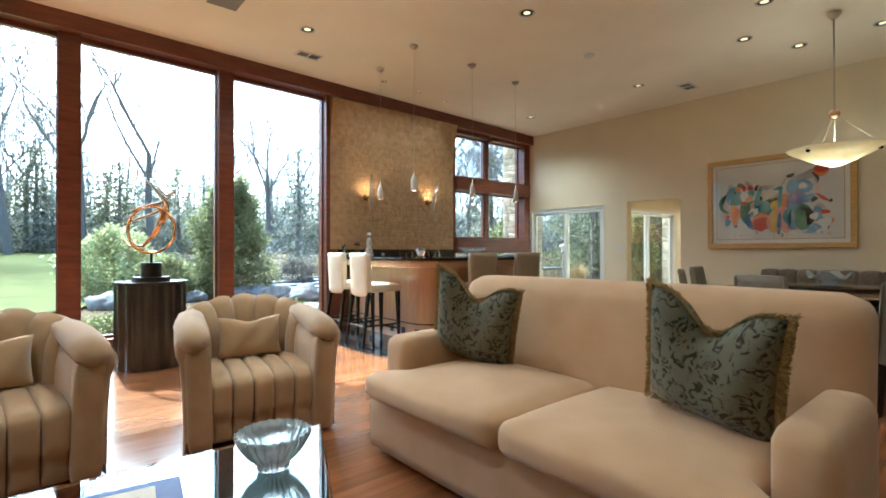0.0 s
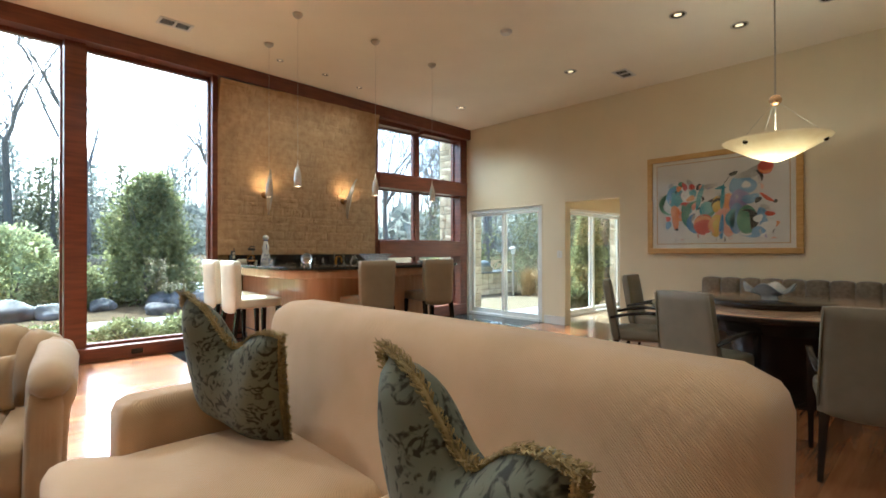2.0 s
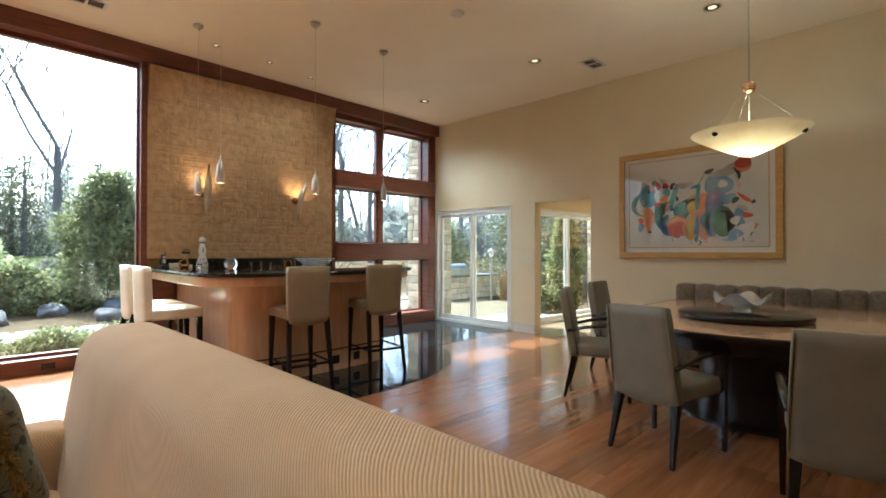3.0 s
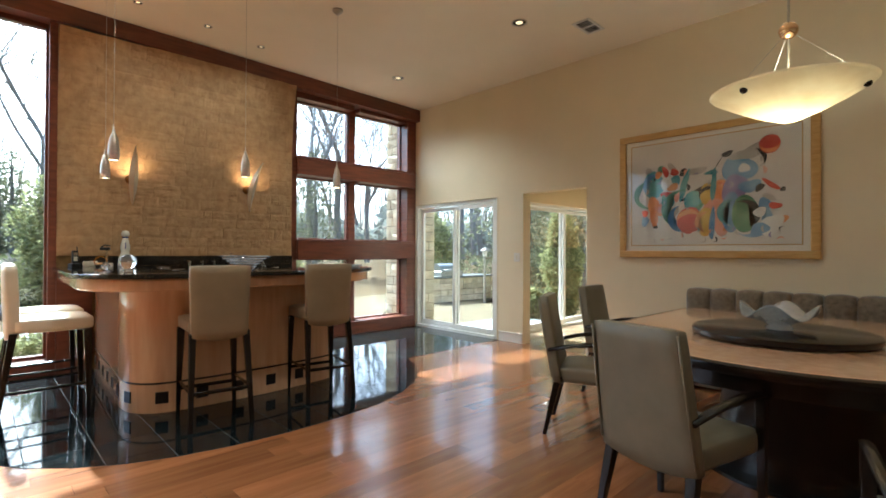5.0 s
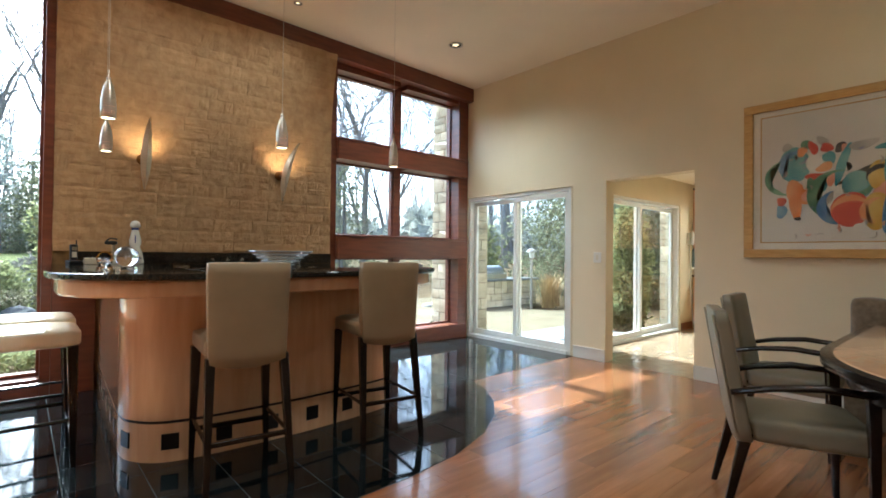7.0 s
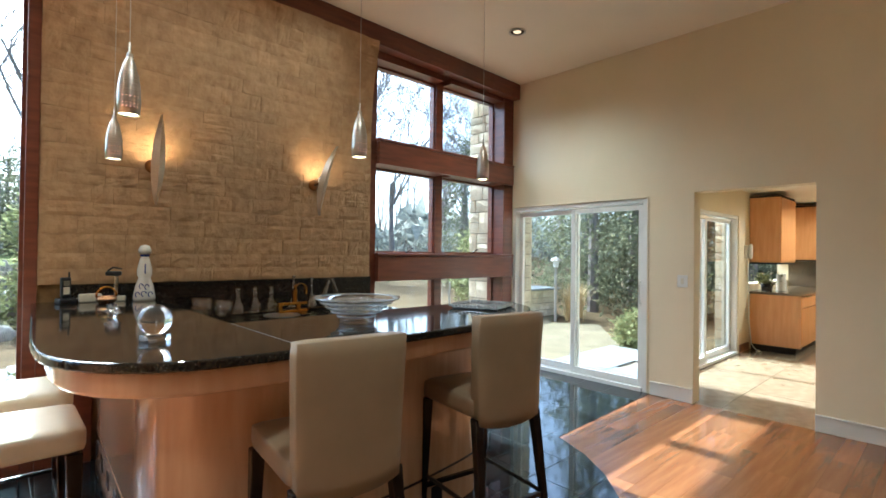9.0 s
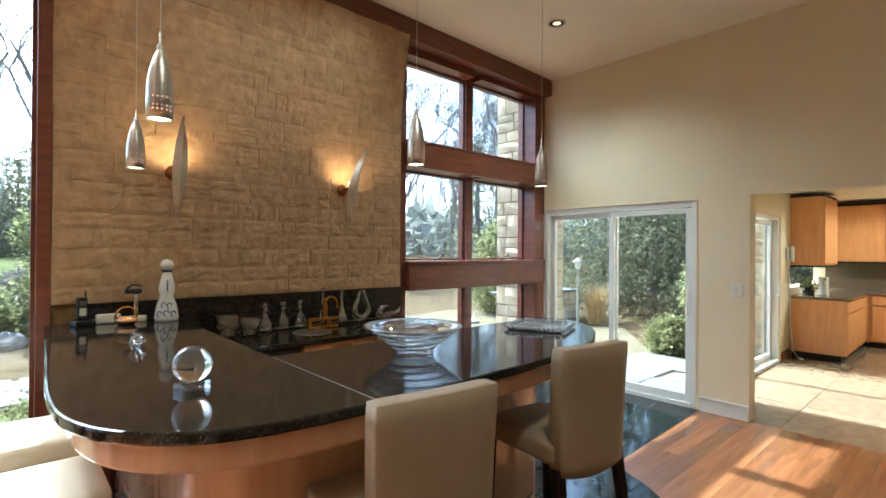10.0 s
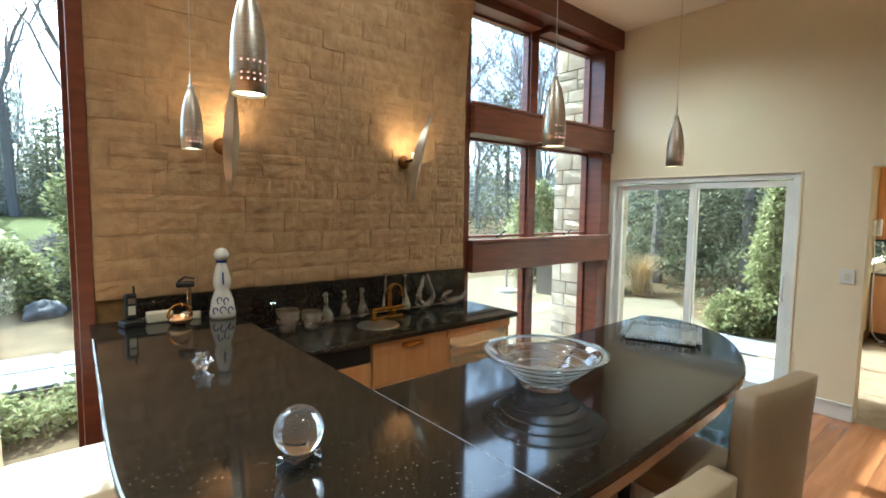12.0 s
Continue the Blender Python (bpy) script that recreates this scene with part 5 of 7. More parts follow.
def crescent(cu, cv, r, ink, rot=0.0, fat=0.5, n=14):
    """A moon-shaped stroke of ink, its back towards rot."""
    global layer
    layer += 1
    x = WX - 0.0248 - 0.00003 * layer
    b = bmesh.new()
    arc = [-1.75 + 3.5 * i / n for i in range(n + 1)]
    line = [(math.cos(a), math.sin(a)) for a in arc] + [(math.cos(a) * (1 - fat) - 0.18 * fat, math.sin(a) * 0.97) for a in arc[-2:0:-1]]
    vs = []
    for p, q in line:
        p, q = r * (p * math.cos(rot) - q * math.sin(rot)), r * (p * math.sin(rot) + q * math.cos(rot))
        vs.append(b.verts.new((x, IY1 - cu * (IY1 - IY0) - p, IZ0 + cv * (IZ1 - IZ0) + q)))
    bmesh.ops.triangulate(b, faces=[b.faces.new(vs)])
    part("ink_patch", b, INK[ink], pc)


def ball(cu, cv, ru, rv, ink, shade, rot=0.0):
    """A round patch with a darker moon along one side."""
    blob(cu, cv, ru, rv, ink, 0.0, 0.04)
    crescent(cu, cv, (ru + rv) * 0.5, shade, rot, 0.38)


# rider, horse and players, from the print's left to its right
blob(0.60, 0.22, 0.30, 0.06, "grey", 0.0, 0.3)
ball(0.145, 0.60, 0.115, 0.125, "teal", "blue", 2.6)
crescent(0.10, 0.50, 0.15, "green", 3.5, 0.25)
blob(0.24, 0.60, 0.05, 0.09, "white", 0.3, 0.3)
for u, v, ru, rv, ink, rot in ((0.20, 0.75, 0.05, 0.03, "green", 0.7), (0.23, 0.72, 0.03, 0.05, "red", 0.2), (0.18, 0.70, 0.04, 0.03, "orange", 0.5), (0.27, 0.77, 0.05, 0.025, "grey", -0.5), (0.29, 0.71, 0.05, 0.028, "red", -0.4),
                              (0.30, 0.63, 0.04, 0.05, "teal", 0.5), (0.28, 0.56, 0.06, 0.03, "orange", 0.2), (0.35, 0.70, 0.05, 0.028, "ink", 0.5), (0.37, 0.67, 0.03, 0.05, "pink", 0.3), (0.24, 0.49, 0.07, 0.028, "red", 0.1),
                              (0.22, 0.42, 0.035, 0.055, "green", 0.1), (0.27, 0.42, 0.035, 0.05, "teal", 0.0), (0.31, 0.47, 0.03, 0.06, "pink", -0.2), (0.16, 0.37, 0.075, 0.10, "orange", 0.3), (0.22, 0.34, 0.06, 0.05, "pink", -0.2),
                              (0.15, 0.26, 0.04, 0.10, "orange", 0.15), (0.085, 0.23, 0.045, 0.045, "blue", 0.0), (0.085, 0.31, 0.04, 0.028, "red", 0.2), (0.28, 0.30, 0.09, 0.03, "grey", 0.7), (0.16, 0.165, 0.03, 0.012, "ink", 0.0)):
    blob(u, v, ru, rv, ink, rot, 0.22, 16)
blob(0.355, 0.57, 0.034, 0.14, "teal", -0.3, 0.2)
crescent(0.33, 0.34, 0.20, "green", 2.9, 0.3)
crescent(0.335, 0.24, 0.14, "blue", 3.4, 0.4)
blob(0.44, 0.50, 0.16, 0.022, "ink", 0.45, 0.3)
ball(0.415, 0.40, 0.10, 0.095, "teal", "green", -1.2)
ball(0.385, 0.22, 0.125, 0.115, "red", "orange", 1.7)
ball(0.505, 0.46, 0.075, 0.10, "yellow", "ink", 1.9)
ball(0.585, 0.48, 0.085, 0.10, "orange", "red", 0.4)
blob(0.545, 0.36, 0.10, 0.045, "pink", -0.1, 0.3)
ball(0.49, 0.20, 0.085, 0.125, "yellow", "orange", 2.8)
ball(0.585, 0.20, 0.08, 0.125, "pink", "orange", 0.2)
blob(0.538, 0.55, 0.026, 0.14, "teal", -0.1, 0.12)
blob(0.525, 0.67, 0.06, 0.02, "teal", 0.2, 0.3)
blob(0.53, 0.18, 0.026, 0.15, "blue", -0.05, 0.12)
blob(0.685, 0.68, 0.15, 0.11, "blue", 0.4, 0.18)
blob(0.66, 0.50, 0.10, 0.13, "violet", -0.3, 0.2)
blob(0.735, 0.81, 0.13, 0.05, "grey", 0.25, 0.3)
crescent(0.78, 0.76, 0.09, "ink", 0.5, 0.14)
blob(0.715, 0.68, 0.045, 0.04, "white", 0.3, 0.2)
blob(0.745, 0.51, 0.085, 0.055, "blue", 0.3, 0.25)
ball(0.64, 0.28, 0.085, 0.17, "blue", "teal", 2.9)
ball(0.72, 0.26, 0.12, 0.15, "green", "ink", 0.5)
crescent(0.76, 0.20, 0.17, "blue", -0.6, 0.4)
for u, v, ru, rv, ink, rot in ((0.83, 0.34, 0.06, 0.05, "blue", 0.4), (0.80, 0.27, 0.06, 0.035, "white", 0.2), (0.86, 0.51, 0.085, 0.02, "red", -0.65), (0.92, 0.46, 0.025, 0.018, "ink", 0.0), (0.80, 0.49, 0.05, 0.022, "ink", 0.6),
                              (0.88, 0.32, 0.05, 0.028, "red", 0.0), (0.92, 0.20, 0.05, 0.026, "orange", 0.2), (0.86, 0.15, 0.075, 0.10, "white", -0.5), (0.80, 0.12, 0.09, 0.04, "blue", 0.2), (0.62, 0.83, 0.06, 0.02, "ink", 0.3),
                              (0.57, 0.76, 0.05, 0.004, "ink", 1.0), (0.44, 0.70, 0.085, 0.034, "grey", 0.3), (0.11, 0.75, 0.035, 0.03, "grey", 0.0), (0.78, 0.87, 0.09, 0.02, "grey", 0.3), (0.85, 0.40, 0.07, 0.02, "grey", -0.5)):
    blob(u, v, ru, rv, ink, rot, 0.22, 16)
ball(0.853, 0.87, 0.085, 0.075, "red", "orange", -1.6)
for i in range(46):
    u = art.uniform(0.06, 0.95)
    crescent(u, art.uniform(0.02, 0.16) if i < 26 else art.uniform(0.2, 0.75), art.uniform(0.012, 0.04), art.choice(("grey", "grey", "ink", "white", "violet", "pink")), art.uniform(0, 6.3), art.uniform(0.2, 0.6), 8)

# bowl pendant over the table
LX, LY = 6.30, 0.78
pl = thing("bowl_pendant_lamp", "alabaster glass bowl pendant lamp over the table", "pendant lamp")
part("ceiling_cup", lathe([(0.0, 0.0), (0.02, 0.0), (0.06, 0.05), (0.065, 0.065), (0.0, 0.066)], 32, (LX, LY, ceil_z(LX) - 0.067)), NICKEL, pl, smooth=True)
part("rod", tube([(LX, LY, 2.30), (LX, LY, ceil_z(LX) - 0.06)], 0.008, 8), NICKEL, pl, smooth=True)
b = bmesh.new()
bmesh.ops.create_uvsphere(b, u_segments=24, v_segments=12, radius=0.052, matrix=Matrix.Translation((LX, LY, 2.62)))
part("ball", b, BRONZE, pl, smooth=True)
part("bowl", lathe([(0.0, 2.055), (0.045, 2.06), (0.18, 2.115), (0.32, 2.19), (0.41, 2.243), (0.425, 2.258), (0.41, 2.26), (0.315, 2.208), (0.17, 2.135), (0.04, 2.08), (0.0, 2.075)], 64, (LX, LY, 0)), ALAB, pl, smooth=True)
for k in range(3):
    a = 0.6 + k * 2 * math.pi / 3
    c, s = math.cos(a), math.sin(a)
    part("hanger_wire", tube([(LX + 0.03 * c, LY + 0.03 * s, 2.59), (LX + 0.38 * c, LY + 0.38 * s, 2.25)], 0.002, 6), NICKEL, pl)
    b = bmesh.new()
    bmesh.ops.create_uvsphere(b, u_segments=12, v_segments=8, radius=0.022, matrix=Matrix.Translation((LX + 0.365 * c, LY + 0.365 * s, 2.215)))
    part("stud", b, EBONY, pl, smooth=True)
lamp("bowl_light", "POINT", (LX, LY, 2.19), BOWL_W, radius=0.05)

# perforated drop pendants over the bar
for px, py in ((3.452, 4.42), (3.543, 5.33), (4.408, 4.36), (5.345, 4.395)):
    z0 = 1.928 if py < 5 and px < 3.5 else 1.902
    zt = ceil_z(px)
    d = thing("drop_pendant", "perforated brushed-nickel bullet pendant over the bar", "pendant lamp", "bar pendants")
    part("ceiling_cup", lathe([(0.0, 0.0), (0.012, 0.0), (0.05, 0.03), (0.055, 0.05), (0.0, 0.051)], 28, (px, py, zt - 0.052)), NICKEL, d, smooth=True)
    part("cord", tube([(px, py, z0 + 0.262), (px, py, zt - 0.04)], 0.0014, 6), NICKEL, d)
    sh = part("shade", lathe([(0.0345, 0.0), (0.036, 0.0), (0.0382, 0.05), (0.036, 0.105), (0.0295, 0.15), (0.020, 0.187), (0.0115, 0.208), (0.0085, 0.214), (0.011, 0.219), (0.0085, 0.227), (0.004, 0.232), (0.003, 0.268), (0.0, 0.27)], 32, (px, py, z0)), NICKEL, d, smooth=True)
    part("bulb", lathe([(0.0, 0.004), (0.032, 0.005), (0.032, 0.012), (0.0, 0.013)], 24, (px, py, z0)), BULB, d)
    b = bmesh.new()
    for r in range(4):
        for k in range(5):
            a = math.radians(-92) + (k - 2) * 0.34
            bmesh.ops.create_circle(b, cap_ends=True, segments=8, radius=0.0024, matrix=Matrix.Translation((px + 0.0376 * math.cos(a), py + 0.0376 * math.sin(a), z0 + 0.026 + r * 0.0125)) @ Euler((0, math.pi / 2, a)).to_matrix().to_4x4())
    part("perforation", b, HOLE, sh, "glowing round holes")
    lamp("drop_light", "SPOT", (px, py, z0 + 0.008), DROP_W, (1.0, 0.82, 0.62), 0.03, (px, py, 0), 95, 0.8)

# blade sconces on the stone
for sx, lean in ((3.93, 0.03), (5.21, 0.17)):
    s = thing("blade_sconce", "silver blade wall sconce glowing on the stone panel", "wall lamp", "pair of sconces")
    part("wall_plate", lathe([(0.0, 0.0), (0.045, 0.0), (0.05, 0.02), (0.0, 0.05)], 24), OLDBRASS, s, smooth=True).matrix_basis = pose(sx, 6.362, 2.04, 90, 0, 0)
    b = bmesh.new()
    n = 14
    g = []
    for i in range(n + 1):
        k = i / n
        w = 0.042 * math.sin(math.pi * (0.02 + 0.96 * k) ** 0.9) + 0.002
        bend = 0.10 * (2 * k - 1) ** 2
        zc2 = 1.76 + 0.64 * k
        xc = sx + lean * (k - 0.4) + 0.06 * lean / 0.17 * (2 * k - 1) ** 2
        y = 6.17 + bend * 0.4
        g.append([b.verts.new((xc - w, y + 0.018, zc2)), b.verts.new((xc, y - 0.014, zc2)), b.verts.new((xc + w, y + 0.018, zc2)), b.verts.new((xc, y + 0.004, zc2))])
    for p, q in zip(g, g[1:]):
        for j in range(4):
            b.faces.new((p[j], p[(j + 1) % 4], q[(j + 1) % 4], q[j]))
    b.faces.new(g[0])
    b.faces.new(g[-1])
    bmesh.ops.recalc_face_normals(b, faces=b.faces[:])
    part("blade", b, NICKEL, s, smooth=True, angle=35)
    part("bracket", tube([(sx, 6.33, 2.04), (sx, 6.185, 2.05)], 0.012, 8), OLDBRASS, s, smooth=True)
    part("bulb", lathe([(0.0, 0.0), (0.012, 0.0), (0.014, 0.03), (0.0, 0.045)], 12, (sx, 6.235, 2.06)), CANB, s, smooth=True)
    lamp("sconce_light", "SPOT", (sx, 6.215, 2.11), SCONCE_W, (1.0, 0.62, 0.30), 0.025, (sx + lean * 0.3, 6.40, 2.31), 158, 0.8)

# recessed ceiling lights, vents, loudspeaker
# the last six of CANS are unseen, added to brighten the room
CANS = [(2.26, 4.91), (6.93, 5.40), (6.83, 3.23), (6.27, 1.62), (6.96, 1.24), (5.49, 1.19), (3.87, 2.95), (6.95, 0.47), (0.6, 2.9), (2.2, 0.9), (-1.4, 1.0), (4.2, -1.2), (1.2, -1.6), (6.9, -1.6)]
MINI = [(3.86, 5.71), (4.53, 5.73), (5.16, 5.82)]
for i, (x, y) in enumerate(CANS + MINI):
    big = i < len(CANS)
    r, z = (0.085, ceil_z(x)) if big else (0.045, ceil_z(x))
    c = thing("recessed_light", "round recessed ceiling light with a metal trim, six of the set added unseen" if big else "small recessed spotlight beside the beam", "ceiling light", "recessed lights" if big else "small spotlights", Matrix.Translation((x, y, z)))
    part("trim_ring", lathe([(r, -0.001), (r, -0.007), (r * 0.85, -0.007), (r * 0.78, -0.0005)], 32), NICKEL, c, smooth=True)
    part("reflector", lathe([(r * 0.80, -0.002), (r * 0.60, -0.0012), (r * 0.45, -0.0015)], 32), GUNMETAL, c, smooth=True)
    part("bulb", lathe([(r * 0.46, -0.0025), (0.0, -0.003)], 24), CANB, c)
    lamp("can_light", "SPOT", (x, y, z - 0.02), CAN_W * (0.08 if x > 5.3 and y < 3.5 else 0.4 if y < 1 else 1.0) if big else CAN_W * 0.15, radius=r * 0.8, target=(x, y + 0.001, 0), spread=140, blend=1.0)
for x, y, n in ((2.59, 5.59, 0), (7.40, 2.75, 0)):
    v = thing("ceiling_vent", "white louvred ceiling air vent", "air vent", "ceiling vents", Matrix.Translation((x, y, ceil_z(x))))
    part("backing", box(-0.14, 0.14, -0.07, 0.07, -0.003, -0.001), GUNMETAL, v)
    for a in (((-0.17, 0.17, -0.10, -0.07)), ((-0.17, 0.17, 0.07, 0.10)), ((-0.17, -0.14, -0.07, 0.07)), ((0.14, 0.17, -0.07, 0.07)), ((-0.012, 0.012, -0.07, 0.07))):
        part("frame", box(*a, -0.010, -0.0005, 0.002, 1), WHITE, v)
    for k in range(5):
        for x0, x1 in ((-0.138, -0.014), (0.014, 0.138)):
            b = box(x0, x1, -0.008, 0.008, -0.0015, 0.0015)
            bmesh.ops.transform(b, matrix=Matrix.Translation((0, -0.055 + k * 0.027, -0.009)) @ Matrix.Rotation(0.6, 4, "X"), verts=b.verts)
            part("slat", b, WHITE, v)
sp = thing("ceiling_speaker", "square grey ceiling loudspeaker grille", "loudspeaker", m=pose(1.34, 4.88, ceil_z(1.34), 0, 0, 0))
part("grille", box(-0.15, 0.15, -0.15, 0.15, -0.012, -0.001, 0.004, 1), M("grey_grille", "#8d8a80", "#7e7b72", 60, 0.6, bump=0.4, bscale=400), sp)
sm = thing("smoke_detector", "white round smoke detector on the ceiling", "smoke detector", m=Matrix.Translation((5.3, 3.11, ceil_z(5.3))))
part("housing", lathe([(0.0, -0.035), (0.05, -0.035), (0.065, -0.02), (0.068, -0.001), (0.0, -0.001)], 32), WHITE, sm, smooth=True, angle=40)
sw = thing("light_switch", "ivory wall switch plate beside the doorway", "light switch")
part("plate", box(WX - 0.008, WX - 0.0005, 4.185, 4.285, 1.13, 1.25, 0.003, 1), WHITE, sw)
part("rocker", box(WX - 0.012, WX - 0.0081, 4.22, 4.25, 1.16, 1.22, 0.002, 1), IVORY, sw)
fo = thing("floor_outlet", "dark outlet plate in the mahogany sill board", "outlet")
part("plate", box(2.32, 2.44, 6.333, 6.339, 0.04, 0.10, 0.002, 1), GUNMETAL, fo)

# ---------- kitchen ----------
lc = thing("kitchen_cabinet", "maple kitchen base cabinet with dark reveals", "cabinet")
part("end_panel", box(11.75, 11.78, 3.95, 4.60, 0.10, 0.87), MAPLE2, lc)
part("body", box(11.781, 14.18, 3.97, 4.60, 0.10, 0.87), MAPLE2, lc)
part("toe_kick", box(11.81, 14.18, 4.02, 4.60, 0.0, 0.099), DARKGAP, lc)
for i in range(4):
    x = 11.79 + i * 0.44
    part("drawer", box(x, x + 0.43, 3.945, 3.969, 0.70, 0.84, 0.003, 1), MAPLE2, lc)
    part("door", box(x, x + 0.43, 3.945, 3.969, 0.12, 0.68, 0.003, 1), MAPLE2, lc)
lc2 = thing("kitchen_cabinet", "maple kitchen base cabinet along the far wall", "cabinet")
part("body", box(13.58, 14.18, 1.2, 3.94, 0.10, 0.87), MAPLE2, lc2)
part("toe_kick", box(13.64, 14.18, 1.2, 3.94, 0.0, 0.099), DARKGAP, lc2)
for i in range(4):
    y = 1.3 + i * 0.65
    part("drawer", box(13.555, 13.579, y, y + 0.64, 0.70, 0.84, 0.003, 1), MAPLE2, lc2)
    part("door", box(13.555, 13.579, y, y + 0.64, 0.12, 0.68, 0.003, 1), MAPLE2, lc2)
kt = thing("kitchen_worktop", "brown granite L-shaped kitchen worktop", "worktop")
part("worktop", prism([(11.72, 4.615), (11.72, 3.92), (13.54, 3.92), (13.54, 1.2), (14.19, 1.2), (14.19, 4.615)], 0.872, 0.91, 0.004, 1), KGRAN, kt)
uc = thing("wall_cabinet", "maple wall cabinet with a dark top line", "cabinet")
part("body", box(11.78, 12.7, 4.22, 4.615, 1.36, 2.36), MAPLE2, uc)
part("top_line", box(11.77, 12.71, 4.21, 4.615, 2.361, 2.39), DARKGAP, uc)
part("bottom_line", box(11.77, 12.71, 4.21, 4.615, 1.335, 1.359), DARKGAP, uc)
part("door", box(11.79, 12.69, 4.20, 4.219, 1.37, 2.35, 0.003, 1), MAPLE2, uc)
uc2 = thing("wall_cabinet", "maple wall cabinets along the far kitchen wall", "cabinet")
part("body", box(13.84, 14.19, 1.2, 4.615, 1.40, 2.36), MAPLE2, uc2)
part("top_line", box(13.83, 14.19, 1.2, 4.615, 2.361, 2.39), DARKGAP, uc2)
part("bottom_line", box(13.83, 14.19, 1.2, 4.615, 1.375, 1.399), DARKGAP, uc2)
for i in range(4):
    y = 1.25 + i * 0.84
    part("door", box(13.82, 13.839, y, y + 0.83, 1.41, 2.35, 0.003, 1), MAPLE2, uc2)
tb = thing("backsplash", "brown stone backsplash behind the worktop", "backsplash")
part("slab", box(14.175, 14.195, 1.2, 4.6, 0.912, 1.37), KGRAN, tb)
so = thing("outlet_plate", "white double outlet plate on the backsplash", "outlet")
part("plate", box(14.165, 14.174, 3.2, 3.5, 1.08, 1.26, 0.003, 1), WHITE, so)
pt = thing("potted_plant", "small green plant in a grey pot on the worktop", "potted plant", m=Matrix.Translation((11.93, 4.42, 0.91)))
part("pot", lathe([(0.0, 0), (0.07, 0), (0.085, 0.13), (0.075, 0.13), (0.0, 0.12)], 24), GUNMETAL, pt, smooth=True)
rt = thing("paper_towel", "white roll of paper towel on its stand", "paper towel", m=Matrix.Translation((12.25, 4.3, 0.91)))
part("roll", lathe([(0.0, 0.01), (0.065, 0.01), (0.065, 0.27), (0.0, 0.27)], 24), WHITE, rt, smooth=True, angle=40)
part("stand", lathe([(0.0, 0.0), (0.08, 0.0), (0.08, 0.009), (0.0, 0.0095)], 24), STEEL, rt)
wp = thing("wall_phone", "white wall telephone with a hanging coiled cord", "telephone")
part("base", box(11.52, 11.62, KY - 0.05, KY - 0.001, 1.42, 1.62, 0.01), WHITE, wp)
part("handset", soft(11.54, 11.60, KY - 0.10, KY - 0.052, 1.41, 1.64, 0.02, 0, 4), WHITE, wp, smooth=True)
part("cord", tube([(11.56, KY - 0.03, 1.42), (11.57, KY - 0.05, 1.0), (11.55, KY - 0.06, 0.5), (11.60, KY - 0.08, 0.12), (11.66, KY - 0.12, 0.03), (11.62, KY - 0.2, 0.012), (11.55, KY - 0.16, 0.012)], 0.008, 6), WHITE, wp, smooth=True)
# this spot and its panel are added out of view to brighten the kitchen
lamp("kitchen_fill_light", "SPOT", (12.6, 2.6, 2.40), 44, (1.0, 0.86, 0.68), 0.1, (12.6, 2.601, 0), 176, 0.25)
kl = thing("ceiling_light", "unseen flush light panel added to brighten the kitchen", "ceiling light", m=Matrix.Translation((12.6, 2.6, 2.45)))
part("frame", box(-0.3, 0.3, -0.1, 0.1, -0.03, -0.001, 0.004, 1), WHITE, kl)
part("diffuser", box(-0.28, 0.28, -0.085, 0.085, -0.033, -0.0305), BULB, kl)


# ---------- garden ----------
def tri_cloud(name, mat, parent, spots, size, droop=0.0, label="", per=1, flat=0.0):
    """Many small leaves, each a bent pair of triangles, at given spots (place, outward direction)."""
    vs, fs = [], []
    for p, n in spots:
        for _ in range(per):
            s = size * rnd.uniform(0.6, 1.3)
            d = Vector((rnd.gauss(0, 1), rnd.gauss(0, 1), rnd.gauss(0, 1) * (1 - flat))) + n * 1.2
            d.z -= droop
            d.normalize()
            u = d.cross(Vector((rnd.gauss(0, 1), rnd.gauss(0, 1), rnd.gauss(0, 1)))).normalized()
            o = p + Vector((rnd.gauss(0, 1), rnd.gauss(0, 1), rnd.gauss(0, 1))) * size * 0.5
            k = len(vs)
            w = d.cross(u) * 0.15 * s
            vs += [o, o + d * s * 0.5 + u * s * 0.28 + w, o + d * s, o + d * s * 0.5 - u * s * 0.28 + w]
            fs += [(k, k + 1, k + 2), (k, k + 2, k + 3)]
    me = bpy.data.meshes.new(name)
    me.from_pydata([tuple(v) for v in vs], [], fs)
    me.materials.append(mat)
    ob = new(name, me)
    ob.parent = parent
    if label:
        ob["label"] = label
    return ob


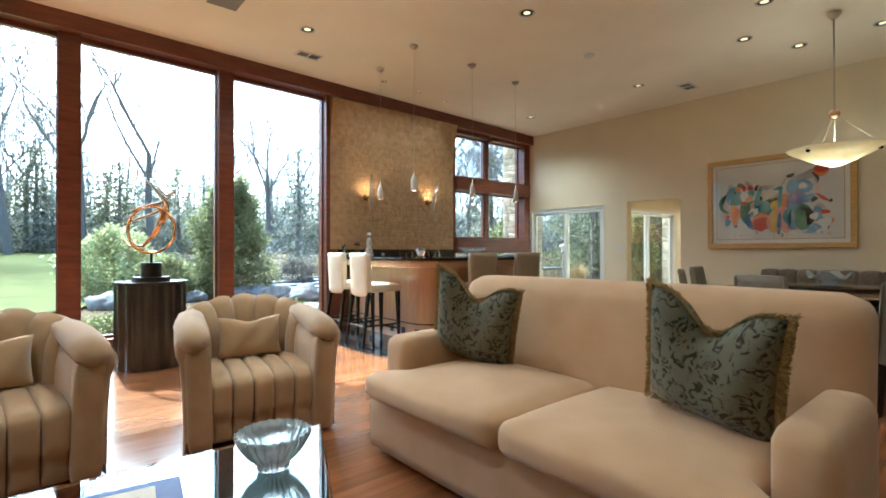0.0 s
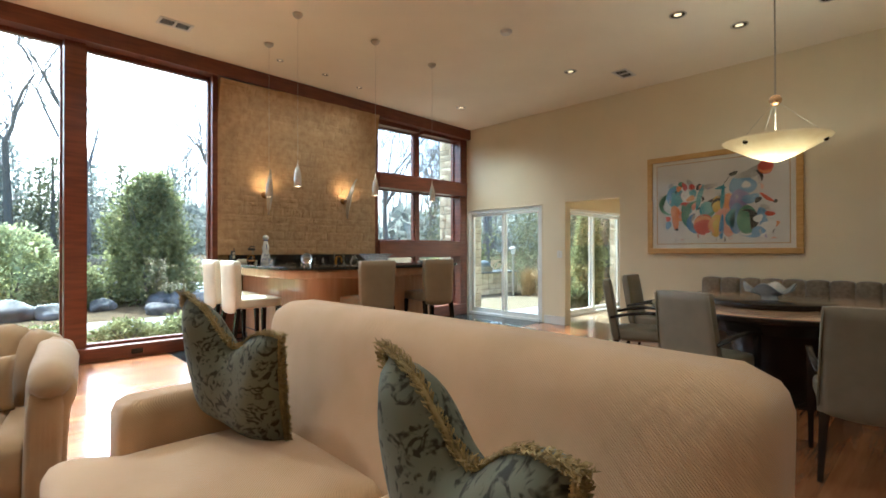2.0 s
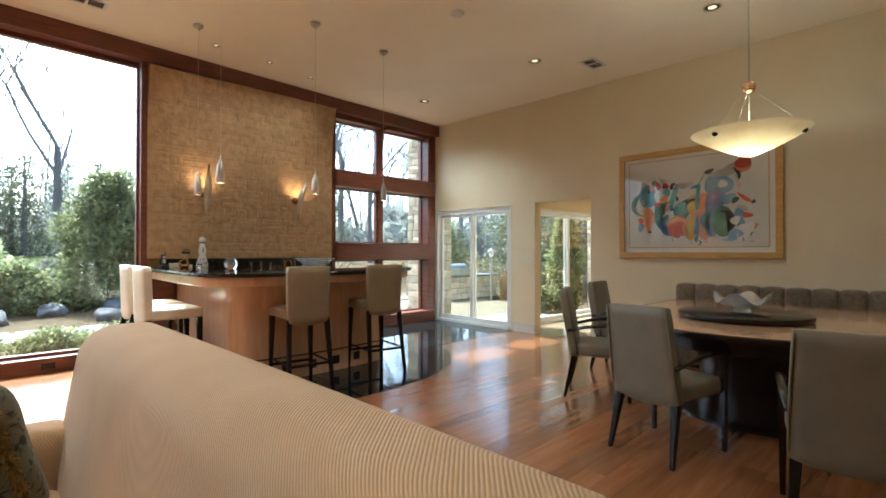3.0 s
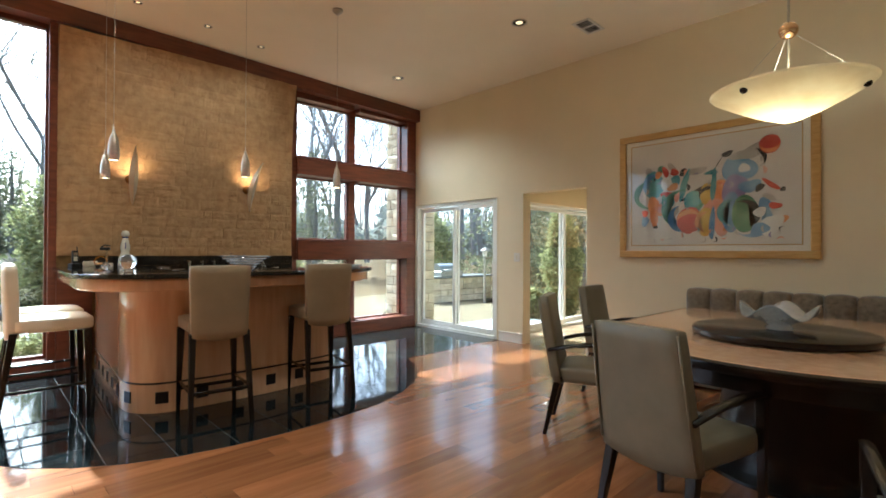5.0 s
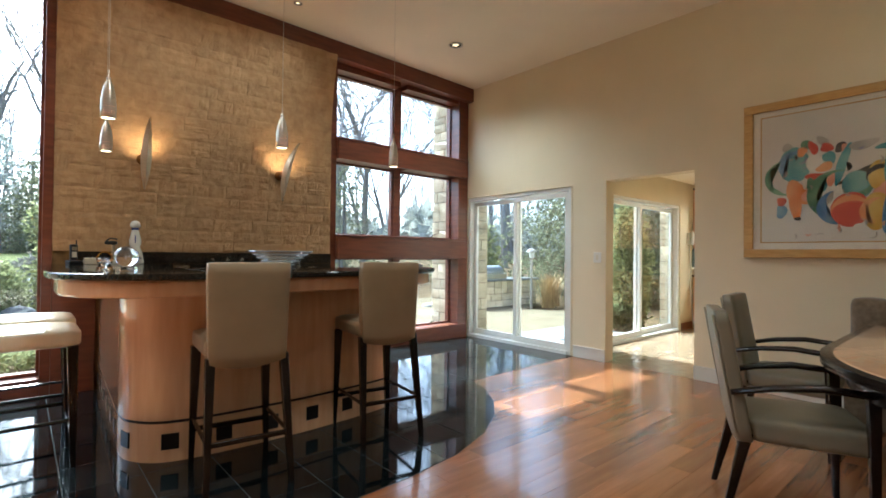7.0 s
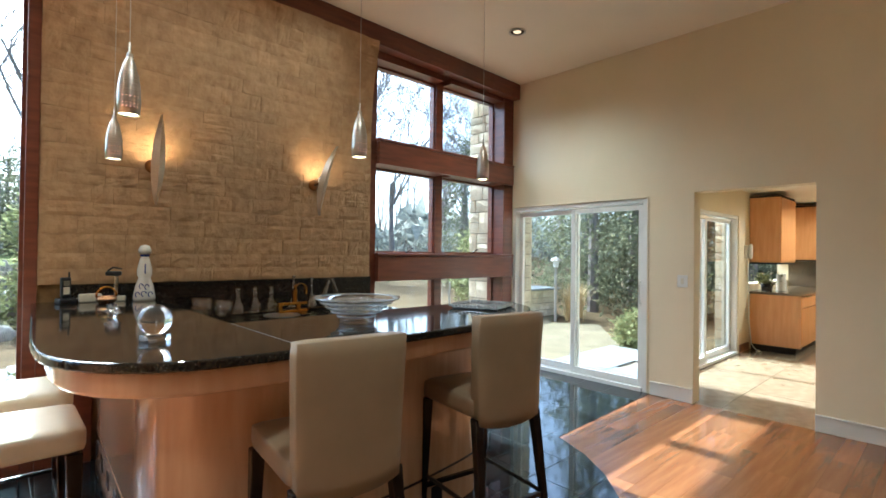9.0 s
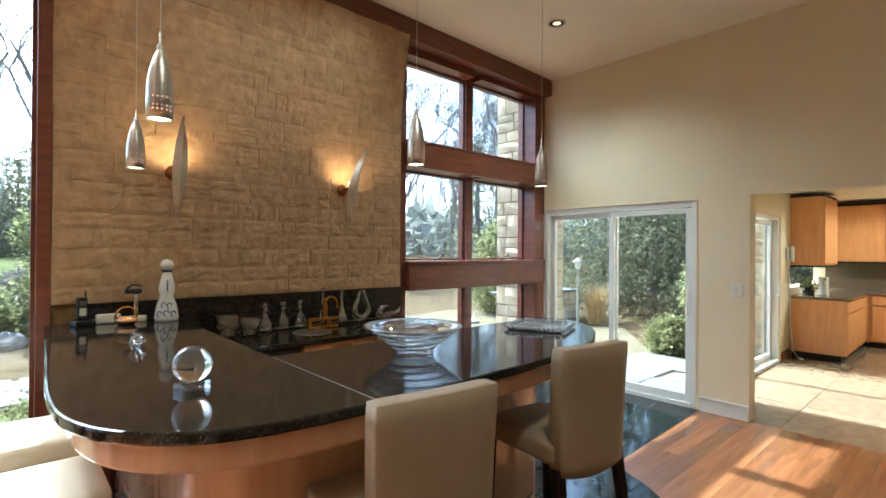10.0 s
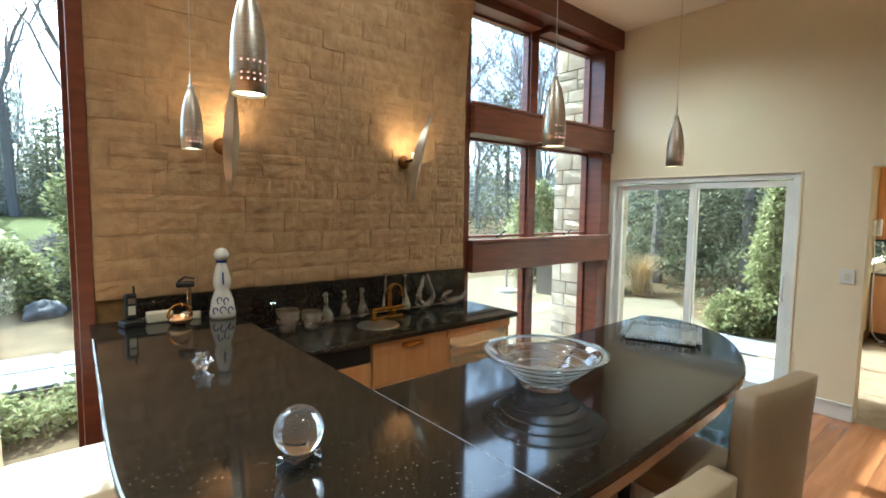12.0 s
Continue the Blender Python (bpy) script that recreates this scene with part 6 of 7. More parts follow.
def shrub(at, rx, ry, h, mat, n, size, label, name="shrub", shape=1.0, seed=1, category="shrub"):
    """A leafy mass with an uneven outline on a few stems; shape above 1 narrows it to a cone."""
    r = random.Random(seed)
    t = thing(name, label, category, m=Matrix.Translation(at))
    b = bmesh.new()
    for k in range(6):
        a = r.uniform(0, 6.28)
        tube([(0, 0, -0.05), (0.3 * rx * math.cos(a), 0.3 * ry * math.sin(a), h * 0.4), (0.6 * rx * math.cos(a), 0.6 * ry * math.sin(a), h * 0.75)], [0.03, 0.02, 0.006], 5, bm=b)
    part("stems", b, BARK, t)
    off = [Vector((r.uniform(0, 50), r.uniform(0, 50), r.uniform(0, 50)))][0]
    spots = []
    while len(spots) < n:
        z = r.random()
        a = r.uniform(0, 2 * math.pi)
        rad = (math.sin(math.pi * min(1, 0.12 + 0.88 * z)) ** 0.6 if shape <= 1 else (1 - z) ** (1 / shape) * min(1, (z + 0.12) * 5) ** 0.5)
        d = Vector((math.cos(a), math.sin(a), 0))
        bumpy = 0.78 + 0.55 * noise.noise(Vector((d.x * 2.2, d.y * 2.2, z * h * 1.8)) + off)
        q = rad * bumpy * (r.random() ** 0.28)
        spots.append((Vector((d.x * rx * q, d.y * ry * q, z * h * (0.92 + 0.12 * noise.noise(d * 3 + off)))), Vector((d.x, d.y, 0.5 * (z - 0.2)))))
    tri_cloud("foliage", mat, t, spots, size)
    return t


def conifer(at, h, r, mat, n, seed, label, size=0.2):
    rr = random.Random(seed)
    t = thing("conifer", label, "conifer tree", "conifers", Matrix.Translation(at))
    part("trunk", tube([(0, 0, -0.2), (0.04, 0, h * 0.5), (0, 0.03, h * 0.98)], [r * 0.07, r * 0.045, 0.01], 6), BARK, t)
    spots = []
    whorls = int(h * 2.0)
    for w in range(whorls):
        z = h * (0.08 + 0.9 * w / whorls)
        ln = r * (1 - w / whorls) ** 0.8 * rr.uniform(0.75, 1.15)
        m = rr.randint(5, 7)
        a0 = rr.uniform(0, 6)
        for k in range(m):
            a = a0 + 2 * math.pi * k / m + rr.uniform(-0.2, 0.2)
            L2 = ln * rr.uniform(0.7, 1.15)
            for i in range(int(n * max(0.2, L2 / r))):
                q = rr.random() ** 0.6
                spots.append((Vector((math.cos(a) * L2 * q + rr.gauss(0, 0.10 * r * q), math.sin(a) * L2 * q + rr.gauss(0, 0.10 * r * q), z - 0.22 * L2 * q + rr.gauss(0, 0.05 * r))), Vector((math.cos(a), math.sin(a), -0.2))))
    tri_cloud("crown", mat, t, spots, size, droop=0.3)
    return t


def bare_tree(at, h, seed, label, spread=0.68):
    rr = random.Random(seed)
    t = thing("bare_tree", label, "bare tree", "bare trees", Matrix.Translation(at))
    trunk, limbs = [], []

    def grow(p, d, ln, r, depth):
        pts, rad = [p.copy()], [r]
        n = 4 if depth < 4 else 2
        for i in range(n):
            d = (d + Vector((rr.gauss(0, 1), rr.gauss(0, 1), rr.gauss(0, 0.6))) * (0.07 + 0.045 * depth) + Vector((0, 0, 0.05))).normalized()
            p = p + d * ln / n
            pts.append(p.copy())
            rad.append(max(0.022 if depth < 5 else 0.013, r * (1 - 0.42 * (i + 1) / n)))
        (trunk if depth == 0 else limbs).append((pts, rad, 7 if depth == 0 else (5 if depth < 2 else 3)))
        if depth >= 6 or r < 0.003:
            return
        kids = 4 if depth < 2 else rr.choice((2, 3, 3))
        for k in range(kids):
            i = n if k == 0 else rr.randint(1 if depth else 3, n)
            ax = Vector((rr.gauss(0, 1), rr.gauss(0, 1), 0.25)).normalized()
            nd = (d + ax * rr.uniform(0.4, 0.95) * spread / 0.55).normalized()
            grow(pts[i], nd, ln * rr.uniform(0.55, 0.8), r * (1 - 0.42 * i / n) * (0.8 if k == 0 else 0.58), depth + 1)

    grow(Vector((0, 0, -0.2)), Vector((rr.uniform(-0.06, 0.06), rr.uniform(-0.06, 0.06), 1)), h * 0.31, h * 0.0115, 0)
    for nm, runs, mat in (("trunk", trunk, BARK), ("limbs", limbs, TWIG)):
        vs, fs = [], []
        for pts, rad, sg in runs:
            k0 = len(vs)
            d0 = (pts[-1] - pts[0]).normalized()
            u = d0.cross(Vector((0.3, 0.8, 0.1))).normalized()
            w = d0.cross(u)
            for p, q in zip(pts, rad):
                vs += [tuple(p + q * (math.cos(2 * math.pi * k / sg) * u + math.sin(2 * math.pi * k / sg) * w)) for k in range(sg)]
            for i in range(len(pts) - 1):
                for k in range(sg):
                    fs.append((k0 + i * sg + k, k0 + i * sg + (k + 1) % sg, k0 + (i + 1) * sg + (k + 1) % sg, k0 + (i + 1) * sg + k))
        me = bpy.data.meshes.new(nm)
        me.from_pydata(vs, [], fs)
        me.materials.append(mat)
        new(nm, me).parent = t
    return t


# bare trees
protos = [bare_tree((-1.1, 34, 0.85), 20, 3, "tall leafless deciduous tree at the lawn's edge"), bare_tree((5.3, 34, 0.85), 21, 5, "tall leafless deciduous tree at the lawn's edge"),
          bare_tree((11.6, 31, 0.7), 19, 8, "tall leafless deciduous tree at the lawn's edge", 0.7), bare_tree((2.2, 35.5, 0.9), 21, 13, "tall leafless deciduous tree at the lawn's edge"), bare_tree((21.5, 27, 0.4), 18, 17, "tall leafless deciduous tree behind the patio")]
tr_r = random.Random(5)
for i in range(5):
    x, y = tr_r.uniform(15, 44), tr_r.uniform(21, 32)
    copy_thing(protos[i % 5], pose(x, y, rise(y) - 0.2, 0, 0, tr_r.uniform(0, 360)) @ Matrix.Scale(tr_r.uniform(0.8, 1.2), 4))
for i in range(24):
    x = tr_r.uniform(-22, 46)
    y = tr_r.uniform(39, 54) if x < 14 else tr_r.uniform(26, 46)
    z = rise(y) - 0.2
    copy_thing(protos[i % 5], pose(x, y, z, 0, 0, tr_r.uniform(0, 360)) @ Matrix.Scale(tr_r.uniform(0.75, 1.15), 4))
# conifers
cp = [conifer((-2.5, 37, 0.95), 5.4, 2.1, HAZED_NEEDLE, 60, 2, "dark evergreen conifer at the lawn's edge", 0.2), conifer((4.0, 36, 0.9), 6.4, 2.3, NEEDLE, 60, 4, "dark evergreen conifer at the lawn's edge", 0.2),
      conifer((15.4, 9.4, -0.12), 7.5, 2.3, NEEDLE, 80, 6, "dense green conifer beside the patio", 0.15), conifer((1.2, 38, 0.95), 4.8, 2.2, HAZED_NEEDLE, 60, 9, "dark evergreen conifer at the lawn's edge", 0.2)]
cr = random.Random(11)
for i in range(30):
    copy_thing(cp[(0, 1, 3)[i % 3]], pose(-20 + i * 1.5 + cr.uniform(-0.6, 0.6), 39 + cr.uniform(-3, 5), 0.85, 0, 0, cr.uniform(0, 360)) @ Matrix.Scale(cr.uniform(0.9, 1.6), 4))
for x, y, k in ((15.6, 7.4, 0.9), (17.4, 9.2, 1.1), (15.8, 5.6, 0.8), (18.5, 7.6, 1.2), (17.6, 4.6, 1.0), (18.6, 11.6, 1.1), (20.5, 10, 1.3), (20.4, 6, 1.2), (20, 3.5, 1.1), (19.5, 18.5, 1.0), (14.6, 21.5, 0.9)):
    copy_thing(cp[2], pose(x, y, -0.12, 0, 0, cr.uniform(0, 360)) @ Matrix.Scale(k, 4))
conifer((10.55, 24, 0.5), 6.6, 2.0, HAZED_NEEDLE, 55, 21, "open-branched pine beyond the garden steps", 0.17)
# shrubs near the windows
shrub((4.35, 14.6, -0.12), 1.35, 1.25, 3.6, LEAF, 12000, 0.13, "large cone-shaped green evergreen shrub", "evergreen_shrub", 2.6, 3)
shrub((1.55, 15.6, 0.0), 1.35, 1.1, 1.9, PALELEAF, 5000, 0.13, "pale flowering rounded garden shrub", "flowering_shrub", 1.0, 4)
shrub((2.55, 14.2, -0.1), 0.85, 0.8, 1.15, LEAF, 3500, 0.11, "rounded light-green garden shrub by the boulders", "garden_shrub", 1.0, 6)
shrub((3.4, 16.5, -0.05), 1.1, 0.9, 1.1, GREYLEAF, 3000, 0.10, "low grey twiggy heather mound", "heather_mound", 1.0, 7)
shrub((6.7, 15.5, -0.05), 0.8, 0.8, 0.9, GREYLEAF, 2500, 0.10, "low grey twiggy heather mound by the steps", "heather_mound", 1.0, 8)
for i in range(6):
    shrub((-1.2 + i * 0.95, 8.35 + 0.15 * (i % 2), -0.12), 0.62, 0.42, 0.30, LEAF, 1400, 0.07, "low clipped green ground-cover hedge", "low_hedge", 0.9, 20 + i, "hedge")
shrub((10.95, 6.0, -0.1), 0.40, 0.38, 0.62, LEAF, 2400, 0.075, "small rounded evergreen bush by the landing", "evergreen_bush", 1.0, 31)
shrub((11.4, 5.6, -0.1), 0.46, 0.42, 2.45, LEAF, 7000, 0.085, "narrow columnar evergreen beside the patio", "columnar_evergreen", 0.8, 32)
shrub((9.3, 13.6, -0.1), 0.6, 0.6, 1.6, LEAF, 2000, 0.10, "loose light-green spring shrub", "spring_shrub", 1.0, 33)
shrub((13.1, 11.4, -0.1), 1.2, 0.9, 2.6, LEAF, 4200, 0.13, "tall loose green shrub behind the grill", "spring_shrub", 1.0, 34)
for i, (x, y) in enumerate(((13.1, 8.6), (13.65, 8.85))):
    g = thing("ornamental_grass", "clump of dry straw-coloured ornamental grass", "ornamental grass", "dry grasses", Matrix.Translation((x, y, -0.1)))
    b = bmesh.new()
    for k in range(260):
        a, ln, sp2 = rnd.uniform(0, 6.28), rnd.uniform(0.5, 0.95), rnd.uniform(0.1, 0.6)
        p0 = Vector((rnd.gauss(0, 0.07), rnd.gauss(0, 0.07), 0))
        p1 = p0 + Vector((math.cos(a) * sp2 * 0.35, math.sin(a) * sp2 * 0.35, ln * 0.65))
        p2 = p0 + Vector((math.cos(a) * sp2, math.sin(a) * sp2, ln))
        w = Vector((-math.sin(a), math.cos(a), 0)) * 0.006
        v = [b.verts.new(q) for q in (p0 - w, p0 + w, p1 + w, p1 - w, p2)]
        b.faces.new(v[:4])
        b.faces.new((v[3], v[2], v[4]))
    part("blades", b, STRAW, g)
# grill counter, lamp post, steps, rocks
gr = thing("grill_counter", "fieldstone barbecue counter with a grey slab top", "barbecue counter")
part("core", box(11.3, 13.6, 9.4, 10.0, -0.1, 0.56), FJOINT, gr)
for u0, u1, z0, z1 in courses(11.3, 13.6, -0.08, 0.56, 0.14, 0.28, 0.2, 0.45):
    pts, fcs = stone_block(u0 + 0.008, u1 - 0.008, z0 + 0.008, z1 - 0.008, 0.04, 2, 1, 0.02)
    me = bpy.data.meshes.new("stone")
    me.from_pydata([(u, 9.375 + w, z) for u, w, z in pts], [], fcs)
    me.materials.append(FIELD)
    new("stone", me).parent = gr
part("slab", box(11.2, 13.7, 9.32, 10.1, 0.565, 0.62, 0.01, 1), FLAG, gr)
bg = thing("barbecue_grill", "stainless steel barbecue with a closed lid", "barbecue", m=Matrix.Translation((12.0, 9.68, 0.62)))
b = tube([(-0.38, 0, 0.14), (0.38, 0, 0.14)], 0.24, 20, flat=0.8)
part("lid", b, STEEL, bg, smooth=True, angle=40)
part("firebox", box(-0.42, 0.42, -0.30, 0.28, 0.0, 0.13, 0.01, 1), STEEL, bg)
part("handle", tube([(-0.3, -0.28, 0.16), (0.3, -0.28, 0.16)], 0.015, 8), STEEL, bg, smooth=True)
lp = thing("garden_lamp_post", "pale garden lamp post with a small lantern head", "lamp post", m=Matrix.Translation((12.55, 8.7, -0.1)))
part("post", lathe([(0.0, 0), (0.034, 0.0), (0.03, 1.25), (0.0, 1.25)], 16), POST, lp, smooth=True, angle=40)
part("lantern", lathe([(0.05, 1.255), (0.075, 1.40), (0.0, 1.40)], 6), WHITE, lp)
part("cap", lathe([(0.13, 1.402), (0.10, 1.44), (0.02, 1.50), (0.0, 1.51)], 6), POST, lp)
for i in range(5):
    s = thing("garden_step", "pale stone garden step", "step", "garden steps", pose(6.3 + 0.12 * i, 13.2 + 0.75 * i, -0.12, 0, 0, 12))
    part("tread", box(-1.2, 1.1, -0.4, 0.42, 0.06 * i, 0.06 * i + 0.13, 0.02, 1), FLAG, s)
rk = random.Random(9)
for i in range(13):
    s = thing("boulder", "grey weathered garden boulder", "boulder", "garden boulders", pose(rk.uniform(0.6, 6.0), rk.uniform(11.6, 16.5), -0.06, 0, 0, rk.uniform(0, 360)))
    b = bmesh.new()
    bmesh.ops.create_icosphere(b, subdivisions=3, radius=1)
    o = Vector((i * 7.1, 3, 1))
    for v in b.verts:
        k = 1 + 0.35 * noise.noise(v.co * 1.5 + o) + 0.1 * noise.noise(v.co * 5 + o)
        v.co = Vector((v.co.x * 0.40, v.co.y * 0.30, v.co.z * 0.24)) * k * (0.8 + 0.5 * (i % 3) / 2)
    part("rock", b, ROCK, s, smooth=True)



for x, y, s2 in ((3.5, 15.5, 1.7), (3.7, 16.6, 2.1), (2.95, 15.0, 0.8)):
    s = thing("boulder", "large dark craggy garden boulder", "boulder", "garden boulders", pose(x, y, 0.1, 0, 0, 40 * x))
    b = bmesh.new()
    bmesh.ops.create_icosphere(b, subdivisions=4, radius=1)
    o = Vector((x * 7.1, 3, y))
    for v in b.verts:
        k = 1 + 0.4 * noise.noise(v.co * 1.4 + o) + 0.18 * noise.noise(v.co * 4 + o) + 0.07 * noise.noise(v.co * 10 + o)
        v.co = Vector((v.co.x * 0.34, v.co.y * 0.32, v.co.z * 0.42)) * k * s2
    part("rock", b, ROCK, s, smooth=True, angle=30)
dm = thing("doormat", "tan coir doormat on the bluestone landing", "doormat")
part("mat", box(9.75, 10.35, 4.86, 5.3, -0.044, -0.03, 0.004, 1), MATT, dm)
ub = thing("umbrella_base", "pale round umbrella base with a bare pole", "umbrella base", m=Matrix.Translation((10.9, 10.5, -0.085)))
part("base_plate", lathe([(0.0, 0.0), (0.27, 0.0), (0.25, 0.05), (0.06, 0.09), (0.0, 0.09)], 32), POST, ub, smooth=True, angle=40)
part("pole", lathe([(0.0, 0.09), (0.022, 0.09), (0.022, 0.85), (0.0, 0.85)], 12), POST, ub, smooth=True, angle=40)
tri_cloud("foliage", LEAF, pt, [(Vector((rnd.gauss(0, 0.06), rnd.gauss(0, 0.06), 0.13 + abs(rnd.gauss(0, 0.06)))), Vector((0, 0, 1))) for _ in range(160)], 0.05)
# far woods: thin trunks and brush in a belt, too many to count
vs, fs = [], []
fr = random.Random(77)
for i in range(1300):
    a = fr.uniform(-1.25, 1.9)
    d = fr.uniform(46, 85)
    x, y = 2 + d * math.sin(a), 4 + d * math.cos(a)
    hgt, r = fr.uniform(8, 16), fr.uniform(0.05, 0.13)
    k = len(vs)
    lean = (fr.uniform(-2, 2), fr.uniform(-2, 2))
    for z, q in ((0.3, r), (hgt * 0.6, r * 0.6), (hgt, 0.02)):
        vs += [(x + lean[0] * z / hgt + q * math.cos(t), y + lean[1] * z / hgt + q * math.sin(t), z) for t in (0, 2.1, 4.2)]
    for j in range(2):
        for t in range(3):
            fs.append((k + 3 * j + t, k + 3 * j + (t + 1) % 3, k + 3 * j + 3 + (t + 1) % 3, k + 3 * j + 3 + t))
    for m2 in range(14):
        z = fr.uniform(hgt * 0.3, hgt)
        t, ln = fr.uniform(0, 6.28), fr.uniform(0.8, 2.6) * (1.3 - z / hgt)
        k = len(vs)
        bx, by = x + lean[0] * z / hgt, y + lean[1] * z / hgt
        w = 0.03
        vs += [(bx - w * math.sin(t), by + w * math.cos(t), z), (bx + w * math.sin(t), by - w * math.cos(t), z), (bx + ln * math.cos(t), by + ln * math.sin(t), z + ln * fr.uniform(0.4, 1.1))]
        fs.append((k, k + 1, k + 2))
me = bpy.data.meshes.new("far_woods")
me.from_pydata(vs, [], fs)
me.materials.append(TWIG)
tagged(new("far_woods", me), "distant leafless woodland", "woods", kind="stuff")
vs, fs = [], []
for i in range(26000):
    a = fr.uniform(-1.25, 1.9)
    d = fr.uniform(42, 80)
    top = 2.5 + 3.0 * abs(noise.noise(Vector((a * 6, d * 0.05, 0)))) + 2.2 * max(0, noise.noise(Vector((a * 19, 3, d * 0.1))))
    z = 1.0 + top * fr.random() ** 0.8
    x, y = 2 + d * math.sin(a), 4 + d * math.cos(a)
    k = len(vs)
    s = fr.uniform(0.25, 0.6)
    for q in range(3):
        vs.append((x + fr.gauss(0, s), y + fr.gauss(0, s), z + fr.gauss(0, s)))
    fs.append((k, k + 1, k + 2))
me = bpy.data.meshes.new("far_brush")
me.from_pydata(vs, [], fs)
me.materials.append(HAZED_NEEDLE)
tagged(new("far_brush", me), "distant evergreen undergrowth, paled for haze", "undergrowth", kind="stuff")


# ---------- pieces of the setting ----------
def piece(name, mesh, parent):
    ob = new(name, mesh)
    ob.parent = parent
    return ob


# sandstone pieces
for u0, u1, z0, z1 in courses(3.30, 5.845, 1.20, PANEL_TOP, 0.08, 0.165, 0.09, 0.32):
    pts, fc = stone_block(u0 + 0.0006, u1 - 0.0006, z0 + 0.0006, z1 - 0.0006, 0.03, 6, 4, 0.005)
    lift = rnd.uniform(-0.004, 0.003)
    me = bpy.data.meshes.new("stone")
    me.from_pydata([(u + 0.004 * noise.noise(Vector((u * 9, z * 11, 1))), 6.370 + w + cove(z) + (lift + 0.005 * noise.noise(Vector((u * 14, z * 17, lift * 900))) if w < 0.02 else 0), z + 0.008 * noise.noise(Vector((u * 7, z * 5, 7)))) for u, w, z in pts], [], fc)
    me.materials.append(STONE)
    piece("stone", me, wall_stone)

stone_pier("pier_1", 8.04, 8.60, 6.67, 7.12, 4.3, "pale fieldstone pier at the corner of the house")
stone_pier("pier_3", 8.29, 8.595, 6.43, 6.665, 4.3, "fieldstone return of the corner pier")
stone_pier("pier_2", 11.2, 11.7, 4.79, 4.93, 3.2, "fieldstone pier beside the kitchen door")

# slate tiles inside a curved edge
CURVE = [(2.70, 6.34), (2.70, 4.6), (2.71, 4.3), (2.78, 3.99), (2.93, 3.78), (3.13, 3.60), (3.36, 3.46), (3.62, 3.36), (3.92, 3.30), (4.3, 3.275),
         (4.7, 3.29), (5.1, 3.35), (5.48, 3.49), (5.8, 3.69), (6.05, 3.93), (6.24, 4.2), (6.38, 4.5)]


def clip(poly, a, c):
    """Keeps the part of a polygon to the left of the line from a to c."""
    out = []
    for i, p in enumerate(poly):
        q = poly[(i + 1) % len(poly)]
        sp = (c[0] - a[0]) * (p[1] - a[1]) - (c[1] - a[1]) * (p[0] - a[0])
        sq = (c[0] - a[0]) * (q[1] - a[1]) - (c[1] - a[1]) * (q[0] - a[0])
        if sp >= 0:
            out.append(p)
        if sp * sq < 0:
            k = sp / (sp - sq)
            out.append((p[0] + k * (q[0] - p[0]), p[1] + k * (q[1] - p[1])))
    return out


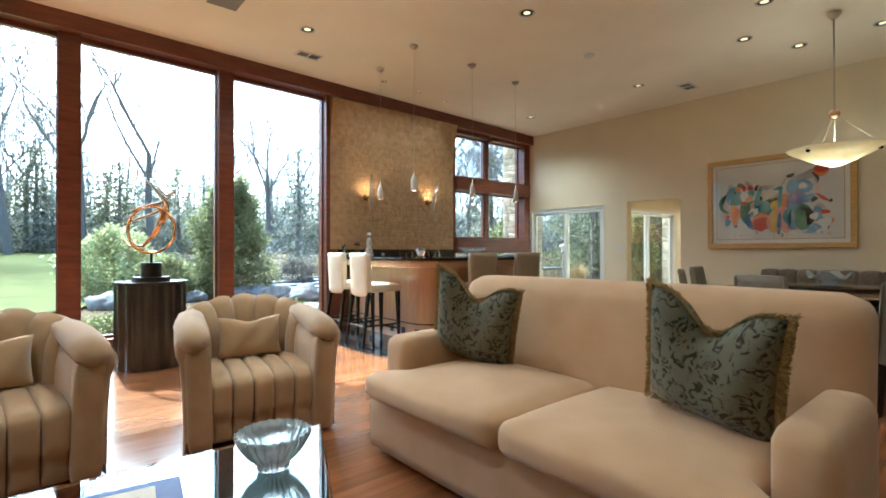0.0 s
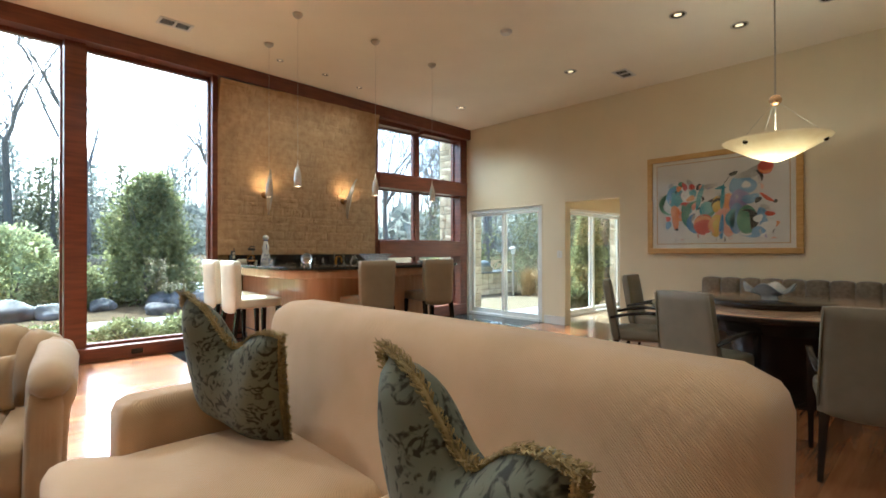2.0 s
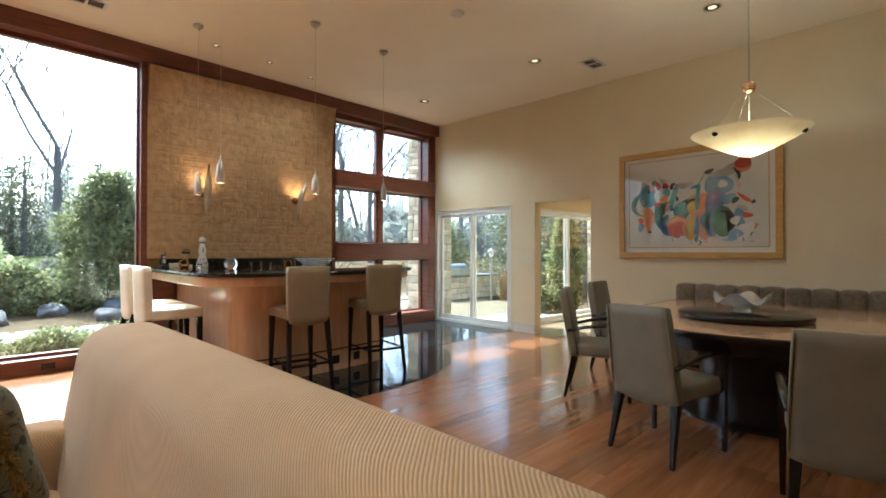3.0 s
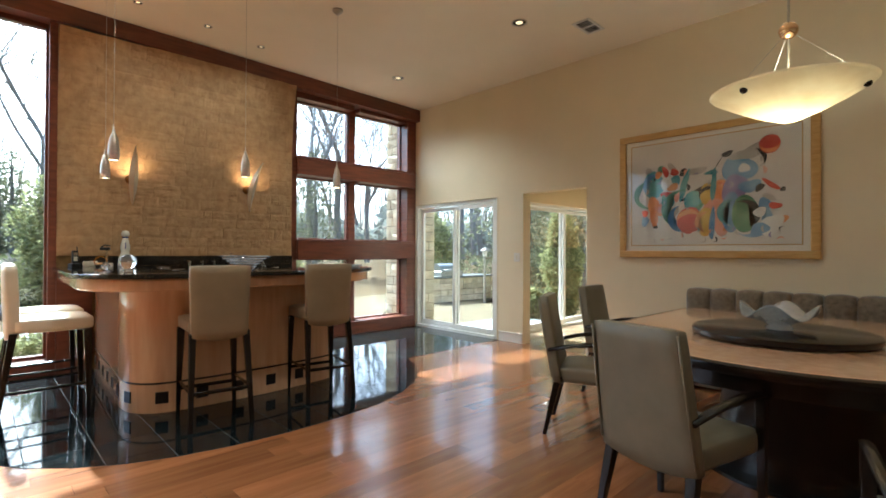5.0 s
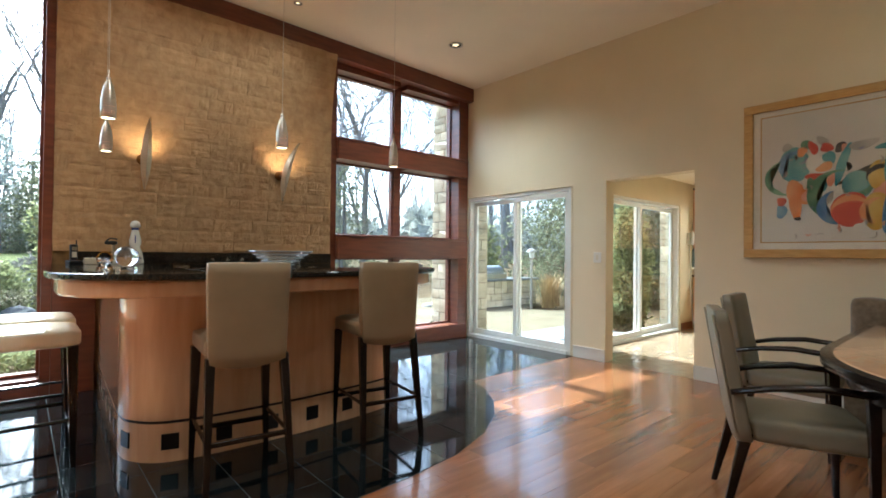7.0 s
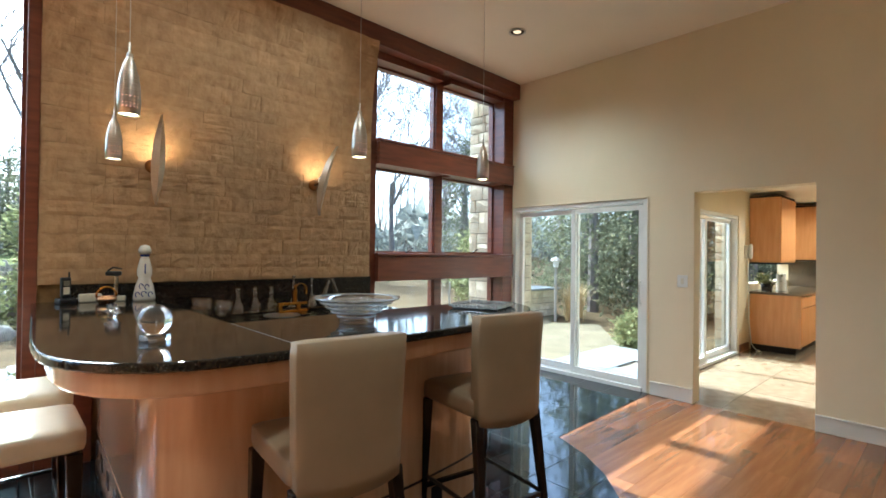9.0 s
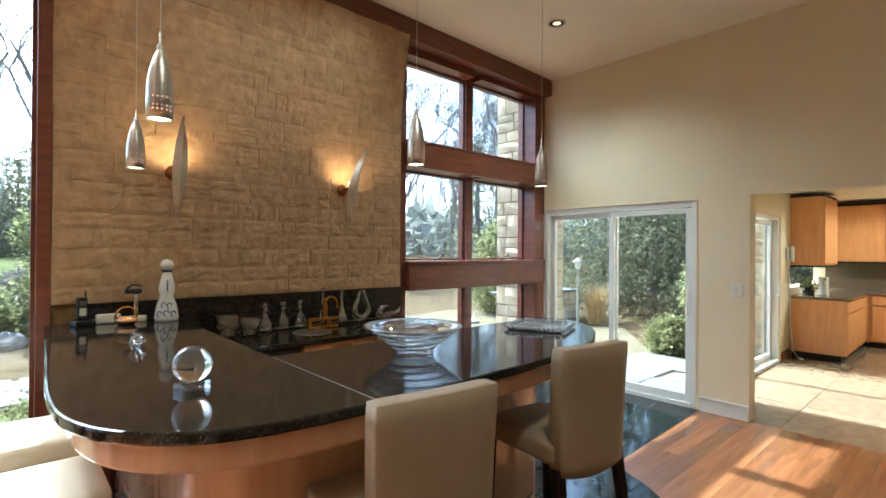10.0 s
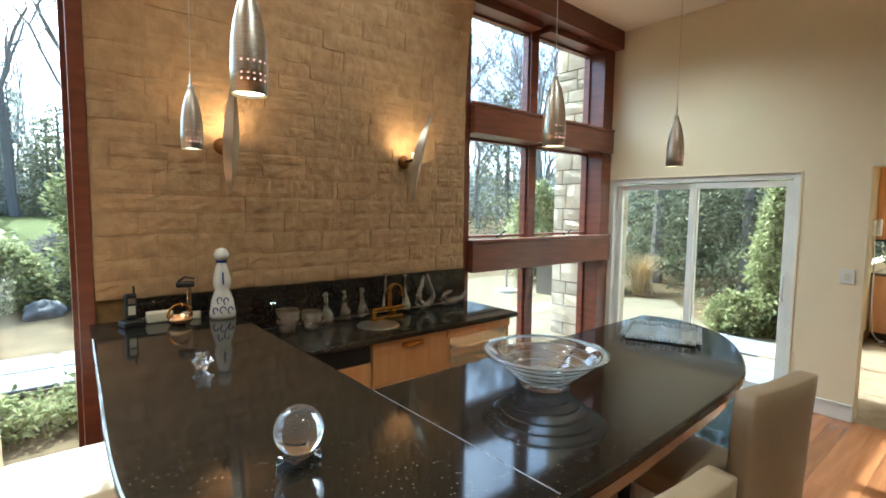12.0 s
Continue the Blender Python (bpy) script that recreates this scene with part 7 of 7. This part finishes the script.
REGION = CURVE + [(6.38, 6.34)]
b = bmesh.new()
for pts in (REGION, [(6.38, 4.5), (WX - 0.002, 4.56), (WX - 0.002, 6.34), (6.38, 6.34)]):
    lo = [b.verts.new((x, y, -0.011)) for x, y in pts]
    hi = [b.verts.new((x, y, 0.0025)) for x, y in pts]
    b.faces.new(hi)
    for i in range(len(pts)):
        j = (i + 1) % len(pts)
        b.faces.new((lo[i], lo[j], hi[j], hi[i]))
part("grout_bed", b, GROUT, sub)
T = 0.345
for i in range(-11, 6):
    for j in range(10):
        x0, y0 = 6.38 + i * T, 3.2 + j * T
        sq = [(x0, y0), (x0 + T, y0), (x0 + T, min(y0 + T, 6.34)), (x0, min(y0 + T, 6.34))]
        if i < 0:
            for a, c in zip(CURVE, CURVE[1:]):
                if len(sq) > 2:
                    sq = clip(sq, a, c)
        else:
            sq = clip(sq, (6.38, 4.5), (WX, 4.56))
            if len(sq) > 2:
                sq = clip(sq, (WX - 0.003, 0), (WX - 0.003, 9))
        if len(sq) < 3:
            continue
        cx, cy = sum(p[0] for p in sq) / len(sq), sum(p[1] for p in sq) / len(sq)
        g = 1 - 0.006 / T
        sq = [(cx + (x - cx) * g, cy + (y - cy) * g) for x, y in sq]
        n = len(sq)
        me = bpy.data.meshes.new("tile")
        me.from_pydata([(x, y, 0.0) for x, y in sq] + [(x, y, 0.004) for x, y in sq], [], [tuple(range(n, 2 * n))] + [(k, (k + 1) % n, n + (k + 1) % n, n + k) for k in range(n)])
        me.materials.append(SLATE)
        piece("tile", me, sub)

# cherry planks
PW, LEN = 0.128, 1.6
plank_me = {}
rest_v, rest_f = [], []


def inside_tiles(x0, x1, y0, y1):
    return 3.0 < x0 and x1 < 6.0 and y0 > 4.2 or (x0 > 6.45 and y0 > 4.7)


y = Y0
row = 0
while y < 6.5:
    x = X0 - rnd.uniform(0, LEN)
    while x < WX:
        w = rnd.choice((0.6, 1.0, 1.5, 2.1))
        x0, x1 = max(x, X0), min(x + w, WX + 0.015)
        x += w
        if x1 - x0 < 0.03 or inside_tiles(x0, x1, y, y + PW):
            continue
        if 3.3 < x0 < 8.2 and 0.9 < y < 4.6:
            key = round(x1 - x0, 2)
            if key not in plank_me:
                bb = box(0.0003, key - 0.0003, 0.0002, PW - 0.0002, -0.011, 0.0, 0.0005, 1)
                me = bpy.data.meshes.new("plank")
                bb.to_mesh(me)
                bb.free()
                me.materials.append(PLANK)
                plank_me[key] = me
            piece("plank", plank_me[key], sub).location = (x0, y, 0)
        else:
            k = len(rest_v)
            rest_v += [(px, py, pz) for pz in (-0.011, 0.0) for px, py in ((x0 + 0.0008, y + 0.0002), (x1 - 0.0008, y + 0.0002), (x1 - 0.0008, y + PW - 0.0002), (x0 + 0.0008, y + PW - 0.0002))]
            rest_f += [(k + 4, k + 5, k + 6, k + 7), (k, k + 1, k + 5, k + 4), (k + 1, k + 2, k + 6, k + 5), (k + 2, k + 3, k + 7, k + 6), (k + 3, k, k + 4, k + 7)]
    y += PW
me = bpy.data.meshes.new("planks")
me.from_pydata(rest_v, [], rest_f)
me.materials.append(PLANK2)
ob = piece("planks", me, sub)
ob["kind"] = "stuff"
